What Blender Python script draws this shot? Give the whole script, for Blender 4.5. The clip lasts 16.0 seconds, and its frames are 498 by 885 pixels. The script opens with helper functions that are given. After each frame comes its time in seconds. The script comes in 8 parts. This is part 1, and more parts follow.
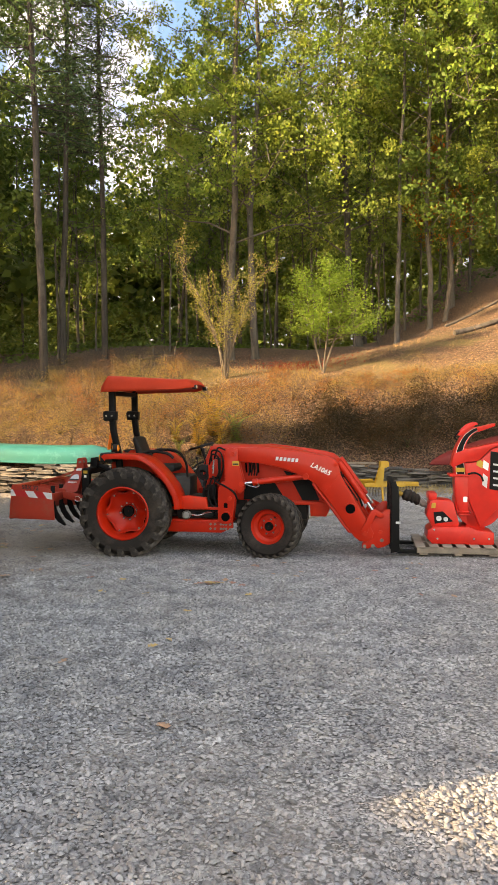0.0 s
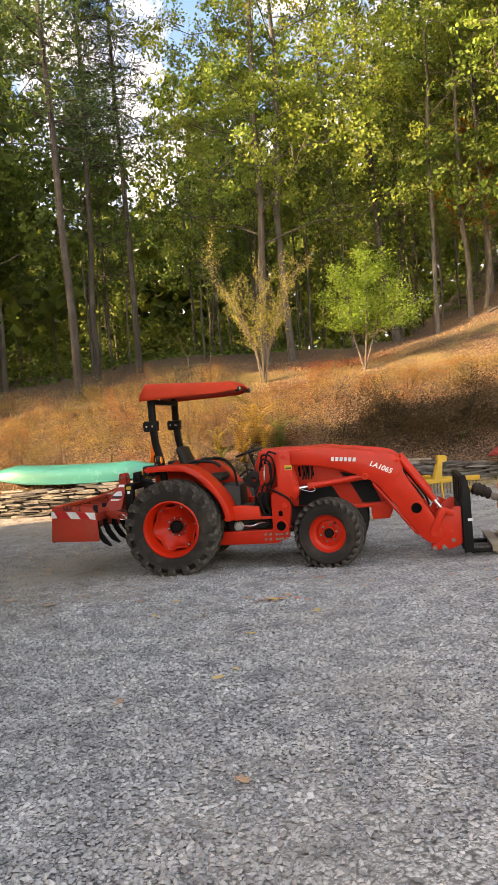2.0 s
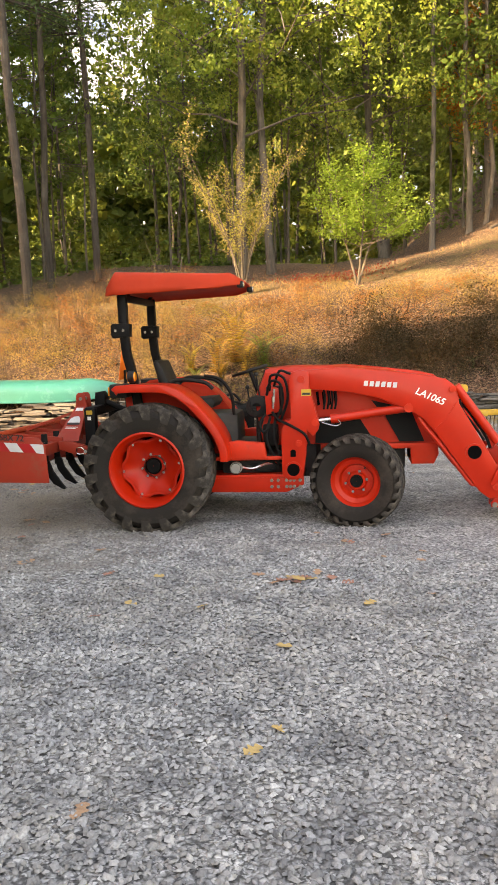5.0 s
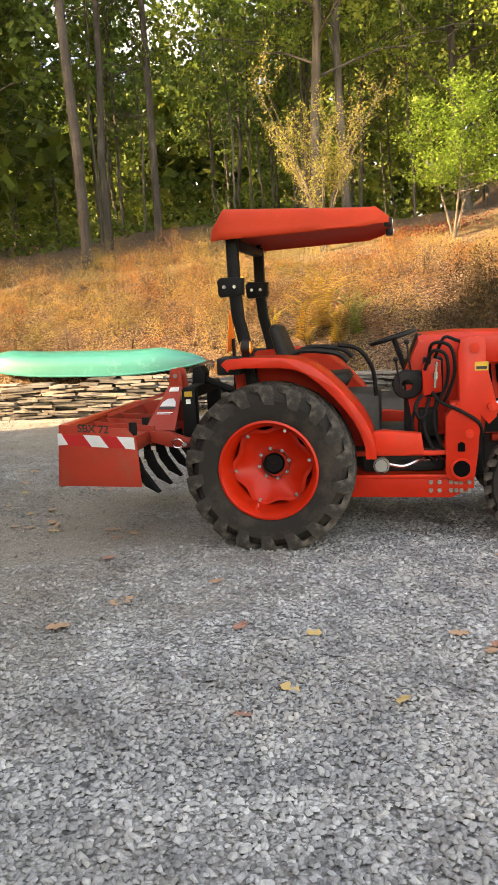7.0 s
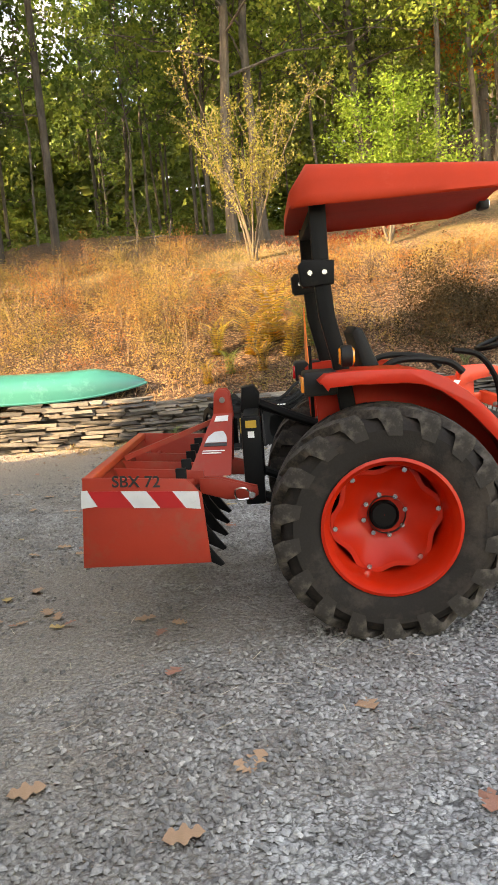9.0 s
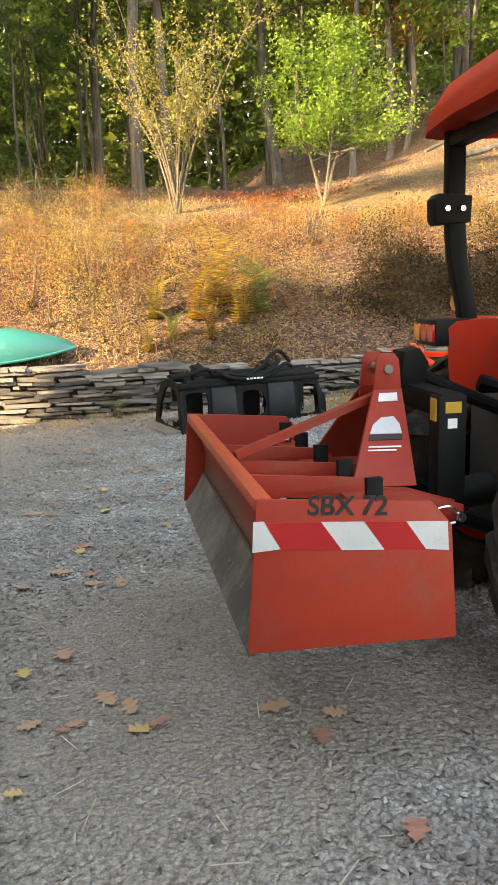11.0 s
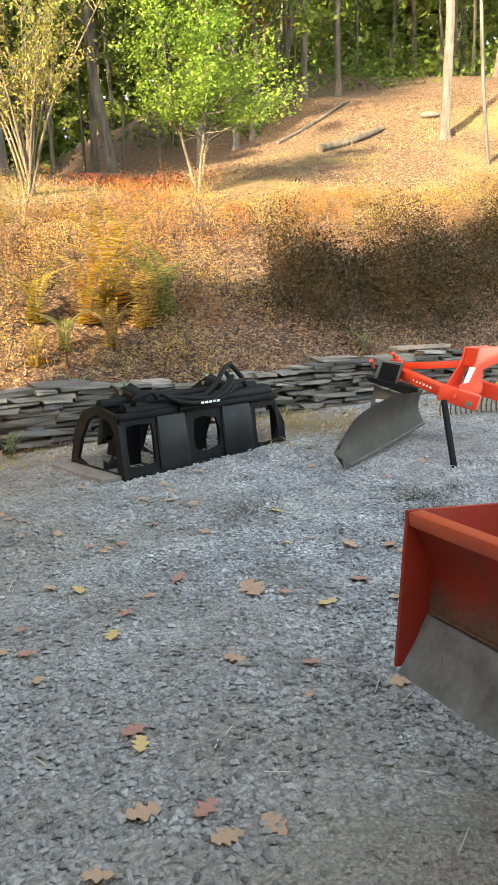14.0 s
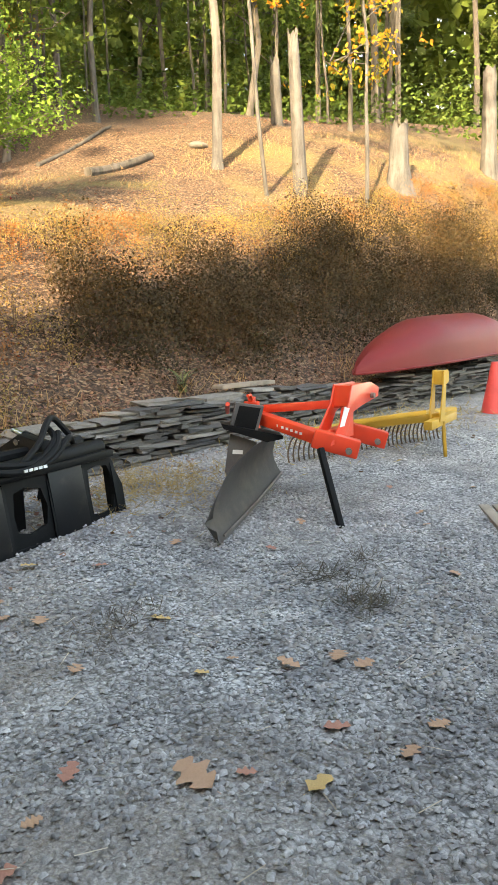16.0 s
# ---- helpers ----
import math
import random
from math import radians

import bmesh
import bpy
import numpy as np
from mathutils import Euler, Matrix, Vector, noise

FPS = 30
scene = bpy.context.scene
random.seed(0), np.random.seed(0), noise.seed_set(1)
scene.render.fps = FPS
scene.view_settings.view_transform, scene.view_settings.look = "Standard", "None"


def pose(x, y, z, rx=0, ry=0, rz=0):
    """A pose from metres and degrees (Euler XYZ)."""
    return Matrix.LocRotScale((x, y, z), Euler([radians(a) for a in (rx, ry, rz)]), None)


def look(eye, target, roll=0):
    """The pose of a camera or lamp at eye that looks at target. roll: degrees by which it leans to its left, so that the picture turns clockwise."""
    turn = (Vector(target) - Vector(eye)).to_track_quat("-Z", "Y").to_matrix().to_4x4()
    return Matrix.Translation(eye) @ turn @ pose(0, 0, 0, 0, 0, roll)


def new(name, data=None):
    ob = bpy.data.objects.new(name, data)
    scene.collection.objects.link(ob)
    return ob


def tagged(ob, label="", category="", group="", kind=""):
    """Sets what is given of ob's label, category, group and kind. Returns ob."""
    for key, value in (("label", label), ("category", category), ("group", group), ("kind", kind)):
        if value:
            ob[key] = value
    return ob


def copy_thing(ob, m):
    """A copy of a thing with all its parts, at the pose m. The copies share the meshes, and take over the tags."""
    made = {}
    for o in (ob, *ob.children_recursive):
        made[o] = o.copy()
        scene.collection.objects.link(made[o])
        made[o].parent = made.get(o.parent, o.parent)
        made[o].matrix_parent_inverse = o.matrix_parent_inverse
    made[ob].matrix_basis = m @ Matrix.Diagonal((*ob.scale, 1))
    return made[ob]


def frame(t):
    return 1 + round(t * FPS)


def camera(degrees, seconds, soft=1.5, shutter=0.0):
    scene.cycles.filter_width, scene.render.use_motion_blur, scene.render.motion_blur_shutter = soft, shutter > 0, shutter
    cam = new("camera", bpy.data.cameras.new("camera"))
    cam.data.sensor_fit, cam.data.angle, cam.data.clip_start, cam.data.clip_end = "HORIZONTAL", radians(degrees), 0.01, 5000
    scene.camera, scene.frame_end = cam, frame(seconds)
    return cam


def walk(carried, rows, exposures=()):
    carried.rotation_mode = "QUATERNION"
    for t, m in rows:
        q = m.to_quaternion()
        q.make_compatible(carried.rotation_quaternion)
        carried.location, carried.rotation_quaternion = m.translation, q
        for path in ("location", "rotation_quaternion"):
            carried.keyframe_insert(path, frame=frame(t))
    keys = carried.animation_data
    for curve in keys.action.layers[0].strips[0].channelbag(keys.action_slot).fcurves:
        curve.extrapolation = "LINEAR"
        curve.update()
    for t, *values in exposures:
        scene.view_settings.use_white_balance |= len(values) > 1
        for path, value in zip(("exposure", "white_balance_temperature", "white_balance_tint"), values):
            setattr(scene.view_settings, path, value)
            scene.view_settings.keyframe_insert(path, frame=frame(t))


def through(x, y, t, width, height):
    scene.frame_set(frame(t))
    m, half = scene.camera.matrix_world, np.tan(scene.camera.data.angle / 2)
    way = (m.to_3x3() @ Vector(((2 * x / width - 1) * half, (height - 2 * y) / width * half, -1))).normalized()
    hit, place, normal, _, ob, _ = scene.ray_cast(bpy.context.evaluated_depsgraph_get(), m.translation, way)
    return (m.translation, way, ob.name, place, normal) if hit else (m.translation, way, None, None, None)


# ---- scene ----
cam = camera(35.6, 16.0, soft=0.9)
PATH = [
    (0, (0.645, 0.003, 1.854), (0.52, 1.998, 1.78), 0.0),
    (0.5, (0.671, 0.036, 1.856), (0.51, 2.028, 1.777), -0.3),
    (1, (0.623, 0.196, 1.812), (0.431, 2.186, 1.758), -1.8),
    (1.5, (0.483, 0.467, 1.796), (0.282, 2.456, 1.78), -2.9),
    (2, (0.436, 0.717, 1.772), (0.213, 2.704, 1.723), -4.2),
    (2.5, (0.385, 1.08, 1.793), (0.14, 3.064, 1.711), -4.6),
    (3, (0.163, 1.441, 1.763), (-0.06, 3.424, 1.639), -3.8),
    (3.5, (-0.01, 1.889, 1.702), (-0.181, 3.877, 1.562), -3.5),
    (3.7, (-0.048, 2.049, 1.707), (-0.213, 4.037, 1.562), -3.8),
    (5.8, (-0.609, 3.758, 1.612), (-0.713, 5.727, 1.277), -0.7),
    (6, (-0.713, 3.938, 1.642), (-0.865, 5.901, 1.291), -0.4),
    (6.5, (-0.893, 4.364, 1.641), (-1.175, 6.313, 1.29), -1.2),
    (7, (-1.121, 4.738, 1.632), (-1.361, 6.696, 1.304), -2.9),
    (7.5, (-1.451, 5.135, 1.641), (-1.434, 7.11, 1.33), -2.8),
    (8, (-1.753, 5.59, 1.623), (-1.714, 7.565, 1.312), -4.3),
    (8.5, (-2.147, 5.927, 1.609), (-2.083, 7.903, 1.302), -5.1),
    (9, (-2.488, 6.318, 1.578), (-2.397, 8.294, 1.283), -4.2),
    (9.5, (-2.809, 6.772, 1.575), (-2.727, 8.745, 1.257), -3.8),
    (9.7, (-2.953, 6.91, 1.554), (-2.831, 8.88, 1.23), -3.2),
    (11.8, (-3.847, 8.645, 1.461), (-3.215, 10.497, 1.049), -2.1),
    (12, (-3.886, 8.745, 1.46), (-3.212, 10.582, 1.044), -2.2),
    (12.5, (-4.044, 9.056, 1.461), (-3.203, 10.818, 1.028), -1.8),
    (13, (-4.152, 9.444, 1.435), (-3.266, 11.192, 1.039), -1.9),
    (13.5, (-4.224, 9.875, 1.464), (-3.342, 11.629, 1.086), -2.5),
    (14, (-4.369, 10.284, 1.482), (-3.418, 12.0, 1.092), -1.2),
    (14.5, (-4.332, 10.71, 1.453), (-3.308, 12.391, 1.096), -1.0),
    (15, (-4.306, 11.133, 1.458), (-3.116, 12.703, 1.114), -1.1),
    (15.5, (-4.294, 11.472, 1.48), (-2.921, 12.888, 1.148), -1.1),
    (16, (-4.138, 11.774, 1.451), (-2.686, 13.112, 1.135), -1.7),
]
walk(cam, [(t, look(eye, target, roll)) for t, eye, target, roll in PATH],
     [(0, 2.75, 11600, 21), (3.5, 3.03, 11900, 24), (6, 3.27, 12300, 21), (9.5, 3.3, 11500, 18), (13, 3.52, 9200, 10), (14.5, 3.46, 9200, 10), (16, 3.27, 9200, 11)])
SKY, SUN = 0.15, 2.6

# ---- world, sun, light ----
SUN_AZ, SUN_EL = 65.0, 20.0          # shadows run 65 degrees from +y towards +x
world = bpy.data.worlds.new("world")
scene.world = world
world.use_nodes = True
wn = world.node_tree.nodes
sky = wn.new("ShaderNodeTexSky")
sky.sky_type = 'NISHITA'
sky.sun_disc = False
sky.sun_elevation = radians(SUN_EL)
sky.sun_rotation = radians(180 + SUN_AZ)
sky.air_density = 1.0
sky.dust_density = 1.4
sky.ozone_density = 1.2
wn["Background"].inputs["Strength"].default_value = SKY
world.node_tree.links.new(sky.outputs[0], wn["Background"].inputs["Color"])
sun_data = bpy.data.lights.new("sun", 'SUN')
sun_data.energy = SUN
sun_data.angle = radians(0.8)
sun_data.color = (1.0, 0.89, 0.71)
sun = new("sun", sun_data)
sun_from = Vector((-math.sin(radians(SUN_AZ)) * math.cos(radians(SUN_EL)),
                   -math.cos(radians(SUN_AZ)) * math.cos(radians(SUN_EL)), math.sin(radians(SUN_EL))))
sun.matrix_world = look(sun_from * 60, (0, 0, 0))


# ---- materials ----
def nodes_of(name):
    m = bpy.data.materials.new(name)
    m.use_nodes = True
    nt = m.node_tree
    return m, nt, nt.nodes["Principled BSDF"], nt.nodes["Material Output"]


def ramp(nt, stops):
    r = nt.nodes.new("ShaderNodeValToRGB")
    e = r.color_ramp.elements
    while len(e) < len(stops):
        e.new(0.5)
    for k, (p, c) in zip(e, stops):
        k.position, k.color = p, (*c, 1)
    return r


def noise_node(nt, scale, detail=4.0, rough=0.6, source="Object"):
    tc = nt.nodes.new("ShaderNodeTexCoord")
    n = nt.nodes.new("ShaderNodeTexNoise")
    n.inputs["Scale"].default_value = scale
    n.inputs["Detail"].default_value = detail
    n.inputs["Roughness"].default_value = rough
    nt.links.new(tc.outputs[source], n.inputs["Vector"])
    return n


def mixed(nt, fac, a, b, mode='MIX'):
    """A colour mix; fac, a and b are values or sockets."""
    x = nt.nodes.new("ShaderNodeMix")
    x.data_type, x.blend_type = 'RGBA', mode
    for sock, v in ((x.inputs[0], fac), (x.inputs[6], a), (x.inputs[7], b)):
        if hasattr(v, "links"):
            nt.links.new(v, sock)
        elif isinstance(v, (int, float)):
            sock.default_value = v
        else:
            sock.default_value = (*v, 1)
    return x.outputs[2]


def bumped(nt, bsdf, height, strength, distance):
    b = nt.nodes.new("ShaderNodeBump")
    b.inputs["Strength"].default_value = strength
    b.inputs["Distance"].default_value = distance
    nt.links.new(height, b.inputs["Height"])
    nt.links.new(b.outputs[0], bsdf.inputs["Normal"])


def surface(name, base, rough=0.5, metal=0.0, worn=None, wear=0.35, scale=6.0, fine=90.0, bump=0.15, coat=0.0, vary=0.12, spec=0.5):
    """Paint, steel, rubber, plastic: base colour with broad mottling, patches of dirt or wear, fine grain in the gloss."""
    m, nt, b, out = nodes_of(name)
    lo = tuple(c * (1 - vary) for c in base)
    hi = tuple(min(1, c * (1 + vary)) for c in base)
    broad = noise_node(nt, scale * 0.6, 3)
    r = ramp(nt, [(0.3, lo), (0.7, hi)])
    nt.links.new(broad.outputs["Fac"], r.inputs[0])
    col = r.outputs[0]
    grain = noise_node(nt, fine, 3)
    if worn:
        patch = noise_node(nt, scale, 8, 0.72)
        mask = ramp(nt, [(0.72 - wear * 0.5, (0, 0, 0)), (0.88 - wear * 0.4, (1, 1, 1))])
        nt.links.new(patch.outputs["Fac"], mask.inputs[0])
        col = mixed(nt, mask.outputs[0], col, worn)
    nt.links.new(col, b.inputs["Base Color"])
    rr = nt.nodes.new("ShaderNodeMapRange")
    rr.inputs["To Min"].default_value = max(0.03, rough - 0.12)
    rr.inputs["To Max"].default_value = min(1, rough + 0.14)
    nt.links.new(grain.outputs["Fac"], rr.inputs["Value"])
    nt.links.new(rr.outputs[0], b.inputs["Roughness"])
    b.inputs["Metallic"].default_value = metal
    b.inputs["Coat Weight"].default_value = coat
    b.inputs["Specular IOR Level"].default_value = spec
    b.inputs["Coat Roughness"].default_value = 0.12
    bumped(nt, b, grain.outputs["Fac"], bump, 0.003)
    return m


def leafy(name, colours, through=0.45, rough=0.55, blotch=0.55):
    """Leaves: a colour for each leaf, and one shift for each plant; light shines through."""
    m, nt, b, out = nodes_of(name)
    g = nt.nodes.new("ShaderNodeNewGeometry")
    n = len(colours)
    r = ramp(nt, [(k / max(1, n - 1), c) for k, c in enumerate(colours)])
    big = noise_node(nt, blotch, 2)
    add = nt.nodes.new("ShaderNodeMath")
    add.operation = 'MULTIPLY_ADD'
    add.inputs[1].default_value = 0.55
    nt.links.new(g.outputs["Random Per Island"], add.inputs[0])
    sub = nt.nodes.new("ShaderNodeMath")
    sub.operation = 'MULTIPLY_ADD'
    sub.inputs[1].default_value, sub.inputs[2].default_value = 1.5, -0.5
    nt.links.new(big.outputs["Fac"], sub.inputs[0])
    nt.links.new(sub.outputs[0], add.inputs[2])
    nt.links.new(add.outputs[0], r.inputs[0])
    info = nt.nodes.new("ShaderNodeObjectInfo")
    hsv = nt.nodes.new("ShaderNodeHueSaturation")
    mr = nt.nodes.new("ShaderNodeMapRange")
    mr.inputs["To Min"].default_value, mr.inputs["To Max"].default_value = 0.475, 0.515
    nt.links.new(info.outputs["Random"], mr.inputs["Value"])
    nt.links.new(mr.outputs[0], hsv.inputs["Hue"])
    nt.links.new(r.outputs[0], hsv.inputs["Color"])
    nt.links.new(hsv.outputs[0], b.inputs["Base Color"])
    b.inputs["Roughness"].default_value = rough
    b.inputs["Specular IOR Level"].default_value = 0.22
    tr = nt.nodes.new("ShaderNodeBsdfTranslucent")
    nt.links.new(hsv.outputs[0], tr.inputs["Color"])
    mx = nt.nodes.new("ShaderNodeMixShader")
    mx.inputs[0].default_value = through
    nt.links.new(b.outputs[0], mx.inputs[1])
    nt.links.new(tr.outputs[0], mx.inputs[2])
    nt.links.new(mx.outputs[0], out.inputs["Surface"])
    return m


def barky(name, lo, hi, scale=9.0):
    m, nt, b, out = nodes_of(name)
    tc = nt.nodes.new("ShaderNodeTexCoord")
    mp = nt.nodes.new("ShaderNodeMapping")
    mp.inputs["Scale"].default_value = (1, 1, 0.14)
    nt.links.new(tc.outputs["Object"], mp.inputs["Vector"])
    n = nt.nodes.new("ShaderNodeTexNoise")
    n.inputs["Scale"].default_value, n.inputs["Detail"].default_value, n.inputs["Roughness"].default_value = scale, 7, 0.7
    nt.links.new(mp.outputs[0], n.inputs["Vector"])
    r = ramp(nt, [(0.32, lo), (0.66, hi)])
    nt.links.new(n.outputs["Fac"], r.inputs[0])
    patch = noise_node(nt, 1.3, 5)
    msk = ramp(nt, [(0.5, (0, 0, 0)), (0.68, (0.6, 0.6, 0.6))])
    nt.links.new(patch.outputs["Fac"], msk.inputs[0])
    lichen = tuple(min(1, c * 1.35 + 0.02) for c in hi)
    nt.links.new(mixed(nt, msk.outputs[0], r.outputs[0], lichen), b.inputs["Base Color"])
    b.inputs["Roughness"].default_value = 0.9
    bumped(nt, b, n.outputs["Fac"], 0.9, 0.03)
    return m


def trodden(nt):
    """Mask of the brown trodden ground behind the box blade, with a ragged rim."""
    tc = nt.nodes.new("ShaderNodeTexCoord")
    d = nt.nodes.new("ShaderNodeVectorMath")
    d.operation = 'DISTANCE'
    mp = nt.nodes.new("ShaderNodeMapping")
    mp.inputs["Scale"].default_value = (1.0, 0.68, 1.0)
    nt.links.new(tc.outputs["Object"], mp.inputs["Vector"])
    d.inputs[1].default_value = (-3.8, 10.6 * 0.68, 0.0)
    nt.links.new(mp.outputs[0], d.inputs[0])
    e = nt.nodes.new("ShaderNodeVectorMath")
    e.operation = 'DISTANCE'
    e.inputs[1].default_value = (-4.3, 15.6 * 0.68, 0.0)
    nt.links.new(mp.outputs[0], e.inputs[0])
    least = nt.nodes.new("ShaderNodeMath")
    least.operation = 'MINIMUM'
    nt.links.new(d.outputs["Value"], least.inputs[0])
    nt.links.new(e.outputs["Value"], least.inputs[1])
    n = noise_node(nt, 1.6, 6, 0.7)
    a = nt.nodes.new("ShaderNodeMath")
    a.operation = 'MULTIPLY_ADD'
    a.inputs[1].default_value = 3.6
    nt.links.new(n.outputs["Fac"], a.inputs[0])
    nt.links.new(least.outputs[0], a.inputs[2])
    r = nt.nodes.new("ShaderNodeMapRange")
    r.inputs["From Min"].default_value, r.inputs["From Max"].default_value = 4.5, 2.7
    r.inputs["To Max"].default_value = 0.9
    nt.links.new(a.outputs[0], r.inputs["Value"])
    return r.outputs[0]


def pieces(name, colours, rough=0.85, fine=60.0, bump=0.4, island=True, dirt=None):
    """Stone and the like: each piece its own tone, with fine grain."""
    m, nt, b, out = nodes_of(name)
    if island:
        src = nt.nodes.new("ShaderNodeNewGeometry").outputs["Random Per Island"]
    else:
        src = nt.nodes.new("ShaderNodeObjectInfo").outputs["Random"]
    n = len(colours)
    r = ramp(nt, [(k / max(1, n - 1), c) for k, c in enumerate(colours)])
    nt.links.new(src, r.inputs[0])
    grain = noise_node(nt, fine, 5, 0.7)
    g2 = ramp(nt, [(0.25, (0.62, 0.62, 0.62)), (0.75, (1.15, 1.15, 1.15))])
    nt.links.new(grain.outputs["Fac"], g2.inputs[0])
    col = mixed(nt, 1.0, r.outputs[0], g2.outputs[0], 'MULTIPLY')
    if dirt:
        broad = noise_node(nt, 0.5, 5, 0.65)
        mk = ramp(nt, [(0.44, (0, 0, 0)), (0.66, (0.6, 0.6, 0.6))])
        nt.links.new(broad.outputs["Fac"], mk.inputs[0])
        col = mixed(nt, mk.outputs[0], col, dirt)
        damp = noise_node(nt, 3.2, 4, 0.6)
        dm = ramp(nt, [(0.32, (0.64, 0.65, 0.67)), (0.66, (1.16, 1.15, 1.13))])
        nt.links.new(damp.outputs["Fac"], dm.inputs[0])
        col = mixed(nt, 1.0, col, dm.outputs[0], 'MULTIPLY')
        col = mixed(nt, trodden(nt), col, mixed(nt, 1.0, col, (0.74, 0.66, 0.58), 'MULTIPLY'))
    nt.links.new(col, b.inputs["Base Color"])
    b.inputs["Roughness"].default_value = rough
    bumped(nt, b, grain.outputs["Fac"], bump, 0.01)
    return m


def soiled_board():
    """Red-brown paint on a mouldboard, with dried soil clinging to its lower half."""
    m = surface("soiled_mouldboard", (0.31, 0.023, 0.010), 0.55, worn=(0.17, 0.035, 0.020), wear=0.4, scale=3.5, vary=0.2, spec=0.3)
    nt = m.node_tree
    b = nt.nodes["Principled BSDF"]
    paint = b.inputs["Base Color"].links[0].from_socket
    tc = nt.nodes.new("ShaderNodeTexCoord")
    sep = nt.nodes.new("ShaderNodeSeparateXYZ")
    nt.links.new(tc.outputs["Object"], sep.inputs[0])
    n = noise_node(nt, 5.0, 7, 0.7)
    h = nt.nodes.new("ShaderNodeMath")
    h.operation = 'MULTIPLY_ADD'
    h.inputs[1].default_value = 0.20
    nt.links.new(n.outputs["Fac"], h.inputs[0])
    nt.links.new(sep.outputs["Z"], h.inputs[2])
    r = nt.nodes.new("ShaderNodeMapRange")
    r.inputs["From Min"].default_value, r.inputs["From Max"].default_value = 0.825, 0.735
    r.inputs["To Max"].default_value = 0.85
    nt.links.new(h.outputs[0], r.inputs["Value"])
    grain = noise_node(nt, 60, 4, 0.7)
    soil = ramp(nt, [(0.3, (0.055, 0.036, 0.022)), (0.7, (0.13, 0.095, 0.066))])
    nt.links.new(grain.outputs["Fac"], soil.inputs[0])
    nt.links.new(mixed(nt, r.outputs[0], paint, soil.outputs[0]), b.inputs["Base Color"])
    return m


ORANGE = surface("orange_paint", (0.54, 0.019, 0.005), 0.42, worn=(0.46, 0.03, 0.014), wear=0.18, coat=0.08, vary=0.10, spec=0.3)
ORANGE_DUSTY = surface("dusty_orange_paint", (0.62, 0.030, 0.010), 0.55, worn=(0.34, 0.06, 0.035), wear=0.3, spec=0.3)
CANOPY_RED = surface("canopy_plastic", (0.47, 0.034, 0.011), 0.65, worn=(0.50, 0.055, 0.026), wear=0.25, vary=0.08, spec=0.2)
BLADE_RED = surface("box_blade_paint", (0.345, 0.027, 0.012), 0.55, worn=(0.25, 0.058, 0.036), wear=0.45, scale=4, spec=0.35)
MOULD = soiled_board()
# lighter than the blade's red, to paint sky light along the top rail
SKYLIT_EDGE = surface("worn_skylit_edge", (0.50, 0.06, 0.022), 0.45, worn=(0.32, 0.05, 0.025), wear=0.35)
CHIP_RED = surface("chipper_paint", (0.68, 0.022, 0.014), 0.42, worn=(0.42, 0.03, 0.022), wear=0.15, coat=0.1, spec=0.35)
BLACK = surface("black_paint", (0.0045, 0.0045, 0.0045), 0.6, worn=(0.022, 0.019, 0.016), wear=0.22, spec=0.18)
BLACK_PLASTIC = surface("black_plastic", (0.010, 0.010, 0.010), 0.6, spec=0.3)
RUBBER = surface("tyre_rubber", (0.022, 0.018, 0.016), 0.85, worn=(0.065, 0.050, 0.040), wear=0.5, scale=3, bump=0.4, spec=0.25)
TREAD = surface("tread_rubber", (0.036, 0.031, 0.027), 0.85, worn=(0.12, 0.10, 0.085), wear=0.5, scale=9, bump=0.5, spec=0.25)
HOSE = surface("hose_rubber", (0.006, 0.006, 0.006), 0.7, spec=0.2)
STEEL = surface("worn_steel", (0.21, 0.18, 0.155), 0.6, metal=0.2, worn=(0.13, 0.095, 0.075), wear=0.5, scale=4, bump=0.35)
EDGE_STEEL = surface("dusty_edge_steel", (0.085, 0.072, 0.064), 0.7, metal=0.1, worn=(0.23, 0.205, 0.185), wear=0.62, scale=2.2, bump=0.4, vary=0.35)
DARK_STEEL = surface("dark_blade_steel", (0.11, 0.103, 0.098), 0.6, metal=0.1, worn=(0.17, 0.145, 0.125), wear=0.45, scale=4, spec=0.4)
GRAPPLE_PANEL = surface("grapple_panel", (0.0065, 0.0065, 0.007), 0.45, worn=(0.035, 0.029, 0.024), wear=0.35, scale=5, spec=0.3)
CHROME = surface("bright_metal", (0.65, 0.64, 0.62), 0.22, metal=1.0, bump=0.05)
GREY_CAST = surface("engine_cast", (0.028, 0.026, 0.024), 0.65, worn=(0.06, 0.045, 0.035), wear=0.4)
YELLOW = surface("yellow_paint", (0.52, 0.29, 0.03), 0.5, worn=(0.26, 0.14, 0.04), wear=0.3)
WHITE = surface("white_decal", (0.78, 0.77, 0.74), 0.5, worn=(0.5, 0.48, 0.45), wear=0.2)
GREY_PLASTIC = surface("grey_plastic", (0.30, 0.29, 0.27), 0.55)
SILVER = surface("reflective_silver", (0.55, 0.56, 0.56), 0.3, worn=(0.4, 0.38, 0.36), wear=0.3)
RED_TAPE = surface("reflective_red", (0.45, 0.012, 0.014), 0.35)
INK = surface("black_lettering", (0.012, 0.012, 0.012), 0.5)
AMBER = surface("amber_lens", (0.75, 0.22, 0.02), 0.2, coat=0.8, bump=0.0)
RED_LENS = surface("red_lens", (0.55, 0.01, 0.015), 0.2, coat=0.8, bump=0.0)
SMV = surface("fluorescent_triangle", (0.95, 0.18, 0.02), 0.45)
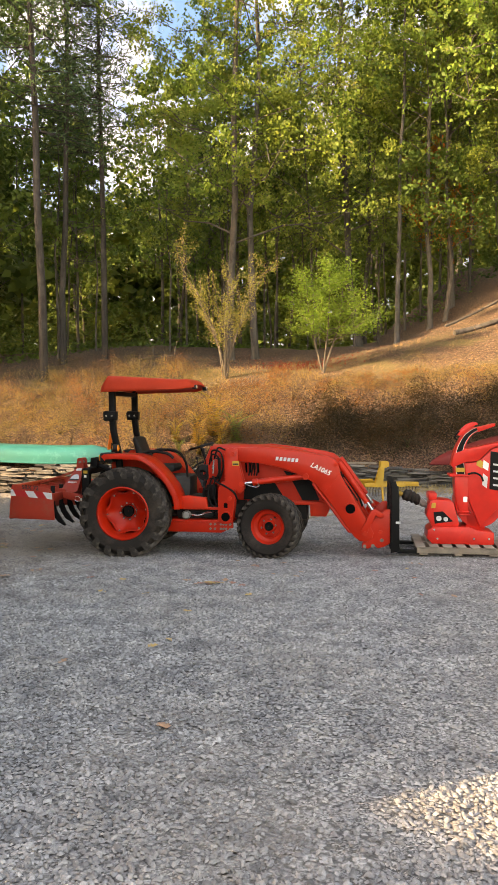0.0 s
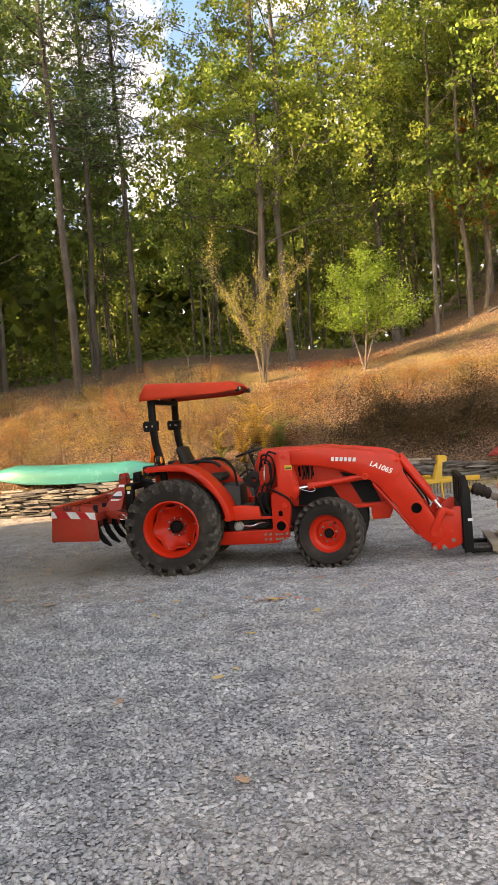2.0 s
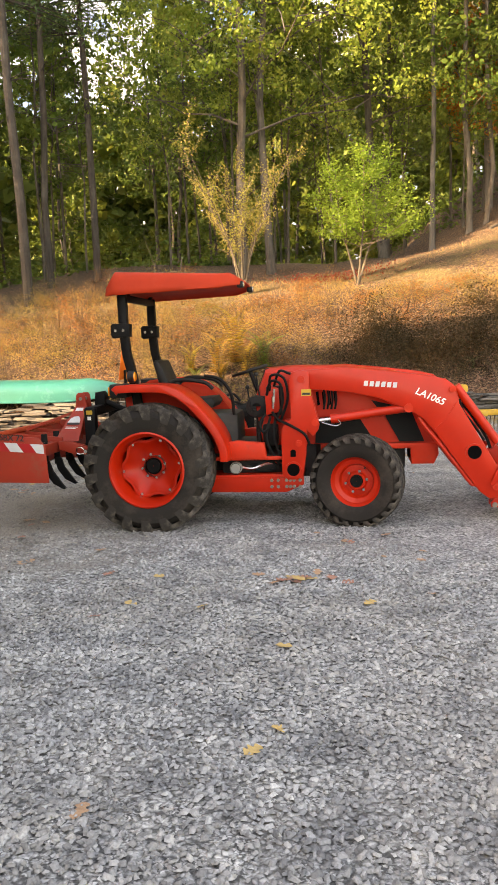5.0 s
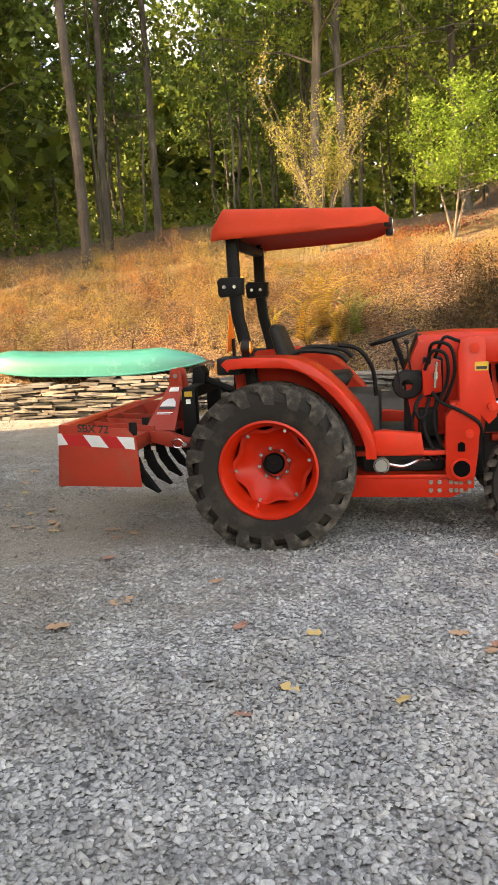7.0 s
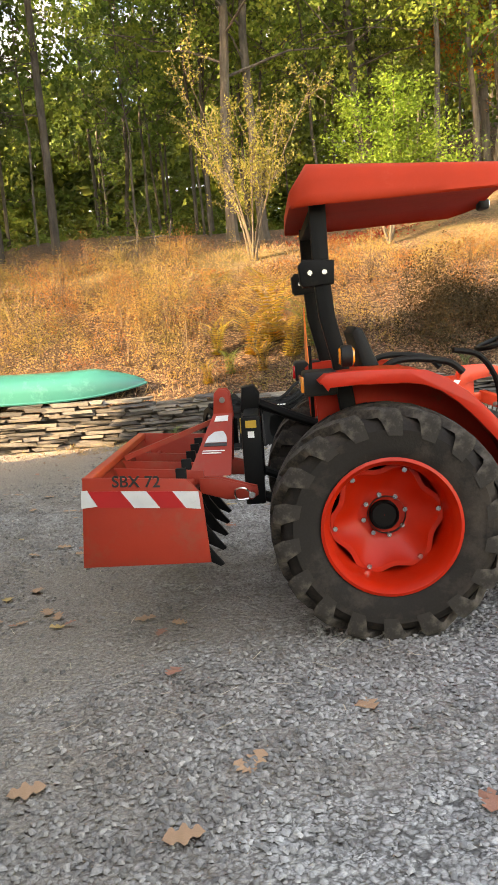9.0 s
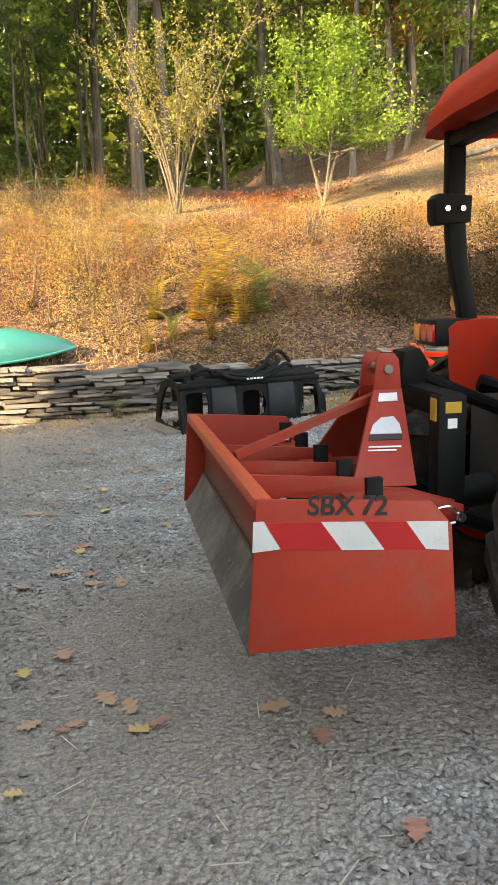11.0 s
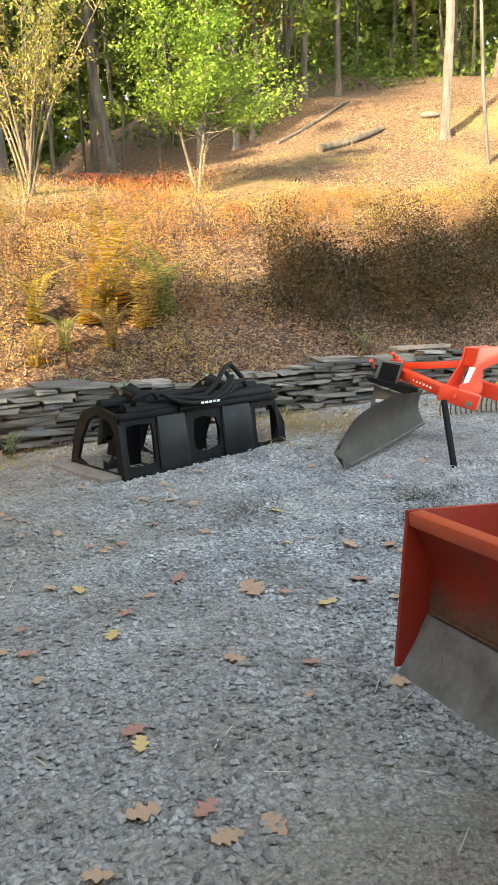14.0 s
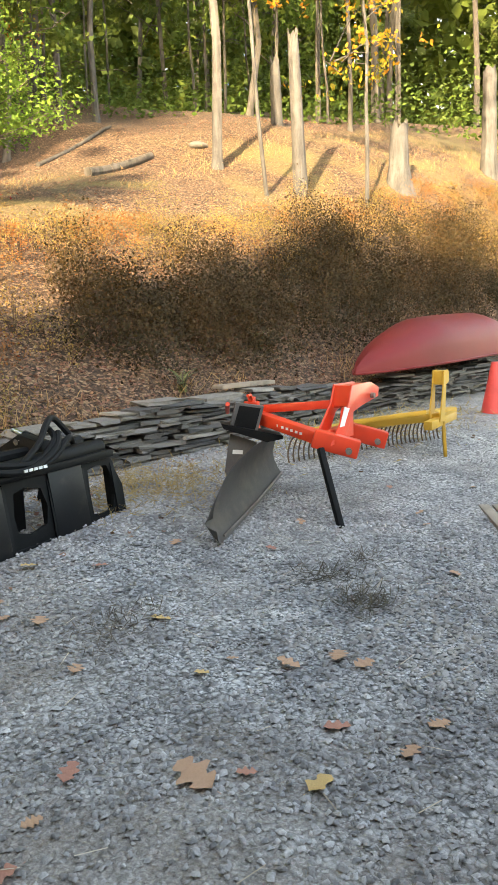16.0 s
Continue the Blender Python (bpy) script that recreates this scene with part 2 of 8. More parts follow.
TEAL = surface("teal_hull", (0.009, 0.165, 0.145), 0.42, worn=(0.08, 0.30, 0.27), wear=0.3, coat=0.3, scale=2.5)
CANOE_RED = surface("red_hull", (0.15, 0.012, 0.011), 0.55, worn=(0.16, 0.02, 0.017), wear=0.3, scale=2, spec=0.3)
WOOD = surface("weathered_wood", (0.27, 0.22, 0.17), 0.85, worn=(0.16, 0.13, 0.10), wear=0.45, scale=5, bump=0.5)
# near-black for flat pieces that paint the shade inside openings
HOLE_SHADE = surface("painted_hole_shade", (0.005, 0.0045, 0.0045), 0.95, spec=0.0)

OAK_LEAF = leafy("oak_leaves", [(0.055, 0.102, 0.020), (0.108, 0.185, 0.031), (0.165, 0.255, 0.044), (0.19, 0.265, 0.058), (0.235, 0.25, 0.066)], 0.5)
DARK_LEAF = leafy("woodland_leaves", [(0.030, 0.060, 0.013), (0.070, 0.118, 0.021), (0.105, 0.168, 0.034), (0.15, 0.19, 0.045)], 0.4)
TURN_LEAF = leafy("turning_leaves", [(0.15, 0.17, 0.03), (0.30, 0.23, 0.03), (0.42, 0.19, 0.025), (0.36, 0.10, 0.02)], 0.45)
PINE_LEAF = leafy("pine_needles", [(0.035, 0.070, 0.032), (0.068, 0.118, 0.050), (0.12, 0.165, 0.070)], 0.4)
LIME_LEAF = leafy("lime_leaves", [(0.088, 0.162, 0.027), (0.15, 0.242, 0.040), (0.24, 0.32, 0.062)], 0.46)
PALE_LEAF = leafy("pale_leaves", [(0.14, 0.165, 0.042), (0.23, 0.24, 0.065), (0.34, 0.32, 0.105)], 0.5)
BANK_LEAF = leafy("huckleberry_leaves", [(0.10, 0.046, 0.017), (0.16, 0.070, 0.023), (0.24, 0.102, 0.033), (0.29, 0.132, 0.042), (0.27, 0.062, 0.024)], 0.3, blotch=1.0)
GOLD_SHRUB = leafy("golden_shrub_leaves", [(0.15, 0.095, 0.038), (0.24, 0.150, 0.055), (0.33, 0.205, 0.075), (0.32, 0.150, 0.058)], 0.35, blotch=1.0)
OLIVE_SHRUB = leafy("olive_shrub_leaves", [(0.085, 0.083, 0.026), (0.165, 0.145, 0.042), (0.26, 0.200, 0.060), (0.32, 0.205, 0.065)], 0.35, blotch=1.0)
# dark-leaved shrubs; part of the lower bank's shade is in this colour too
DARK_SHADED_SHRUB = leafy("dark_shaded_shrub_leaves", [(0.014, 0.0115, 0.004), (0.027, 0.018, 0.006), (0.050, 0.027, 0.009), (0.09, 0.038, 0.013)], 0.15, blotch=1.0)
FERN_LEAF = leafy("fern_fronds", [(0.24, 0.26, 0.035), (0.38, 0.27, 0.035), (0.46, 0.19, 0.035)], 0.45)
CRIMSON = leafy("crimson_leaves", [(0.15, 0.05, 0.02), (0.24, 0.055, 0.022), (0.20, 0.09, 0.03)], 0.35)
GREEN_LEAF = leafy("weed_leaves", [(0.12, 0.20, 0.06), (0.20, 0.30, 0.09)], 0.35)
LITTER = leafy("fallen_leaf", [(0.15, 0.080, 0.052), (0.22, 0.128, 0.085), (0.29, 0.19, 0.130), (0.20, 0.098, 0.062), (0.30, 0.19, 0.105)], 0.15, 0.7)
TAN_LEAF = surface("tan_oak_leaf", (0.43, 0.25, 0.15), 0.7, worn=(0.32, 0.17, 0.10), wear=0.5, scale=60, vary=0.2)
GOLD_LEAF = surface("yellow_leaf", (0.50, 0.33, 0.13), 0.7, worn=(0.42, 0.24, 0.09), wear=0.4, scale=60, vary=0.2)
RUSSET_LEAF = surface("russet_leaf", (0.38, 0.17, 0.115), 0.7, worn=(0.26, 0.11, 0.07), wear=0.4, scale=60, vary=0.2)
STRAW = leafy("dry_grass", [(0.34, 0.23, 0.09), (0.44, 0.31, 0.13), (0.28, 0.16, 0.065)], 0.3)
BARK = barky("oak_bark", (0.028, 0.025, 0.021), (0.10, 0.088, 0.075))
PALE_BARK = barky("pale_bark", (0.028, 0.026, 0.024), (0.098, 0.092, 0.085))
PINE_BARK = barky("pine_bark", (0.018, 0.016, 0.014), (0.058, 0.049, 0.042))
DRY_TWIG = barky("shrub_twigs", (0.045, 0.030, 0.018), (0.13, 0.085, 0.052), 20)
TWIG = barky("twig_bark", (0.050, 0.041, 0.031), (0.13, 0.108, 0.083), 20)
SLATE = pieces("wall_stone", [(0.05, 0.05, 0.05), (0.11, 0.105, 0.10), (0.17, 0.16, 0.145), (0.075, 0.068, 0.06), (0.26, 0.24, 0.21)], 0.85, 25, 0.6, island=False)
SLATE_JOINED = pieces("wall_stone_rest", [(0.05, 0.05, 0.05), (0.11, 0.105, 0.10), (0.17, 0.16, 0.145), (0.075, 0.068, 0.06), (0.26, 0.24, 0.21)], 0.85, 25, 0.6)
STONES = pieces("gravel_stone", [(0.18, 0.179, 0.178), (0.37, 0.367, 0.361), (0.50, 0.495, 0.486), (0.24, 0.239, 0.236), (0.43, 0.426, 0.418), (0.57, 0.563, 0.548)], 0.85, 120, 0.4, dirt=(0.31, 0.278, 0.243))


def gravel_bed():
    """Crushed stone of two sizes, with trodden patches of brown grit."""
    m, nt, b, out = nodes_of("gravel_bed")
    tc = nt.nodes.new("ShaderNodeTexCoord")
    warp = noise_node(nt, 26, 3)
    off = nt.nodes.new("ShaderNodeVectorMath")
    off.operation = 'MULTIPLY_ADD'
    off.inputs[1].default_value = (0.05, 0.05, 0.0)
    nt.links.new(warp.outputs["Color"], off.inputs[0])
    nt.links.new(tc.outputs["Object"], off.inputs[2])
    cells = []
    for sc in (38, 82):
        v = nt.nodes.new("ShaderNodeTexVoronoi")
        v.inputs["Scale"].default_value = sc
        nt.links.new(off.outputs[0], v.inputs["Vector"])
        sep = nt.nodes.new("ShaderNodeSeparateColor")
        nt.links.new(v.outputs["Color"], sep.inputs[0])
        r = ramp(nt, [(0, (0.31, 0.308, 0.302)), (0.5, (0.46, 0.456, 0.447)), (0.85, (0.55, 0.543, 0.53)), (1, (0.62, 0.61, 0.59))])
        nt.links.new(sep.outputs[0], r.inputs[0])
        # darkens the seams of the cells, painting shadow between the stones
        gap = ramp(nt, [(0.36, (1, 1, 1)), (0.72, (0.20, 0.20, 0.20))])
        nt.links.new(v.outputs["Distance"], gap.inputs[0])
        cells.append((mixed(nt, 1.0, r.outputs[0], gap.outputs[0], 'MULTIPLY'), v.outputs["Distance"]))
    pick = noise_node(nt, 9, 3)
    pk = ramp(nt, [(0.44, (0, 0, 0)), (0.56, (1, 1, 1))])
    nt.links.new(pick.outputs["Fac"], pk.inputs[0])
    col = mixed(nt, pk.outputs[0], cells[0][0], cells[1][0])
    dust = noise_node(nt, 0.42, 7, 0.66)
    mk = ramp(nt, [(0.46, (0, 0, 0)), (0.66, (0.85, 0.85, 0.85))])
    nt.links.new(dust.outputs["Fac"], mk.inputs[0])
    grit = noise_node(nt, 70, 6, 0.8)
    gr_ = ramp(nt, [(0.35, (0.15, 0.133, 0.117)), (0.55, (0.32, 0.295, 0.268)), (0.72, (0.57, 0.54, 0.50))])
    nt.links.new(grit.outputs["Fac"], gr_.inputs[0])
    col = mixed(nt, mk.outputs[0], col, gr_.outputs[0])
    damp = noise_node(nt, 3.2, 4, 0.6)
    dm = ramp(nt, [(0.32, (0.64, 0.65, 0.67)), (0.66, (1.16, 1.15, 1.13))])
    nt.links.new(damp.outputs["Fac"], dm.inputs[0])
    col = mixed(nt, 1.0, col, dm.outputs[0], 'MULTIPLY')
    col = mixed(nt, trodden(nt), col, mixed(nt, 1.0, gr_.outputs[0], (0.92, 0.83, 0.74), 'MULTIPLY'))
    nt.links.new(col, b.inputs["Base Color"])
    b.inputs["Roughness"].default_value = 0.9
    inv = nt.nodes.new("ShaderNodeMath")
    inv.operation = 'SUBTRACT'
    inv.inputs[0].default_value = 1.0
    nt.links.new(cells[0][1], inv.inputs[1])
    bumped(nt, b, inv.outputs[0], 1.0, 0.02)
    return m


def hill_soil():
    """A carpet of small fallen leaves, each its own tone, with moss and straw in broad patches."""
    m, nt, b, out = nodes_of("leaf_covered_soil")
    tc = nt.nodes.new("ShaderNodeTexCoord")
    warp = noise_node(nt, 9, 3)
    off = nt.nodes.new("ShaderNodeVectorMath")
    off.operation = 'MULTIPLY_ADD'
    off.inputs[1].default_value = (0.12, 0.12, 0.12)
    nt.links.new(warp.outputs["Color"], off.inputs[0])
    nt.links.new(tc.outputs["Object"], off.inputs[2])
    v = nt.nodes.new("ShaderNodeTexVoronoi")
    v.inputs["Scale"].default_value = 30
    nt.links.new(off.outputs[0], v.inputs["Vector"])
    sep = nt.nodes.new("ShaderNodeSeparateColor")
    nt.links.new(v.outputs["Color"], sep.inputs[0])
    r = ramp(nt, [(0.0, (0.040, 0.022, 0.012)), (0.3, (0.084, 0.044, 0.024)), (0.55, (0.138, 0.076, 0.041)), (0.8, (0.20, 0.118, 0.065)), (1.0, (0.29, 0.195, 0.115))])
    nt.links.new(sep.outputs[0], r.inputs[0])
    gap = ramp(nt, [(0.3, (1, 1, 1)), (0.7, (0.35, 0.35, 0.35))])
    nt.links.new(v.outputs["Distance"], gap.inputs[0])
    col = mixed(nt, 1.0, r.outputs[0], gap.outputs[0], 'MULTIPLY')
    broad = noise_node(nt, 0.5, 6, 0.65)
    mk = ramp(nt, [(0.44, (0, 0, 0)), (0.60, (0.85, 0.85, 0.85))])
    nt.links.new(broad.outputs["Fac"], mk.inputs[0])
    fine = noise_node(nt, 30, 6, 0.75)
    straw = ramp(nt, [(0.35, (0.07, 0.056, 0.018)), (0.52, (0.150, 0.117, 0.042)), (0.7, (0.25, 0.195, 0.080))])
    nt.links.new(fine.outputs["Fac"], straw.inputs[0])
    sepv = nt.nodes.new("ShaderNodeSeparateXYZ")
    nt.links.new(tc.outputs["Object"], sepv.inputs[0])
    grassy = nt.nodes.new("ShaderNodeMapRange")          # grass and moss grow on the open slope above the shrubs
    grassy.inputs["From Min"].default_value, grassy.inputs["From Max"].default_value = 20.6, 22.2
    nt.links.new(sepv.outputs["Y"], grassy.inputs["Value"])
    wooded = nt.nodes.new("ShaderNodeMapRange")          # and give way to fallen leaves towards the wood
    wooded.inputs["From Min"].default_value, wooded.inputs["From Max"].default_value = 26.5, 23.5
    nt.links.new(sepv.outputs["Y"], wooded.inputs["Value"])
    patchy = nt.nodes.new("ShaderNodeMath")
    patchy.operation = 'MULTIPLY'
    nt.links.new(mk.outputs[0], patchy.inputs[0])
    nt.links.new(wooded.outputs[0], patchy.inputs[1])
    cover = nt.nodes.new("ShaderNodeMath")
    cover.operation = 'MULTIPLY'
    nt.links.new(patchy.outputs[0], cover.inputs[0])
    nt.links.new(grassy.outputs[0], cover.inputs[1])
    nt.links.new(mixed(nt, cover.outputs[0], col, straw.outputs[0]), b.inputs["Base Color"])
    b.inputs["Roughness"].default_value = 0.95
    bumped(nt, b, sep.outputs[1], 1.0, 0.03)
    return m


GRAVEL_BED, SOIL = gravel_bed(), hill_soil()


# ---- mesh helpers ----
def box(bm, x0, x1, y0, y1, z0, z1, bevel=0.0, turn=None):
    """An upright block; turn: a matrix applied to it."""
    vs = [bm.verts.new((x, y, z)) for x in (x0, x1) for y in (y0, y1) for z in (z0, z1)]
    fs = [bm.faces.new([vs[i] for i in f]) for f in ((0, 1, 3, 2), (4, 6, 7, 5), (0, 4, 5, 1), (2, 3, 7, 6), (0, 2, 6, 4), (1, 5, 7, 3))]
    if turn is not None:
        bmesh.ops.transform(bm, matrix=turn, verts=vs)
    if bevel:
        es = list({e for f in fs for e in f.edges})
        bmesh.ops.bevel(bm, geom=es, offset=bevel, segments=2, affect='EDGES', profile=0.5)
    return bm


def prism(bm, pts, y0, y1, bevel=0.0):
    """A plate: the outline pts in x and z, from y0 to y1."""
    a = [bm.verts.new((x, y0, z)) for x, z in pts]
    b = [bm.verts.new((x, y1, z)) for x, z in pts]
    fs = [bm.faces.new(a), bm.faces.new(b[::-1])]
    n = len(pts)
    fs += [bm.faces.new((a[k], b[k], b[(k + 1) % n], a[(k + 1) % n])) for k in range(n)]
    bmesh.ops.recalc_face_normals(bm, faces=fs)
    if bevel:
        es = list(set(fs[0].edges) | set(fs[1].edges))
        bmesh.ops.bevel(bm, geom=es, offset=bevel, segments=2, affect='EDGES', profile=0.5)
    return bm


def tube(bm, pts, r, seg=10, cap=True, r1=None):
    """A round bar or hose along pts; r to r1."""
    P = [Vector(p) for p in pts]
    rings = []
    n = len(P)
    side = None
    for k, p in enumerate(P):
        d = (P[min(k + 1, n - 1)] - P[max(k - 1, 0)]).normalized()
        if side is None:
            side = d.orthogonal().normalized()
        else:
            side = (side - d * side.dot(d)).normalized()
        up = d.cross(side)
        rad = r if r1 is None else r + (r1 - r) * k / (n - 1)
        rings.append([bm.verts.new(p + (side * math.cos(a) + up * math.sin(a)) * rad) for a in (2 * math.pi * i / seg for i in range(seg))])
    for A, B in zip(rings, rings[1:]):
        for i in range(seg):
            f = bm.faces.new((A[i], A[(i + 1) % seg], B[(i + 1) % seg], B[i]))
            f.smooth = True
    if cap:
        bm.faces.new(rings[0][::-1])
        bm.faces.new(rings[-1])
    return bm


def bend(pts, n=6):
    """A smooth run of points through pts."""
    P = [Vector(p) for p in pts]
    out = []
    for k in range(len(P) - 1):
        a, b, c, d = P[max(k - 1, 0)], P[k], P[k + 1], P[min(k + 2, len(P) - 1)]
        for i in range(n):
            t = i / n
            out.append(0.5 * ((2 * b) + (c - a) * t + (2 * a - 5 * b + 4 * c - d) * t * t + (3 * b - a - 3 * c + d) * t ** 3))
    out.append(P[-1])
    return out


def lathe(bm, prof, seg=48, centre=(0, 0, 0), closed=False):
    """A turned body about the y axis: prof of radius and y."""
    cx, cy, cz = centre
    rings = [[bm.verts.new((cx + r * math.cos(a), cy + y, cz + r * math.sin(a))) for a in (2 * math.pi * i / seg for i in range(seg))] for r, y in prof]
    pairs = list(zip(rings, rings[1:])) + ([(rings[-1], rings[0])] if closed else [])
    fs = []
    for A, B in pairs:
        for i in range(seg):
            f = bm.faces.new((A[i], B[i], B[(i + 1) % seg], A[(i + 1) % seg]))
            f.smooth = True
            fs.append(f)
    bmesh.ops.recalc_face_normals(bm, faces=fs)
    return bm


def mesh_from(name, bm, material, sharp=35):
    me = bpy.data.meshes.new(name)
    bmesh.ops.recalc_face_normals(bm, faces=bm.faces)
    for f in bm.faces:
        f.smooth = True
    lim = math.cos(radians(sharp))
    for e in bm.edges:
        if len(e.link_faces) == 2 and e.link_faces[0].normal.dot(e.link_faces[1].normal) < lim:
            e.smooth = False
    bm.to_mesh(me)
    bm.free()
    me.materials.append(material)
    return me


def part(name, bm, material, parent, label="", sharp=35):
    ob = new(name, mesh_from(name, bm, material, sharp))
    ob.parent = parent
    return tagged(ob, label)


def thing(name, m, label, category, group="", kind=""):
    ob = new(name)
    ob.empty_display_size = 0.2
    ob.matrix_world = m
    return tagged(ob, label, category, group, kind)


def flat_text(text, size, thick, m, material, name, parent, shear=0.0):
    """Lettering as a mesh, laid by the matrix m (its x along the line, y up)."""
    cu = bpy.data.curves.new(name, 'FONT')
    cu.body, cu.size, cu.extrude, cu.shear = text, size, thick, shear
    cu.offset = size * 0.018
    tmp = bpy.data.objects.new(name, cu)
    scene.collection.objects.link(tmp)
    dg = bpy.context.evaluated_depsgraph_get()
    me = bpy.data.meshes.new_from_object(tmp.evaluated_get(dg))
    bpy.data.objects.remove(tmp)
    me.transform(m)
    me.materials.clear()
    me.materials.append(material)
    ob = new(name, me)
    ob.parent = parent
    return ob


SIDE = Matrix(((1, 0, 0, 0), (0, 0, -1, 0), (0, 1, 0, 0), (0, 0, 0, 1)))   # writing on a face that looks towards -y


def quads_mesh(name, V, material, faces_per=None):
    """A mesh of separate four-cornered leaves: V of shape (n, 4, 3)."""
    n = len(V)
    me = bpy.data.meshes.new(name)
    me.vertices.add(n * 4)
    me.vertices.foreach_set("co", np.ascontiguousarray(V, dtype=np.float32).ravel())
    me.loops.add(n * 4)
    me.loops.foreach_set("vertex_index", np.arange(n * 4, dtype=np.int32))
    me.polygons.add(n)
    me.polygons.foreach_set("loop_start", np.arange(0, n * 4, 4, dtype=np.int32))
    me.polygons.foreach_set("loop_total", np.full(n, 4, dtype=np.int32))
    me.update(calc_edges=True)
    me.materials.append(material)
    return me


def facing(rng, P, N, size, ratio=0.6, loose=0.6):
    """Leaf blades at P that lie square to the directions N, more or less."""
    n = len(P)
    N = N / (np.linalg.norm(N, axis=1, keepdims=True) + 1e-9) + rng.normal(0, loose, (n, 3))
    N /= np.linalg.norm(N, axis=1, keepdims=True) + 1e-9
    d = rng.normal(size=(n, 3))
    d -= N * (d * N).sum(1, keepdims=True)
    d /= np.linalg.norm(d, axis=1, keepdims=True) + 1e-9
    s = np.cross(N, d)
    size = (np.asarray(size) * rng.uniform(0.6, 1.25, n))[:, None]
    mid = P + d * size * rng.uniform(0.35, 0.6, (n, 1))
    w = s * size * ratio * 0.5
    return np.stack([P, mid + w + N * size * 0.1, P + d * size, mid - w * rng.uniform(0.7, 1.2, (n, 1)) + N * size * 0.1], 1)


def kites(rng, P, size, flat=0.5, ratio=0.6, lift=None):
    """Leaf blades at the places P: long kites turned at random, flat: how far they lie level."""
    n = len(P)
    d = rng.normal(size=(n, 3))
    d[:, 2] *= (1 - flat)
    if lift is not None:
        d += lift
    d /= np.linalg.norm(d, axis=1, keepdims=True) + 1e-9
    s = rng.normal(size=(n, 3))
    s[:, 2] *= (1 - flat)
    s -= d * (s * d).sum(1, keepdims=True)
    s /= np.linalg.norm(s, axis=1, keepdims=True) + 1e-9
    size = (np.asarray(size) * rng.uniform(0.6, 1.25, n))[:, None]
    nrm = np.cross(d, s)
    mid = P + d * size * 0.48
    w = s * size * ratio * 0.5
    return np.stack([P, mid + w + nrm * size * 0.1, P + d * size, mid - w + nrm * size * 0.1], 1)

# ---- ground, bank and hill ----
WALL_Y = 17.15


def sstep(a, b, v):
    t = np.clip((v - a) / (b - a), 0, 1)
    return t * t * (3 - 2 * t)


def drive_z(x, y):
    """The gravel: level, a shallow dip under the tractor, rising a little to the wall."""
    rise = np.clip(0.10 + 0.028 * (x + 3), 0.06, 0.24)
    return rise * sstep(13.2, 17.1, y) - 0.05 * np.exp(-((x + 0.5) / 2.6) ** 2 - ((y - 10.8) / 1.5) ** 2)


def hill_z(x, y):
    """The bank behind the wall and the wooded slope above it."""
    d = np.maximum(y - 17.4, 0)
    s1 = np.interp(x, [-14, 0, 1, 6, 9, 12, 15, 19, 25], [0.42, 0.58, 0.58, 0.72, 0.84, 1.0, 1.08, 1.20, 1.42])
    s2 = np.interp(x, [-5, 1, 4, 8.5, 12], [0.20, 0.14, 0.16, 0.38, 0.40])
    k = 0.7                                     # round the shoulder of the bank
    q = (d - 4.4) / k
    soft = np.where(q > 25, q * k, k * np.log1p(np.exp(np.minimum(q, 25))))
    cap = np.interp(x, [2, 4, 9], [9.0, 5.5, 4.2])
    z = 0.50 + s1 * (d - soft) + s2 * np.minimum(soft, cap) + np.interp(x, [1, 4, 6, 8, 16], [0.03, 0.08, 0.15, 0.27, 0.24]) * np.clip(soft - cap, 0, 10) + 0.02 * np.clip(soft - 19.5, 0, 60)
    z += 0.10 * np.sin(x * 0.9 + 1.3) * np.sin(y * 0.7) * sstep(18, 22, y)
    return z


def land_z(x, y):
    x, y = np.asarray(x, float), np.asarray(y, float)
    return np.where(y < 17.4, drive_z(x, y), hill_z(x, y))


def spread(fine0, fine1, step, far, grow=1.35):
    """Grid lines: fine between fine0 and fine1, ever wider out to far."""
    mid = list(np.arange(fine0, fine1 + 1e-6, step))
    out, s, v = [], step, fine1
    while v < far:
        s *= grow
        v += s
        out.append(v)
    lo, s, v = [], step, fine0
    while v > -far:
        s *= grow
        v -= s
        lo.append(v)
    return np.array(lo[::-1] + mid + out)


gx, gy = spread(-16, 18, 0.4, 900), spread(-2, 17.2, 0.4, 900)
gy = np.concatenate([gy[gy < 17.3], [17.38, 17.42], np.arange(17.7, 46, 0.4), spread(46, 47, 1, 900)[-28:]])
gy = np.unique(np.round(gy[(gy > -900)], 4))
X, Y = np.meshgrid(gx, gy)
Z = land_z(X, Y)
nx, ny = len(gx), len(gy)
idx = np.arange(nx * ny).reshape(ny, nx)
F = np.stack([idx[:-1, :-1], idx[:-1, 1:], idx[1:, 1:], idx[1:, :-1]], -1).reshape(-1, 4)
me = bpy.data.meshes.new("ground")
me.from_pydata(np.stack([X, Y, Z], -1).reshape(-1, 3).tolist(), [], F.tolist())
me.materials.append(GRAVEL_BED)
me.materials.append(SOIL)
cy = Y.ravel()[F].mean(1)
cx = X.ravel()[F].mean(1)
onhill = (cy > 17.3) | (cx < -15) | (cx > 14) | (cy < -25)
me.polygons.foreach_set("material_index", onhill.astype(np.int32))
me.polygons.foreach_set("use_smooth", np.ones(len(F), bool))
me.update()
ground = tagged(new("ground", me), "grey crushed-stone driveway running up to a leaf-covered wooded hillside", "ground", kind="structure")

rng = np.random.default_rng(7)

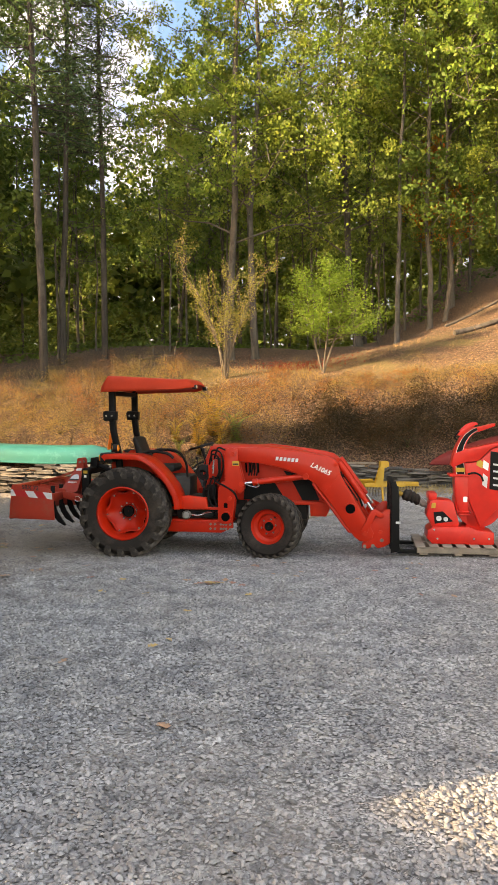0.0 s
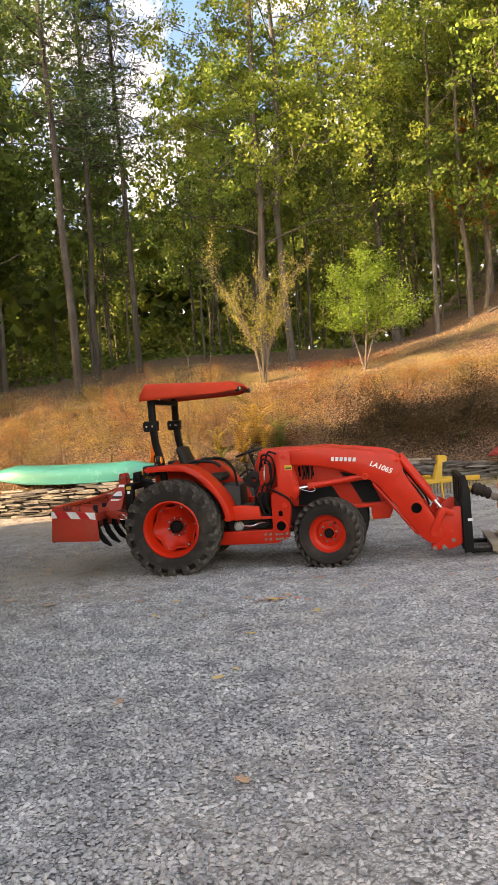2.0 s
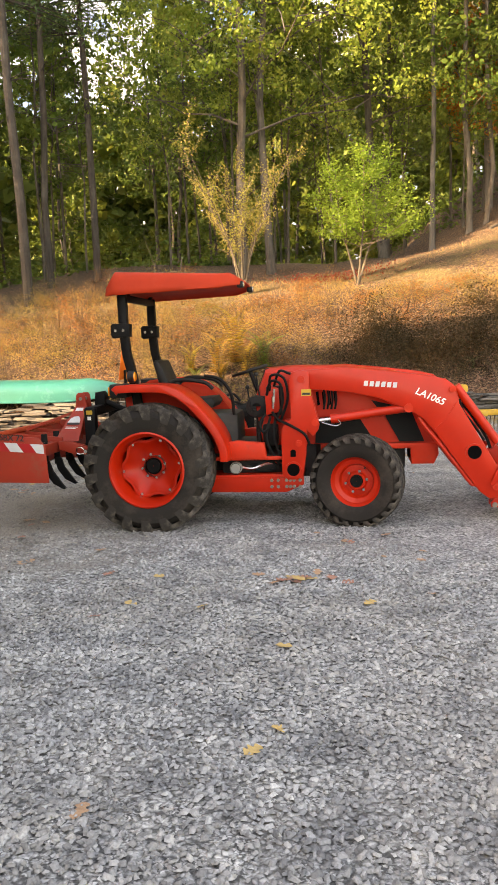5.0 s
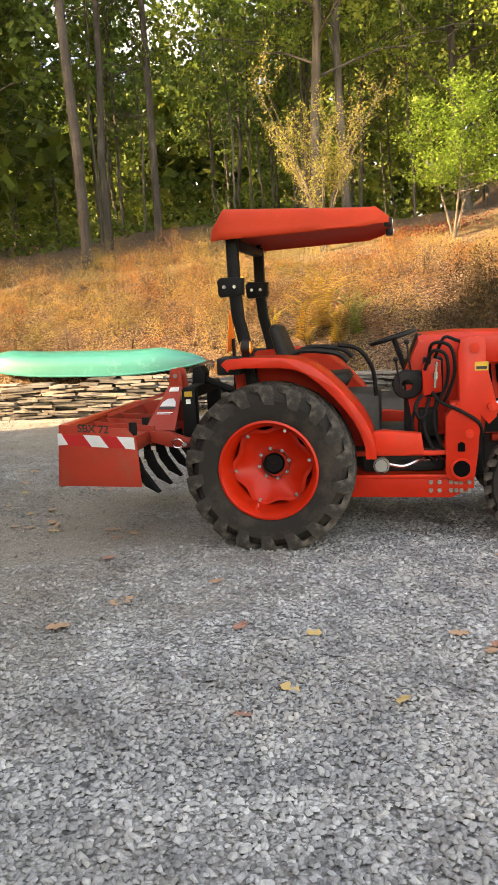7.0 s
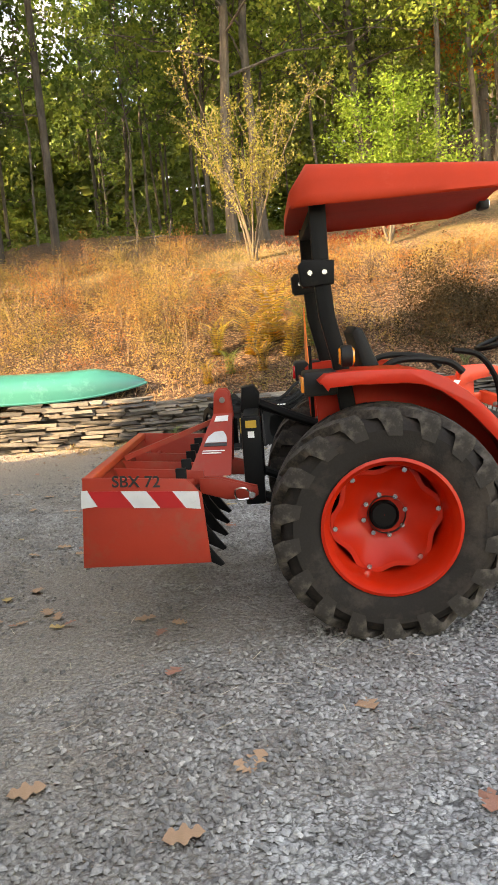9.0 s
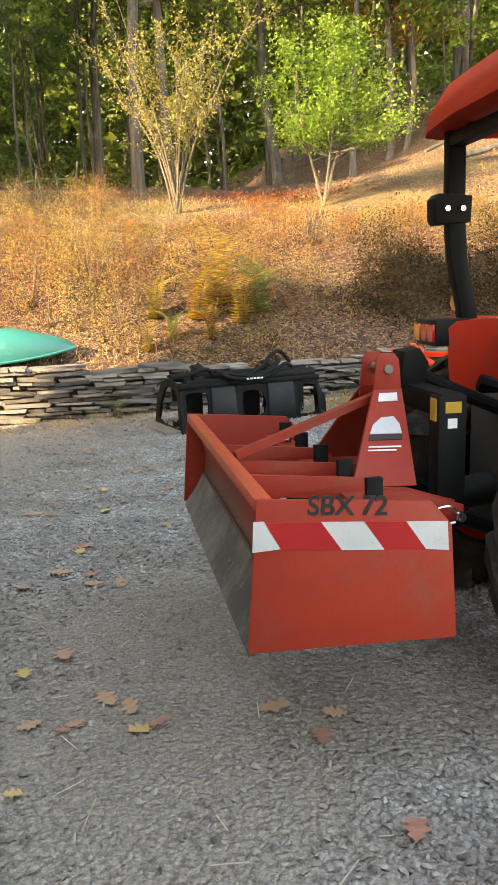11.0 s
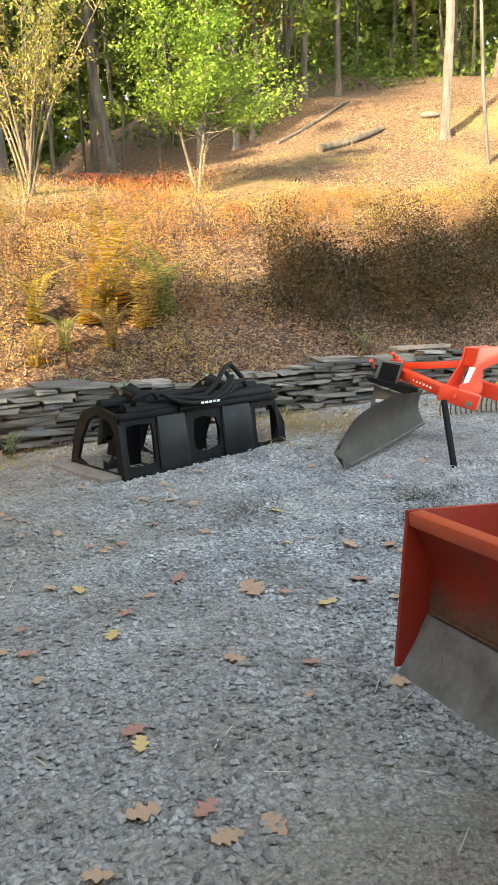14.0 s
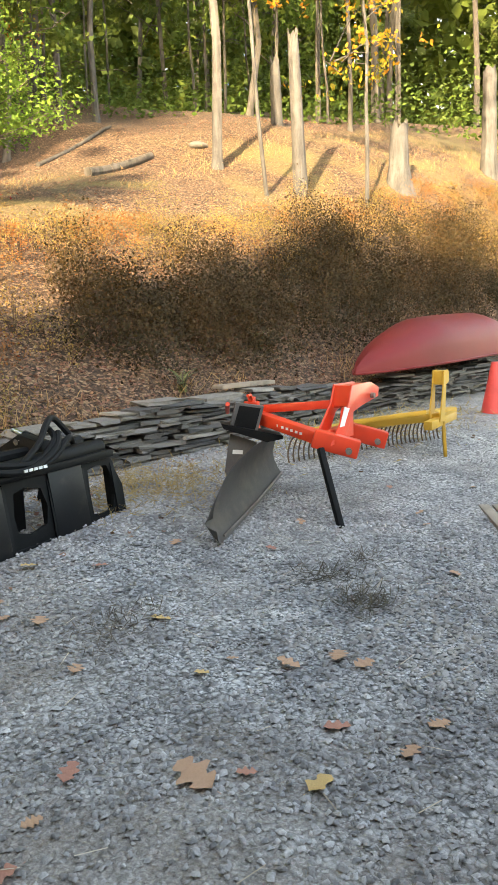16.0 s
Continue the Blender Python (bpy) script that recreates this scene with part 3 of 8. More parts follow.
# packed stones of the driveway, thick along the trodden way and thinning out to its sides
N_ST = 300000
px, py = rng.uniform(-6.6, 3.8, N_ST), rng.uniform(2.2, 16.95, N_ST)
off_way = np.abs(px - np.interp(py, [2, 3, 6, 8, 10, 12, 14, 16], [0.7, 0.5, 0.0, -1.1, -2.5, -2.9, -2.0, -1.0])) - np.interp(py, [3, 8, 10], [1.35, 1.5, 1.9])
bare = np.array([noise.fractal((a * 0.5, b * 0.5, 3.1), 1.0, 2.0, 4) for a, b in zip(px, py)])
trod = np.exp(-((px + 4.1) / 1.9) ** 2 - ((py - 11.0) / 2.6) ** 2)
chance = np.clip(1.0 - off_way / 1.3, 0.12, 1.0) * np.clip(1.0 - np.maximum(bare, 0) * 1.7 - 0.48 * trod, 0.10, 1.0)
keep = rng.uniform(0, 1, N_ST) < chance * np.where(py > 14.0, 0.6, 0.82)
px, py = px[keep], py[keep]
n = len(px)
chip = np.array([(-1, -0.9, 0), (1, -0.9, 0), (1, 0.9, 0), (-1, 0.9, 0), (-0.62, -0.35, 1), (0.68, -0.15, 1), (-0.05, 0.6, 1)], float)
of = np.array([(4, 5, 6), (0, 1, 5), (0, 5, 4), (1, 2, 5), (2, 6, 5), (2, 3, 6), (3, 4, 6), (3, 0, 4)])
V = chip[None] + rng.normal(0, 0.26, (n, 7, 3)) * np.array([1, 1, 0.8])
big = rng.uniform(0, 1, n) ** 1.6
V *= np.stack([0.0080 + 0.0100 * big, 0.0068 + 0.0060 * big, 0.006 + 0.006 * big], 1)[:, None] * np.interp(py, [7, 10], [1.0, 0.86])[:, None, None] * rng.uniform(0.8, 1.2, (n, 1, 3))
a = rng.uniform(0, 2 * np.pi, n)
tilt = rng.normal(0, 0.24, n)
Vx, Vz = V[..., 0] * np.cos(tilt)[:, None] - V[..., 2] * np.sin(tilt)[:, None], V[..., 0] * np.sin(tilt)[:, None] + V[..., 2] * np.cos(tilt)[:, None]
V = np.stack([Vx * np.cos(a)[:, None] - V[..., 1] * np.sin(a)[:, None] + px[:, None],
              Vx * np.sin(a)[:, None] + V[..., 1] * np.cos(a)[:, None] + py[:, None],
              Vz + (drive_z(px, py) + 0.001 + rng.uniform(0, 0.007, n))[:, None]], -1)
me = bpy.data.meshes.new("gravel")
nf = n * 8
me.vertices.add(n * 7)
me.vertices.foreach_set("co", V.astype(np.float32).ravel())
me.loops.add(nf * 3)
me.loops.foreach_set("vertex_index", (of[None] + 7 * np.arange(n)[:, None, None]).astype(np.int32).ravel())
me.polygons.add(nf)
me.polygons.foreach_set("loop_start", np.arange(0, nf * 3, 3, dtype=np.int32))
me.polygons.foreach_set("loop_total", np.full(nf, 3, dtype=np.int32))
me.update(calc_edges=True)
me.materials.append(STONES)
tagged(new("gravel", me), "loose angular blue-grey crushed stone on the driveway", "gravel", kind="stuff")


# ---- trees ----
def trunk_line(rng, h, lean, wob, n=9):
    x, y = 0.0, 0.0
    pts = []
    for k in range(n):
        t = k / (n - 1)
        pts.append(Vector((lean[0] * t * h + x, lean[1] * t * h + y, t * h)))
        x += rng.normal(0, wob)
        y += rng.normal(0, wob)
    return pts


def along(pts, t):
    f = t * (len(pts) - 1)
    k = min(int(f), len(pts) - 2)
    return pts[k].lerp(pts[k + 1], f - k)


def taper_tube(bm, pts, r0, r1, seg):
    tube(bm, pts, r0, seg, False, r1)


def broadleaf(seed, h, r, crown_from, spread_r, leaves, size, bark, leaf, name="oak_tree", limbs=22, lean=(0, 0), flare=True):
    """A forest tree: tapering trunk, limbs that fork, and leaves in uneven sprays round the limb ends."""
    g = np.random.default_rng(seed)
    ob = thing(name, Matrix(), "", "")
    bm = bmesh.new()
    line = trunk_line(g, h, lean, h * 0.006)
    if flare:
        line = [line[0], line[0].lerp(line[1], 0.12)] + line[1:]
        bmp = [Vector(p) for p in line]
        rs = [r * 1.45, r * 1.08] + [r * (1 - 0.86 * k / (len(line) - 2)) for k in range(1, len(line) - 1)]
    else:
        bmp, rs = line, [r * (1 - 0.8 * k / (len(line) - 1)) for k in range(len(line))]
    seg = 10
    rings = []
    for p, q in zip(bmp, rs):
        rings.append([bm.verts.new(p + Vector((math.cos(a), math.sin(a), 0)) * q * (1 + 0.07 * math.sin(3 * a + seed))) for a in (2 * math.pi * i / seg for i in range(seg))])
    for A, B in zip(rings, rings[1:]):
        for i in range(seg):
            bm.faces.new((A[i], A[(i + 1) % seg], B[(i + 1) % seg], B[i]))
    tips = []
    for k in range(limbs):
        t = crown_from + (0.98 - crown_from) * ((k + g.uniform(0, 1)) / limbs)
        p = along(line, t)
        az = k * 2.4 + g.normal(0, 0.5)
        ln = spread_r * (1.05 - 0.75 * ((t - crown_from) / (1 - crown_from)) ** 1.3) * g.uniform(0.55, 1.1)
        d = Vector((math.cos(az), math.sin(az), g.uniform(0.15, 0.75)))
        q = [p, p + d * ln * 0.35 + Vector((0, 0, 0.05 * ln)), p + d * ln * 0.7, p + d * ln + Vector((g.normal(0, .2), g.normal(0, .2), 0.12 * ln))]
        taper_tube(bm, q, r * 0.34 * (1.1 - t), 0.012, 5)
        tips.append((q[3], ln * 0.30))
        tips.append((q[2], ln * 0.26))
        for s in range(3):
            b0 = q[1].lerp(q[3], g.uniform(0.1, 0.9))
            dd = Vector((g.normal(), g.normal(), g.uniform(-0.1, 0.7))).normalized() * ln * g.uniform(0.3, 0.55)
            taper_tube(bm, [b0, b0 + dd * 0.5 + Vector((0, 0, 0.04 * ln)), b0 + dd], 0.022, 0.006, 4)
            tips.append((b0 + dd, ln * 0.24))
    part("trunk", bm, bark, ob)
    C = np.array([tuple(p) for p, _ in tips])
    R = np.array([max(0.3, s) for _, s in tips])
    pick = g.integers(0, len(C), leaves)
    # each spray is a handful of flat layers, so that gaps stay between them
    off = g.normal(0, 1, (leaves, 3))
    sub = g.normal(0, 1, (len(C) * 5, 3)) * 0.85
    off = sub[pick * 5 + g.integers(0, 5, leaves)] * 1.12 + off * 0.25
    off[:, 2] *= 0.6
    P = C[pick] + off * R[pick][:, None]
    N = off * np.array([1, 1, 1.4]) + np.array([0, 0, 0.35])
    okz = P[:, 2] > h * crown_from * 0.72
    P = P[okz]
    cr = new("crown", quads_mesh("crown", facing(g, P, N[okz], size, 0.62, 0.55), leaf))
    cr.parent = ob
    return ob


def pine(seed, h, r, crown_from, spread_r, tufts, name="pine_tree"):
    """A tall forest pine: bare lower trunk with dead stubs, level whorls of needle sprays above."""
    g = np.random.default_rng(seed)
    ob = thing(name, Matrix(), "", "")
    bm = bmesh.new()
    line = trunk_line(g, h, (g.normal(0, .01), g.normal(0, .01)), h * 0.003)
    taper_tube(bm, line, r, r * 0.15, 10)
    ends = []
    k = 0
    z = 0.18
    while z < 0.98:
        p = along(line, z)
        live = z > crown_from
        for s in range(4 if live else 2):
            az = g.uniform(0, 6.28)
            ln = (spread_r * (1.1 - 0.85 * (z - crown_from) / (1 - crown_from)) if live else spread_r * 0.5) * g.uniform(0.5, 1.1)
            d = Vector((math.cos(az), math.sin(az), g.uniform(-0.15, 0.22)))
            q = [p, p + d * ln * 0.5 + Vector((0, 0, 0.03)), p + d * ln]
            taper_tube(bm, q, 0.028 if live else 0.016, 0.006, 4)
            if live:
                for u in (0.4, 0.6, 0.8, 1.0):
                    ends.append(tuple(p.lerp(q[2], u) + Vector((g.normal(0, .15), g.normal(0, .15), 0.05)) * ln * 0.6))
        z += g.uniform(0.02, 0.04) if live else g.uniform(0.05, 0.09)
    part("trunk", bm, PINE_BARK, ob)
    C = np.array(ends)
    P = C[g.integers(0, len(C), tufts)] + g.normal(0, 1, (tufts, 3)) * np.array([0.3, 0.3, 0.13])
    cr = new("crown", quads_mesh("crown", kites(g, P, 0.24, 0.3, 0.18), PINE_LEAF))
    cr.parent = ob
    return ob


def place_tree(proto, x, y, turn, s, label, category="tree", group="", sz=None, lean=(0, 0)):
    z = float(land_z(x, y)) - 0.06
    m = pose(x, y, z, lean[0], lean[1], turn) @ Matrix.Diagonal((s, s, sz or s, 1))
    ob = copy_thing(proto, m)
    return tagged(ob, label, category, group)


def retire(proto):
    for o in (*proto.children_recursive, proto):
        bpy.data.objects.remove(o)


screen = broadleaf(24, 17, 0.12, 0.14, 4.0, 1700, 0.75, BARK, DARK_LEAF, limbs=14)
oaks = [broadleaf(11, 21, 0.135, 0.25, 4.4, 34000, 0.120, BARK, OAK_LEAF),
        broadleaf(12, 19, 0.12, 0.29, 3.8, 29000, 0.122, BARK, OAK_LEAF),
        broadleaf(13, 23, 0.17, 0.26, 4.6, 31000, 0.122, BARK, OAK_LEAF)]
woods = [broadleaf(21, 19, 0.12, 0.34, 3.8, 4400, 0.345, BARK, DARK_LEAF, limbs=18),
         broadleaf(22, 17, 0.10, 0.20, 3.8, 4350, 0.355, BARK, DARK_LEAF, limbs=18),
         broadleaf(23, 21, 0.13, 0.40, 4.4, 4400, 0.365, BARK, DARK_LEAF, limbs=20)]
fine = [broadleaf(25, 19, 0.12, 0.30, 3.8, 8200, 0.22, BARK, DARK_LEAF, limbs=18),
        broadleaf(26, 18, 0.11, 0.22, 3.8, 8200, 0.22, BARK, DARK_LEAF, limbs=18)]
maple = broadleaf(31, 10, 0.07, 0.45, 2.5, 6500, 0.15, BARK, TURN_LEAF, limbs=16)
pines = [pine(41, 21, 0.135, 0.30, 2.5, 9000), pine(42, 19, 0.115, 0.34, 2.2, 8000)]
clean = broadleaf(51, 20, 0.102, 0.46, 3.6, 15500, 0.122, PALE_BARK, OAK_LEAF, limbs=16)
birch = broadleaf(52, 12, 0.042, 0.50, 2.0, 3200, 0.14, PALE_BARK, OAK_LEAF, limbs=12, flare=False)

turning = broadleaf(53, 8.6, 0.045, 0.33, 2.9, 5200, 0.13, PALE_BARK, TURN_LEAF, limbs=14, flare=False)

G_EDGE, G_WOOD = "trees along the edge of the wood", "trees of the wood behind"
# (prototype, x, y, turn, scale, label)
FRONT = [
    (pines[0], -6.85, 22.6, 20, 1.0, "tall dark pine with a bare lower trunk at the wood's edge"),
    (pines[1], -7.4, 26.4, 130, 1.05, "tall dark pine with a bare lower trunk at the wood's edge"),
    (pines[1], -6.1, 26.9, 250, 1.0, "slender dark pine among the trees on the slope"),
    (oaks[0], -1.6, 25.9, 0, 1.0, "big leafy oak with sunlit yellow-green crown on the bank"),
    (oaks[1], -0.8, 26.4, 80, 1.05, "leafy oak standing close behind another oak"),
    (clean, 4.12, 27.7, 200, 0.85, "tall oak with a clean pale trunk on the slope"),
    (fine[0], 5.35, 28.2, 300, 0.8, "slim leaning oak on the slope"),
    (fine[1], 5.9, 28.3, 150, 0.75, "slim woodland oak on the slope"),
    (oaks[2], 3.0, 30.6, 200, 0.9, "leafy oak deeper on the slope"),
    (oaks[0], 6.6, 30.8, 150, 0.95, "leafy oak deeper on the slope"),
    (clean, 7.97, 23.6, 40, 1.0, "tall straight tree with smooth pale sunlit bark"),
    (clean, 8.2, 29.4, 10, 0.9, "pale-barked tree high on the slope"),
    (clean, 9.2, 29.2, 220, 0.85, "pale-barked tree high on the slope"),
    (fine[0], -10.8, 26.5, 10, 1.0, "leafy oak at the wood's edge"),
    (fine[1], 15.0, 29.0, 60, 0.95, "tall leafy oak on the slope"),
]
for pr, x, y, turn, s, lab in FRONT:
    place_tree(pr, x, y, turn, s, lab, "tree", G_EDGE)
place_tree(birch, 7.45, 21.8, 0, 1.0, "thin white leaning sapling trunk on the bank", "tree", G_EDGE, lean=(2, -7))
place_tree(turning, 9.86, 21.15, 90, 1.0, "thin white-stemmed sapling with yellow and red autumn leaves", "tree", G_EDGE, lean=(0, 0.5))
place_tree(maple, 5.7, 30.6, 0, 0.66, "small maple with orange autumn leaves under the oaks", "tree", G_EDGE)
place_tree(maple, 15.5, 25.5, 120, 1.0, "small maple with orange and red autumn leaves", "tree", G_EDGE)

g = np.random.default_rng(5)
spots = []
tries = 0
while len(spots) < 52 and tries < 20000:
    tries += 1
    ang, rad = radians(g.uniform(-38, 82)), 14 + 38 * g.uniform(0, 1) ** 0.8
    x, y = rad * math.sin(ang), 15 + rad * math.cos(ang)
    if y < 29 and x < 9 or (x >= 9 and rad < 18.5 + 0.06 * x) or y < 12:
        continue
    if 2 < x < 10 and y < 31.5:
        continue
    gap = 2.3 + 0.035 * rad
    if all((x - a) ** 2 + (y - b) ** 2 > gap ** 2 for a, b in spots) and all((x - q[1]) ** 2 + (y - q[2]) ** 2 > 4 for q in FRONT):
        spots.append((x, y))
for k in range(11):       # trees added on the left, out of view, to shade the wood's floor
    spots.append((-13.5 - 1.9 * k + g.normal(0, 0.6), 25.5 + (k * 7) % 17 + g.normal(0, 1)))
for k in range(16):       # unseen row added left of the drive, to shade the floor behind the bank
    spots.append((-13.6 - 1.05 * k + g.normal(0, 0.3), 22.1 - 0.47 * k + 2.4 * (k % 2) + g.normal(0, 0.3)))
for k, (x, y) in enumerate(spots):
    pr = screen if k >= len(spots) - 27 else (fine[k % 2] if math.hypot(x, y - 12) < 24.5 else woods[k % 3]) if k % 9 else pines[k % 2]
    place_tree(pr, x, y, g.uniform(0, 360), g.uniform(0.85, 1.15) * (0.95 if -26 < x < -7 and y > 26 else 0.86 if -7 <= x < 4 and y > 28 else 1.0), "leafy woodland tree in the shade of the wood" if k % 9 else "dark woodland pine among leafy trees", "tree", G_WOOD)
place_tree(woods[1], -9.6, 33.0, 40, 0.62, "young leafy woodland tree under taller trees", "tree", G_WOOD)
slim = [broadleaf(71, 11, 0.055, 0.50, 1.7, 420, 0.20, BARK, DARK_LEAF, "young_tree", limbs=9, flare=False),
        broadleaf(72, 9, 0.045, 0.35, 1.6, 480, 0.20, BARK, DARK_LEAF, "young_tree", limbs=9, lean=(0.06, 0), flare=False)]
g2 = np.random.default_rng(15)
for k in range(64):
    ang, rad = radians(g2.uniform(-34, 66)), g2.uniform(12.5, 25)
    x, y = rad * math.sin(ang), 15 + rad * math.cos(ang)
    if (1.0 < x < 10 and y < 28.6 + 0.35 * (x - 1)) or (x >= 10 and rad < 19) or y < 25.5:
        continue
    place_tree(slim[k % 2], x, y, g2.uniform(0, 360), g2.uniform(0.8, 1.3), "slim young woodland tree in the shade", "tree", G_WOOD)
for pr in oaks + woods + fine + pines + slim + [screen, maple, clean, birch, turning]:
    retire(pr)

# undergrowth inside the wood
n = 46000
ang, rad = np.radians(g.uniform(-40, 75, n)), g.uniform(13.5, 44, n)
P = np.stack([rad * np.sin(ang), 15 + rad * np.cos(ang), np.zeros(n)], 1)
den = np.array([noise.noise((a * 0.16, b * 0.16, 8.0)) for a, b in P[:, :2]])
edge = np.where(P[:, 0] > 2, 18.0, 16.0)
ok = (den > -0.15) & (rad > edge) & ~((P[:, 0] > 2) & (P[:, 0] < 10) & (P[:, 1] < 28.6 + 0.55 * (P[:, 0] - 2)))
P, rad, edge = P[ok], rad[ok], edge[ok]
hh = g.uniform(0.08, 1, len(P)) ** 1.4 * np.clip((rad - edge) * 0.35 - 0.4, 0.05, 4.2)
P[:, 2] = land_z(P[:, 0], P[:, 1]) + hh
P[:, :2] += g.normal(0, 0.35, (len(P), 2))
tagged(new("undergrowth", quads_mesh("undergrowth", kites(g, P, 0.19, 0.5, 0.6), DARK_LEAF)), "dense green undergrowth between the woodland trunks", "undergrowth", kind="stuff")

# the far wood that closes the view
n = 44000
ang, rad = np.radians(g.uniform(-40, 75, n)), g.uniform(48, 66, n)
P = np.stack([rad * np.sin(ang), 15 + rad * np.cos(ang), np.zeros(n)], 1)
top = np.where(ang < -0.1, 13.5, 18.0) + 4 * np.array([noise.noise((a * 6.0, 2.0, 1.0)) for a in ang])
P[:, 2] = land_z(P[:, 0], P[:, 1]) + g.uniform(0, 1, n) ** 0.9 * top
tagged(new("far_wood", quads_mesh("far_wood", kites(g, P, 1.2, 0.3, 0.7), DARK_LEAF)), "distant wall of woodland foliage", "woodland", kind="stuff")


# the blue sky with drifting clouds, far behind the wood
def far_sky():
    m = bpy.data.materials.new("far_sky")
    m.use_nodes = True
    nt = m.node_tree
    nt.nodes.clear()
    out = nt.nodes.new("ShaderNodeOutputMaterial")
    em = nt.nodes.new("ShaderNodeEmission")
    tc = nt.nodes.new("ShaderNodeTexCoord")
    sep = nt.nodes.new("ShaderNodeSeparateXYZ")
    nt.links.new(tc.outputs["Object"], sep.inputs[0])
    up = nt.nodes.new("ShaderNodeMapRange")
    up.inputs["From Min"].default_value, up.inputs["From Max"].default_value = 30.0, 150.0
    nt.links.new(sep.outputs["Z"], up.inputs["Value"])
    blue = ramp(nt, [(0.0, (0.15, 0.19, 0.25)), (0.45, (0.065, 0.135, 0.275)), (1.0, (0.034, 0.100, 0.26))])
    nt.links.new(up.outputs[0], blue.inputs[0])
    n = noise_node(nt, 0.016, 7, 0.62)
    cloud = ramp(nt, [(0.46, (0, 0, 0)), (0.62, (1, 1, 1))])
    nt.links.new(n.outputs["Fac"], cloud.inputs[0])
    nt.links.new(mixed(nt, cloud.outputs[0], blue.outputs[0], (0.28, 0.305, 0.36)), em.inputs["Color"])
    nt.links.new(em.outputs[0], out.inputs["Surface"])
    return m


A_ = np.radians(np.linspace(-60, 85, 40))
V = [(240 * math.sin(a), 10 + 240 * math.cos(a), z) for z in (-2.0, 160.0) for a in A_]
me = bpy.data.meshes.new("sky_backdrop")
me.from_pydata(V, [], [(k, k + 1, 41 + k, 40 + k) for k in range(39)])
me.materials.append(far_sky())
tagged(new("sky_backdrop", me), "blue sky with drifting white clouds behind the wood", "sky", kind="structure")


# ---- saplings and shrub on the bank ----
def stemmed(seed, name, stems, h, spread_r, leaves, size, leaf, label, x, y, up=0.9, cl=0.16, low=0.16, foot=0.22):
    """A small tree of several thin stems from one foot, leaves along the twigs."""
    g = np.random.default_rng(seed)
    z = float(land_z(x, y)) - 0.05
    ob = thing(name, pose(x, y, z), label, "tree" if "tree" in name else "shrub")
    bm = bmesh.new()
    C = []
    for s in range(stems):
        az = 6.28 * s / stems + g.normal(0, 0.3)
        out = spread_r * (g.uniform(0.55, 1.0) if s % 3 else g.uniform(0.1, 0.45))
        hh = h * g.uniform(0.7, 1.0)
        a = Vector((math.cos(az), math.sin(az), 0))
        q = [Vector((g.normal(0, .03), g.normal(0, .03), 0)), a * out * foot + Vector((0, 0, hh * 0.35)), a * out * 0.6 + Vector((0, 0, hh * 0.68)), a * out + Vector((0, 0, hh))]
        q = bend(q, 3)
        taper_tube(bm, q, 0.022, 0.004, 6)
        for w in range(9):
            t = g.uniform(0.3, 1)
            p = along(q, t)
            d = (a * g.uniform(0, 1) + Vector((g.normal(0, .6), g.normal(0, .6), up * g.uniform(0.4, 1.2)))).normalized() * h * g.uniform(0.12, 0.27)
            taper_tube(bm, [p, p + d * 0.5, p + d], 0.009, 0.003, 4)
            for u in np.linspace(0.1, 1, 6):
                C.append(tuple(p + d * u))
    part("trunk", bm, TWIG, ob)
    C = np.array([c for c in C if c[2] > h * low])
    P = C[g.integers(0, len(C), leaves)] + g.normal(0, cl * 0.5, (leaves, 3))
    cr = new("crown", quads_mesh("crown", kites(g, P, size, 0.3, 0.5), leaf))
    cr.parent = ob
    return ob


def forked_tree(seed, x, y, label):
    """A young tree: three stems from one foot, branches sweeping out and up, leaves in clumps along them."""
    g = np.random.default_rng(seed)
    ob = thing("young_tree", pose(x, y, float(land_z(x, y)) - 0.05), label, "tree")
    bm = bmesh.new()
    C = []
    for sx, sy, top in ((-0.42, 0.1, 2.7), (0.16, -0.1, 3.2), (0.52, 0.25, 2.9)):
        stem = bend([(0, 0, 0), (sx * 0.45, sy * 0.6, 0.75), (sx * 0.9, sy, 1.5), (sx * 1.15, sy * 1.3, top)], 5)
        taper_tube(bm, stem, 0.033, 0.007, 7)
        for k in range(15):
            t = 0.36 + 0.64 * (k + g.uniform(0, 1)) / 15
            p = along(stem, t)
            az = k * 2.4 + g.normal(0, 0.4)
            ln = (1.35 - 0.95 * (t - 0.36) / 0.64) * g.uniform(0.6, 1.1)
            d = Vector((math.cos(az) + 0.25, math.sin(az), g.uniform(0.15, 0.75))) * ln
            taper_tube(bm, [p, p + d * 0.5 + Vector((0, 0, -0.03)), p + d + Vector((0, 0, 0.08))], 0.013, 0.003, 4)
            C += [(tuple(p + d * u), 0.06 + 0.11 * u) for u in (0.35, 0.55, 0.7, 0.85, 0.95, 1.05)]
    part("trunk", bm, TWIG, ob)
    pts, rad = np.array([c for c, _ in C]), np.array([r for _, r in C])
    pick = g.integers(0, len(pts), 11500)
    P = pts[pick] + g.normal(0, 1, (11500, 3)) * rad[pick][:, None] * np.array([1, 1, 0.8])
    P = P[P[:, 2] > 1.12]
    cr = new("crown", quads_mesh("crown", kites(g, P, 0.072, 0.45, 0.55), LIME_LEAF))
    cr.parent = ob


forked_tree(61, 1.36, 22.15, "young bright lime-green tree with forked pale stems on the bank")
stemmed(63, "tall_shrub", 12, 3.4, 1.75, 5600, 0.062, PALE_LEAF, "tall many-stemmed shrub with sparse pale yellow leaves on the bank", -1.4, 22.0, up=1.4, cl=0.12)

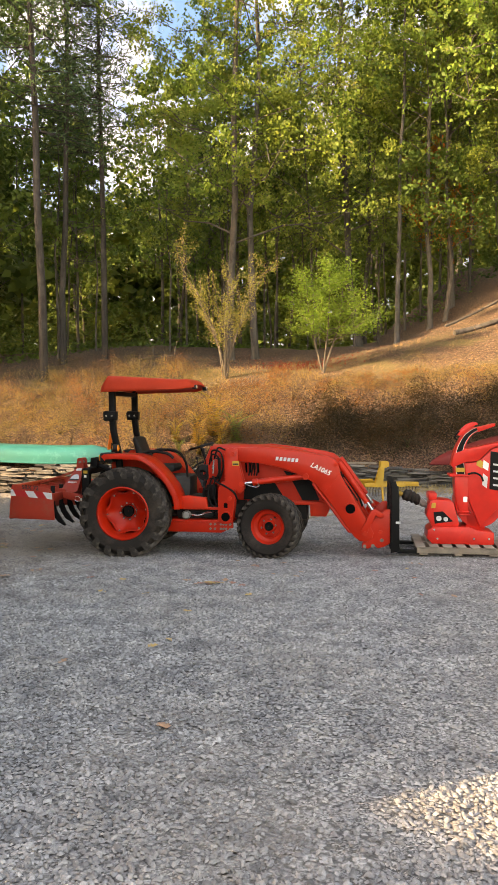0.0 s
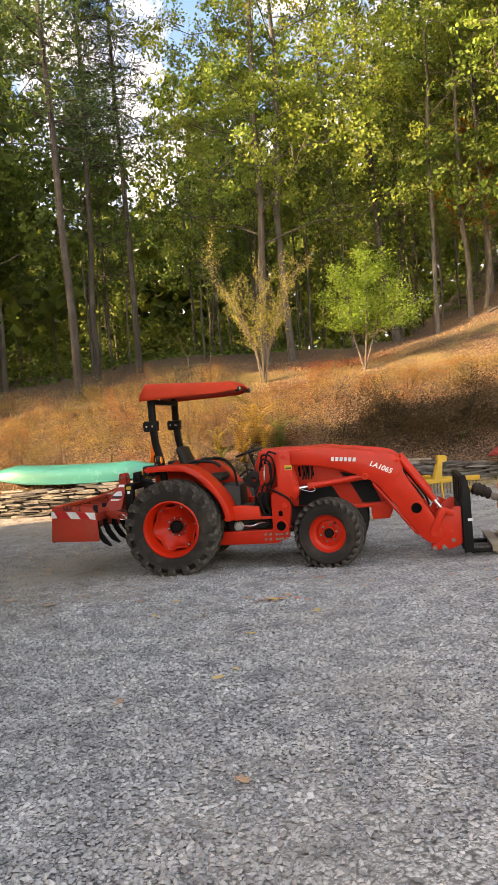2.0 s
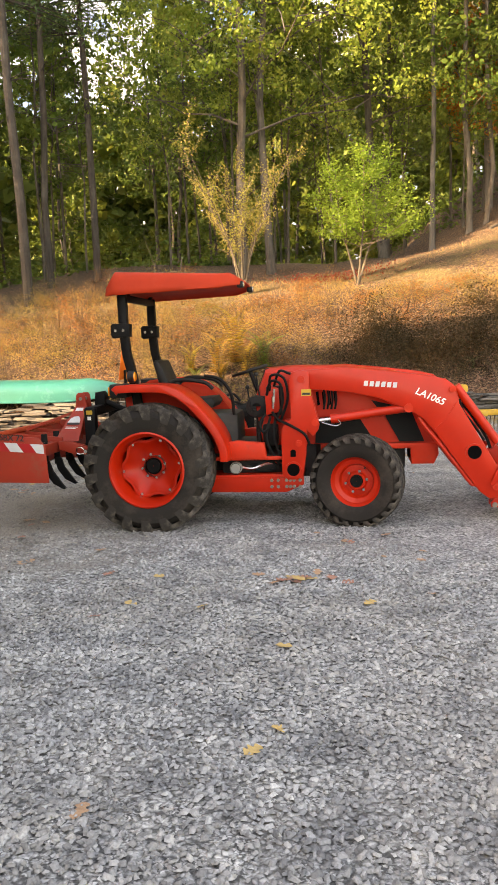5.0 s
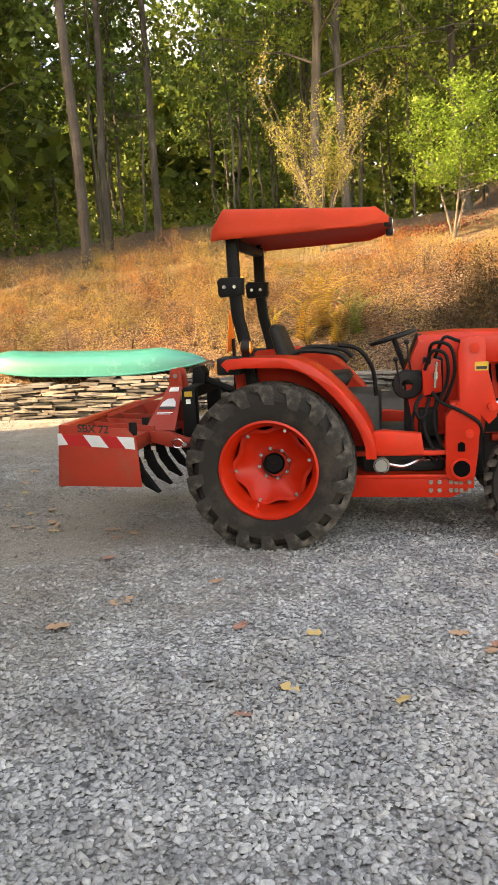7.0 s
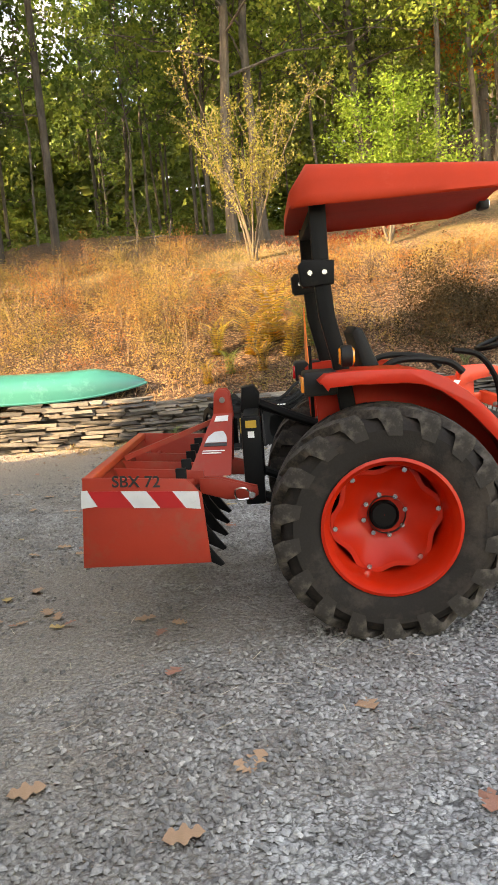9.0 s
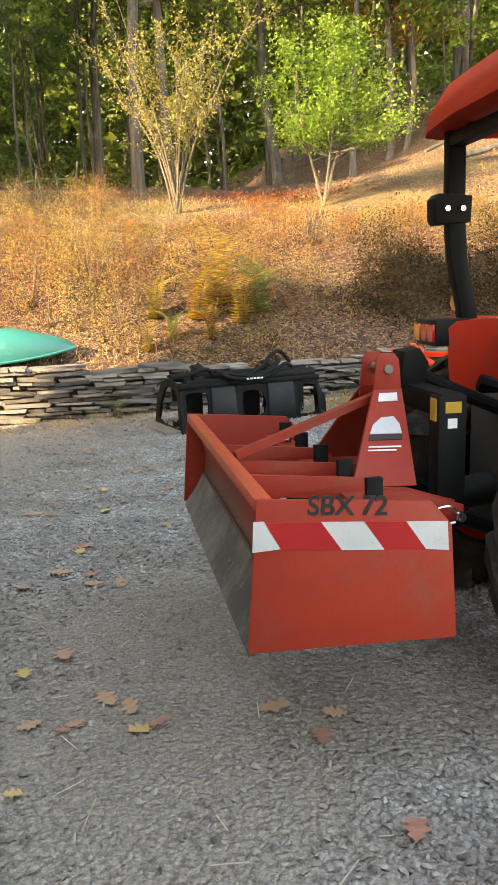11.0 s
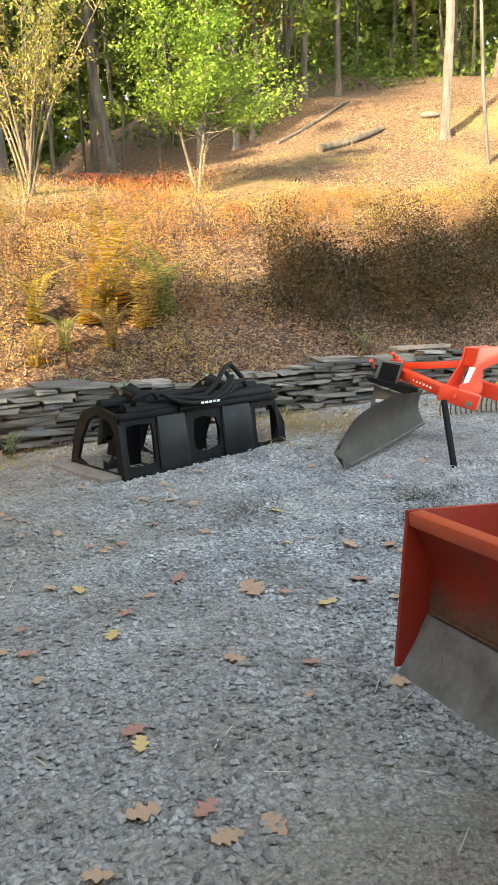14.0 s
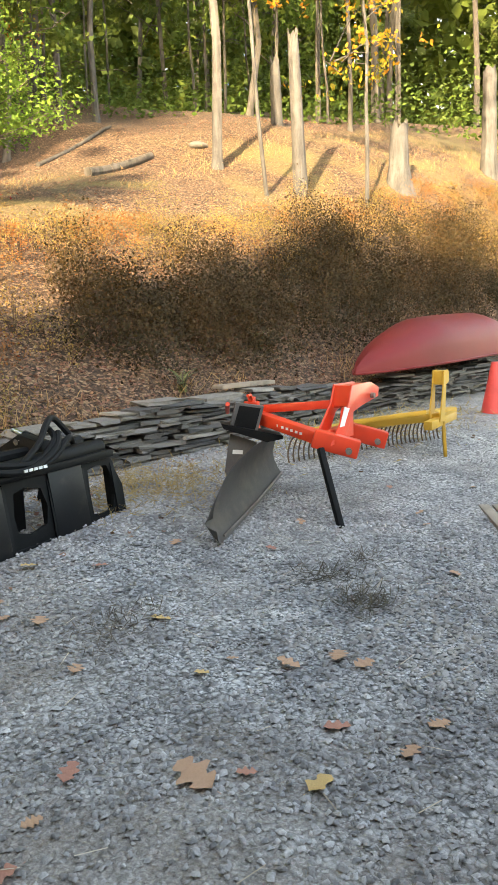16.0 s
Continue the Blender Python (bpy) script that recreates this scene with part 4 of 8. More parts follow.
# ---- low shrubs over the bank ----
g = np.random.default_rng(9)
bush_xy = []
for k in range(4000):
    if len(bush_xy) >= 500:
        break
    x, y = g.uniform(-15, 16), 17.6 + 5.0 * g.uniform(0, 1) ** 1.1
    # dark shrubs crowd the lower bank and partly stand in for its shadow
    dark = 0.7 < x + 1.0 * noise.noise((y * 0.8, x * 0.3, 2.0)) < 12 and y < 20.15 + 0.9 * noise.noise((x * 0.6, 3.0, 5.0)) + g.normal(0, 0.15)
    if ((x + 1.6) / 1.1) ** 2 + ((y - 18.4) / 0.55) ** 2 < 1:      # ferns stand here
        continue
    bare = noise.noise((x * 0.35, y * 0.5, 4.0))
    if x > -0.9 and y < max(18.05, 18.45 - 0.10 * x) + 0.12 * math.sin(x * 2.1):      # open leaf-strewn strip above the wall
        continue
    if y > 21.3 and (x > 0.2 or bare < -0.05):
        continue
    if y < 18.25 and (-7.7 < x < -3.1 or x > 3.4):      # the boats lie here
        continue
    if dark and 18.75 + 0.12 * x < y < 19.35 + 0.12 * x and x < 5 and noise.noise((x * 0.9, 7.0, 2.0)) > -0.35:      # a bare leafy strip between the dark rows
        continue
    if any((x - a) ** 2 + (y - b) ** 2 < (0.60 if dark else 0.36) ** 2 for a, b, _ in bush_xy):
        continue
    bush_xy.append((x, y, dark))
LV, GV, OV, DV, TV = [], [], [], [], []
for x, y, dark in bush_xy:
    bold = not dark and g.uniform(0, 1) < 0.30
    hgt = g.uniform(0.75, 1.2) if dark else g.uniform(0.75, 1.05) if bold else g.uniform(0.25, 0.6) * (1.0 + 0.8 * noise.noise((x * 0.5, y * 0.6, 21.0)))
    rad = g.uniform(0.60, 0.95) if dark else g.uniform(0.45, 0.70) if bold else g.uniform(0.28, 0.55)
    if y > 20.8 and not dark:
        hgt *= 0.85 if x < -2.2 else 0.36
    z = float(land_z(x, y))
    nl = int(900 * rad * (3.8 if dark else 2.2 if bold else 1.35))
    # leaves sit in sprays at the ends of the twigs, with gaps between
    ns = int(26 + 30 * rad)
    tips = g.normal(0, 1, (ns, 3))
    tips /= np.linalg.norm(tips, axis=1, keepdims=True)
    tips[:, 2] = np.abs(tips[:, 2]) * 1.1 - 0.05
    tips *= g.uniform(0.55, 1.1, (ns, 1))
    pick = g.integers(0, ns, nl)
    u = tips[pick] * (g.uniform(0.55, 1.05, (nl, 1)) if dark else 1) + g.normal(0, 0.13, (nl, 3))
    lump = np.array([x, y, z + hgt * 0.12]) + u * np.array([rad, rad, hgt * 0.85])
    lump[:, 2] += np.clip(land_z(lump[:, 0], lump[:, 1]) - z, -0.4, 0.4) * 0.7
    tone = 1.3 * noise.noise((x * 0.42, y * 0.6, 11.0)) + g.normal(0, 0.24)
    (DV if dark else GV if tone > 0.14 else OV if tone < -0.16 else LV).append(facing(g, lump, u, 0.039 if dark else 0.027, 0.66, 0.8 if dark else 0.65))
    p0 = np.array([x, y, z - 0.03])
    for s in range(min(ns, 26)):
        p1 = np.array([x, y, z + hgt * 0.12]) + tips[s] * np.array([rad, rad, hgt * 0.85]) * 1.12
        az = math.atan2(tips[s][1], tips[s][0])
        w = np.array([-math.sin(az), math.cos(az), 0]) * 0.0055
        TV.append(np.stack([p0 - w, p0 + w, p1 + w * 0.3, p1 - w * 0.3]))
tagged(new("bank_shrubs", quads_mesh("bank_shrubs", np.concatenate(LV), BANK_LEAF)), "low russet huckleberry shrubs covering the bank", "shrubs", kind="stuff")
tagged(new("golden_shrubs", quads_mesh("golden_shrubs", np.concatenate(GV), GOLD_SHRUB)), "low golden-yellow shrubs on the sunny bank", "shrubs", kind="stuff")
tagged(new("olive_shrubs", quads_mesh("olive_shrubs", np.concatenate(OV), OLIVE_SHRUB)), "low olive-green shrubs turning brown on the bank", "shrubs", kind="stuff")
tagged(new("dark_bank_shrubs", quads_mesh("dark_bank_shrubs", np.concatenate(DV), DARK_SHADED_SHRUB)), "dark brown half-bare shrubs on the lower bank, their colour deepened for shade", "shrubs", kind="stuff")
tagged(new("bank_twigs", quads_mesh("bank_twigs", np.array(TV), DRY_TWIG)), "thin grey-brown twigs of the low shrubs", "twigs", kind="stuff")

# dry grass along the wall's top and on the slope
n = 15000
P = np.stack([g.uniform(-14, 18, n), 17.45 + np.abs(g.normal(0, 0.35, n)), np.zeros(n)], 1)
up = g.integers(0, 4, n) > 0
P[up, 1] = g.uniform(20.2, 25.0, up.sum())
dn = np.array([noise.noise((a * 0.6, b * 0.6, 1.0)) for a, b in P[:, :2]])
P = P[(dn > 0.0) | ((P[:, 0] < -3) & (dn > -0.25))]
P[:, 2] = land_z(P[:, 0], P[:, 1])
tagged(new("dry_grass", quads_mesh("dry_grass", kites(g, P, 0.16, 0.0, 0.05, lift=np.array([0, 0, 1.6])), STRAW)), "tufts of dry straw-coloured grass above the wall", "grass", kind="stuff")

# leaf litter on the hill and in front of the wall
n = 30000
P = np.stack([g.uniform(-12, 17, n), 17.45 + 10 * g.uniform(0, 1, n) ** 2.0, np.zeros(n)], 1)
P[:, 2] = land_z(P[:, 0], P[:, 1]) + g.uniform(0.005, 0.03, n)
m3 = 9000
Q = np.stack([g.uniform(-1.5, 9, m3), 17.45 + 1.7 * g.uniform(0, 1, m3), np.zeros(m3)], 1)
Q[:, 2] = land_z(Q[:, 0], Q[:, 1]) + g.uniform(0.005, 0.03, m3)
P = np.concatenate([P, Q])
m2 = 420
Q = np.stack([g.uniform(-7, 4, m2), 17.0 - np.abs(g.normal(0, 0.7, m2)), np.zeros(m2)], 1)
Q[:, 2] = drive_z(Q[:, 0], Q[:, 1]) + 0.012
P = np.concatenate([P, Q])
tagged(new("leaf_litter", quads_mesh("leaf_litter", kites(g, P, 0.05, 0.75, 0.6), LITTER)), "brown and tan fallen leaves strewn over the slope", "leaves", kind="stuff")

# ---- dry-stone wall ----
def slab_mesh(seed):
    g = np.random.default_rng(seed)
    bm = bmesh.new()
    bmesh.ops.create_cube(bm, size=1)
    bmesh.ops.subdivide_edges(bm, edges=[e for e in bm.edges if abs((e.verts[0].co - e.verts[1].co).x) > 0.5], cuts=1)
    for v in bm.verts:
        v.co += Vector((g.normal(0, 0.045), g.normal(0, 0.05), g.normal(0, 0.075)))
    me = bpy.data.meshes.new("stone")
    bmesh.ops.recalc_face_normals(bm, faces=bm.faces)
    bm.to_mesh(me)
    bm.free()
    me.materials.append(SLATE)
    return me


stone_wall = thing("stone_wall", pose(0, WALL_Y, 0), "low dry-stacked wall of thin dark slate slabs holding back the bank", "stone wall", kind="structure")
bm = bmesh.new()
box(bm, -16, 16, 0.12, 0.30, -0.1, 0.52)
part("wall_core", bm, surface("packed_rubble", (0.07, 0.065, 0.06), 0.95, worn=(0.12, 0.10, 0.08), wear=0.4), stone_wall)
slabs = [slab_mesh(s) for s in range(10)]
g = np.random.default_rng(17)
near, rest = [], []
for row in range(13):
    x = -15.8 + g.uniform(0, 0.3)
    while x < 15.8:
        ln = g.uniform(0.14, 0.62)
        base = float(drive_z(np.array(x), np.array(17.0))) - 0.03
        topz = 0.64 + 0.05 * math.sin(x * 1.1) + 0.03 * math.sin(x * 2.7 + 1)
        th = (topz - base) / 13
        zc = base + (row + 0.5) * th + g.normal(0, 0.006)
        r = (x + ln / 2, g.uniform(-0.045, 0.04), zc, ln * g.uniform(0.90, 1.0), g.uniform(0.22, 0.30), th * g.uniform(0.55, 1.0), g.normal(0, 2.5), g.normal(0, 1.5))
        (near if -4.2 < x < 4.2 and row > 0 and len(near) < 300 else rest).append(r)
        x += ln + g.uniform(0.0, 0.012)
for k in range(30):      # broad cap stones lying on the wall
    x = -15 + k * 1.03 + g.normal(0, 0.25)
    topz = 0.66 + 0.05 * math.sin(x * 1.1) + 0.03 * math.sin(x * 2.7 + 1)
    rest.append((x, 0.06, topz, g.uniform(0.3, 0.75), g.uniform(0.24, 0.32), g.uniform(0.025, 0.04), g.normal(0, 2), g.normal(0, 1.2)))
JV, JF = [], []
for k, (x, y, z, lx, ly, lz, rz, ry) in enumerate(rest):
    m = pose(x, y + 0.1, z, 0, ry, rz) @ Matrix.Diagonal((lx, ly, lz, 1))
    src = slabs[k % 10]
    o = len(JV)
    JV += [tuple(m @ v.co) for v in src.vertices]
    JF += [tuple(i + o for i in p.vertices) for p in src.polygons]
me = bpy.data.meshes.new("wall_stones")
me.from_pydata(JV, [], JF)
me.materials.append(SLATE_JOINED)
ob = tagged(new("wall_stones", me), "stacked thin slate slabs", kind="stuff")
ob.parent = stone_wall
NEAR_STONES = near


# ---- things lying on and by the wall ----
def hull(name, length, beam, depth, m, material, label, tip=0.12, keel=0.02, rim=None, blunt=0.30, power=0.55):
    """An upturned boat: lofted hull with raised ends, a gunwale along its rim, hollow beneath."""
    ob = thing(name, m, label, name)
    bm = bmesh.new()
    n, k = 28, 13
    grid = []
    for i in range(n + 1):
        u = i / n * 2 - 1
        w = beam / 2 * (1 - abs(u) ** 2.6) ** 0.8 + 0.012
        hh = depth * min(1.0, max(0.02, (1 - abs(u)) / blunt)) ** power * (1 - 0.10 * abs(u) ** 2)
        rise = -tip * abs(u) ** 3
        row = []
        for j in range(k):
            a = math.pi * j / (k - 1)
            c, s = math.cos(a), math.sin(a)
            row.append(bm.verts.new((u * length / 2 * (1 - 0.015 * s), w * math.copysign(abs(c) ** 0.75, c), rise + hh * abs(s) ** 0.7 + keel * (j == k // 2))))
        grid.append(row)
    for A, B in zip(grid, grid[1:]):
        for j in range(k - 1):
            bm.faces.new((A[j], B[j], B[j + 1], A[j + 1]))
    for row in (grid[0], grid[-1]):
        bm.faces.new(row)
    hullpart = part("hull", bm, material, ob)
    for s in (0, k - 1):
        b2 = bmesh.new()
        pts = []
        for i in range(n + 1):
            u = i / n * 2 - 1
            w = beam / 2 * (1 - abs(u) ** 2.6) ** 0.8 + 0.012
            pts.append((u * length / 2, w * (1 if s == 0 else -1), -tip * abs(u) ** 3))
        tube(b2, pts, 0.018, 6)
        part("gunwale", b2, rim or material, ob)
    return ob


hull("kayak", 4.1, 0.74, 0.36, pose(-5.45, 17.75, 0.76, 4, 1.5, 2), TEAL, "upturned teal plastic kayak lying on the bank above the wall", tip=-0.17, blunt=0.34, power=0.6)
hull("canoe", 4.9, 0.95, 0.56, pose(5.97, 17.22, 0.85, 3, -1.0, 3), CANOE_RED, "upturned dark red canoe resting on the stone wall", tip=0.05, blunt=0.62)

bm = bmesh.new()
box(bm, -0.45, 0.45, -0.07, 0.07, 0, 0.04, 0.004)
ob = part("plank", bm, WOOD, None)
ob.matrix_world = pose(1.95, 17.42, 0.735, 0, 1, 4)
tagged(ob, "short weathered grey plank lying on the stone wall", "plank")

# fallen logs, boulder and stump on the slope
def log(x0, y0, x1, y1, r, label):
    """A fallen trunk that lies along the ground, with broken branch stubs."""
    bm = bmesh.new()
    P = []
    for k in range(9):
        u = k / 8
        x, y = x0 + (x1 - x0) * u, y0 + (y1 - y0) * u
        P.append(Vector((x + 0.02 * math.sin(5 * u), y + 0.03 * math.sin(7 * u), float(land_z(x, y)) + r * 0.7)))
    tube(bm, P, r, 10, True, r * 0.75)
    for u in (0.3, 0.55, 0.8):
        p = along(P, u)
        tube(bm, [p, p + Vector((0.06, -0.08, 0.17 - 0.1 * u))], r * 0.3, 6, True, r * 0.15)
    ob = part("fallen_log", bm, BARK, None)
    tagged(ob, label, "log")


log(5.55, 24.8, 7.5, 25.1, 0.10, "pale fallen log lying on the leafy slope")
log(5.6, 26.6, 8.4, 27.6, 0.05, "thin fallen trunk high on the leafy slope")
bm = bmesh.new()
bmesh.ops.create_icosphere(bm, subdivisions=3, radius=0.22)
for v in bm.verts:
    v.co *= 1 + 0.25 * noise.noise(v.co * 3.1)
    v.co.z *= 0.42
ob = part("boulder", bm, pieces("pale_boulder", [(0.11, 0.10, 0.09), (0.15, 0.14, 0.125)], 0.9, 14, 0.8, island=False), None)
ob.matrix_world = pose(8.7, 24.9, float(land_z(8.7, 24.9)) + 0.04)
tagged(ob, "pale rounded boulder beside a fallen log", "boulder")

sx, sy = 11.75, 21.55
stump = thing("tree_stump", pose(sx, sy, float(land_z(sx, sy)) - 0.34), "broken grey standing stump of a dead tree", "stump")
bm = bmesh.new()
seg = 16
rings = []
g = np.random.default_rng(3)
for k, (z, r) in enumerate(((0, 0.42), (0.42, 0.30), (0.75, 0.235), (1.3, 0.205), (1.6, 0.195))):
    rings.append([bm.verts.new((r * math.cos(a) * (1 + .05 * math.sin(5 * a)), r * math.sin(a), z + (g.uniform(-0.12, 0.22) if k == 4 else 0))) for a in (6.2832 * i / seg for i in range(seg))])
for A, B in zip(rings, rings[1:]):
    for i in range(seg):
        bm.faces.new((A[i], A[(i + 1) % seg], B[(i + 1) % seg], B[i]))
c = bm.verts.new((0.02, 0, 1.43))
for i in range(seg):
    bm.faces.new((rings[-1][i], rings[-1][(i + 1) % seg], c))
part("trunk", bm, PALE_BARK, stump)



def snag(x, y, h, r, lean, seed, label):
    """A dead standing trunk, snapped off with a splintered top."""
    g = np.random.default_rng(seed)
    ob = thing("dead_trunk", pose(x, y, float(land_z(x, y)) - 0.22), label, "trunk")
    bm = bmesh.new()
    rings = []
    for k in range(9):
        u = k / 8
        q = r * (1.35 - 0.9 * u if u < 0.2 else 1.17 - 0.3 * (u - 0.2)) * g.uniform(0.95, 1.05)
        rings.append([bm.verts.new((lean * h * u + q * math.cos(a) * (1 + 0.06 * math.sin(4 * a + seed)), q * math.sin(a), h * u + (g.uniform(-0.16, 0.14) if k == 8 else 0))) for a in (6.2832 * i / 14 for i in range(14))])
    for A, B in zip(rings, rings[1:]):
        for i in range(14):
            bm.faces.new((A[i], A[(i + 1) % 14], B[(i + 1) % 14], B[i]))
    c = bm.verts.new((lean * h, 0, h - 0.15))
    for i in range(14):
        bm.faces.new((rings[-1][i], rings[-1][(i + 1) % 14], c))
    part("trunk", bm, PALE_BARK, ob)


snag(8.40, 21.72, 3.15, 0.115, -0.055, 5, "grey dead trunk snapped off above head height on the bank")
snag(17.0, 21.9, 2.9, 0.19, -0.02, 7, "stout broken grey trunk on the sunny slope")
snag(12.15, 25.45, 1.8, 0.13, -0.03, 6, "short snapped-off grey trunk high on the slope")

# wire-and-stick plant guard on the bank
sticks = thing("plant_guard", pose(-3.55, 23.2, float(land_z(-3.55, 23.2)) - 0.05), "few pale sticks and a rail guarding a small plant", "plant guard")
for k, (x, y, h, l) in enumerate(((-0.55, 0, 0.55, 0.0), (-0.25, 0.3, 0.75, 0.02), (0.2, 0.3, 0.65, -0.02), (0.45, 0, 0.8, 0.03))):
    bm = bmesh.new()
    tube(bm, [(x, y, 0), (x + l, y, h * 0.5), (x + l * 3, y, h)], 0.018, 6)
    part("stick", bm, PALE_BARK, sticks)
bm = bmesh.new()
tube(bm, [(-0.55, 0, 0.4), (-0.1, 0.02, 0.48), (0.45, 0, 0.5)], 0.014, 6)
part("rail", bm, PALE_BARK, sticks)
bm = bmesh.new()
tube(bm, [(-0.1, 0.15, 0), (-0.2, 0.15, 0.7), (-0.45, 0.1, 1.5)], 0.016, 5, True, 0.005)
tube(bm, [(-0.2, 0.15, 0.7), (0.05, 0.2, 1.2)], 0.008, 5, True, 0.004)
part("dead_stem", bm, TWIG, sticks)


# ferns and weeds by the wall
def fern(x, y, s, seed, label, leaf, fronds=9):
    g = np.random.default_rng(seed)
    z = float(land_z(x, y)) - 0.02
    ob = thing("fern", pose(x, y, z), label, "fern", "ferns on the bank")
    bm = bmesh.new()
    K = []
    for k in range(fronds):
        az = 6.28 * k / fronds + g.normal(0, .25)
        L = s * g.uniform(0.7, 1.1)
        q = bend([(0, 0, 0), (math.cos(az) * L * .18, math.sin(az) * L * .22, L * .58), (math.cos(az) * L * .62, math.sin(az) * L * .62, L * .78)], 15)
        tube(bm, q, 0.006, 4, False, 0.002)
        for i, p in enumerate(q[2:]):
            w = L * 0.20 * (1 - i / (len(q) - 1)) ** 0.8
            for sg in (-1, 1):
                d = Vector((-math.sin(az) * sg, math.cos(az) * sg, 0.15)) * w
                e = Vector((math.cos(az), math.sin(az), 0.2)) * w * 0.16
                K.append([tuple(p), tuple(p + d * 0.5 + e), tuple(p + d), tuple(p + d * 0.5 - e)])
    part("stem", bm, TWIG, ob)
    f = new("foliage", quads_mesh("foliage", np.array(K), leaf))
    f.parent = ob
    return ob


for k, (x, y, s) in enumerate(((-1.75, 18.5, 0.95), (-1.4, 18.8, 1.2), (-1.15, 18.4, 0.8), (-2.15, 18.1, 0.5), (-1.65, 18.1, 0.6), (-0.85, 18.6, 0.85), (-2.5, 17.9, 0.45), (-2.3, 18.6, 0.7))):
    fern(x, y, s * 1.15, 80 + k, "yellow-orange autumn fern growing on the bank" if k not in (3, 5) else "bright green fern growing on the bank", FERN_LEAF if k not in (3, 5) else LIME_LEAF, 9)
for k, (x, y, s) in enumerate(((-2.24, 17.40, 0.32), (1.35, 17.75, 0.35), (-3.0, 16.9, 0.28), (3.2, 18.3, 0.35), (-0.2, 17.0, 0.16))):
    fern(x, y, s, 95 + k, "small green broad-leaved weed beside the wall", GREEN_LEAF, 7)


# ---- fallen leaves on the gravel ----
def oak_leaf_mesh(name, mat_, lobes, seed):
    """A curled leaf with rounded lobes and a stalk."""
    g = np.random.default_rng(seed)
    bm = bmesh.new()
    n = lobes * 4 + 1
    prof = []
    for i in range(n + 1):
        u = i / n
        env = 0.44 * math.sin(math.pi * u ** 0.85) ** 0.7
        prof.append((u, max(0.004, env * (0.70 + 0.30 * math.cos(2 * math.pi * lobes * u + math.pi)) * g.uniform(0.9, 1.1))))
    curl = g.uniform(0.05, 0.16)
    mid = [bm.verts.new((u, 0, 0.02 + 0.05 * math.sin(3.1 * u))) for u, _ in prof]
    rt = [bm.verts.new((u + 0.10 * w, w, 0.02 + curl * w * 2 + 0.02 * math.sin(9 * u))) for u, w in prof]
    lf = [bm.verts.new((u + 0.10 * w, -w * 0.95, 0.02 + curl * w * 1.4 + 0.02 * math.cos(8 * u))) for u, w in prof]
    for k in range(n):
        bm.faces.new((mid[k], mid[k + 1], rt[k + 1], rt[k]))
        bm.faces.new((mid[k + 1], mid[k], lf[k], lf[k + 1]))
    s0 = [bm.verts.new(p) for p in ((-0.25, 0.010, 0.03), (-0.25, -0.010, 0.03))]
    bm.faces.new((s0[0], s0[1], mid[0]))
    return mesh_from(name, bm, mat_, 180)


TUFTS = [(-1.02, 13.88, 0.10, 0.08, 420), (-0.85, 14.25, 0.09, 0.07, 260), (-0.49, 14.25, 0.07, 0.08, 120), (-1.99, 14.57, 0.17, 0.11, 300)]
leafs = [oak_leaf_mesh("fallen_leaf", m_, l_, s_) for m_, l_, s_ in ((TAN_LEAF, 3, 1), (GOLD_LEAF, 2, 2), (RUSSET_LEAF, 3, 3), (TAN_LEAF, 4, 4), (GOLD_LEAF, 3, 5))]
LAB = ["tan fallen oak leaf lying on the gravel", "yellow fallen leaf lying on the gravel", "russet fallen oak leaf lying on the gravel", "tan lobed oak leaf lying on the gravel", "golden fallen leaf lying on the gravel"]
g = np.random.default_rng(23)


def drop_leaf(x, y, kind, s):
    ob = new("fallen_leaf", leafs[kind])
    ob.matrix_world = pose(x, y, float(drive_z(np.array(x), np.array(y))) + 0.012, g.normal(0, 6), g.normal(0, 6), g.uniform(0, 360)) @ Matrix.Diagonal((s, s, s, 1))
    tagged(ob, LAB[kind], "leaf", "fallen leaves on the gravel")


SEEN = [(-0.53, 6.0, 4, .10), (-0.42, 6.25, 1, .08), (-1.09, 5.68, 0, .10), (-0.11, 4.44, 0, .11), (-1.92, 9.26, 0, .15), (-2.74, 9.84, 2, .11), (-3.18, 8.92, 0, .14),
        (-2.75, 8.55, 0, .14), (0.19, 7.86, 4, .10), (-1.43, 7.92, 1, .10), (-1.65, 8.63, 2, .09), (-1.25, 8.48, 1, .09), (-0.88, 7.83, 4, .10), (-0.33, 7.12, 1, .10),
        (-3.70, 11.22, 0, .12), (-3.2, 13.53, 2, .10), (-2.43, 13.14, 1, .11), (-3.4, 13.29, 4, .10), (-2.61, 13.38, 0, .17), (-1.55, 13.66, 3, .12),
        (-2.89, 10.55, 0, .13), (-2.84, 10.36, 2, .10), (-2.80, 10.46, 3, .09), (-3.52, 10.71, 3, .11), (-3.45, 10.63, 0, .09), (-3.41, 10.53, 2, .08), (-3.64, 12.17, 0, .11), (-3.58, 11.97, 3, .10), (-3.57, 12.08, 2, .09)]
for x, y, k, s in SEEN:
    drop_leaf(x, y, k, s)
for k in range(190):
    x, y = g.uniform(-6.5, 2.6), g.uniform(7.5, 16.6)
    if k < 70:
        x, y = g.normal(-3.3, 0.9), g.uniform(9.5, 15.5)
    if -3.3 < x < 3.9 and 9.9 < y < 12.1:
        continue
    drop_leaf(x, y, (0, 2, 3, 0, 3, 0, 2, 3, 2, 4)[int(g.integers(0, 10))], g.uniform(0.055, 0.115))
for k in range(16):
    drop_leaf(-0.27 + g.normal(0, 0.18), 8.35 + g.normal(0, 0.07), int(g.integers(0, 4)), g.uniform(0.08, 0.12))


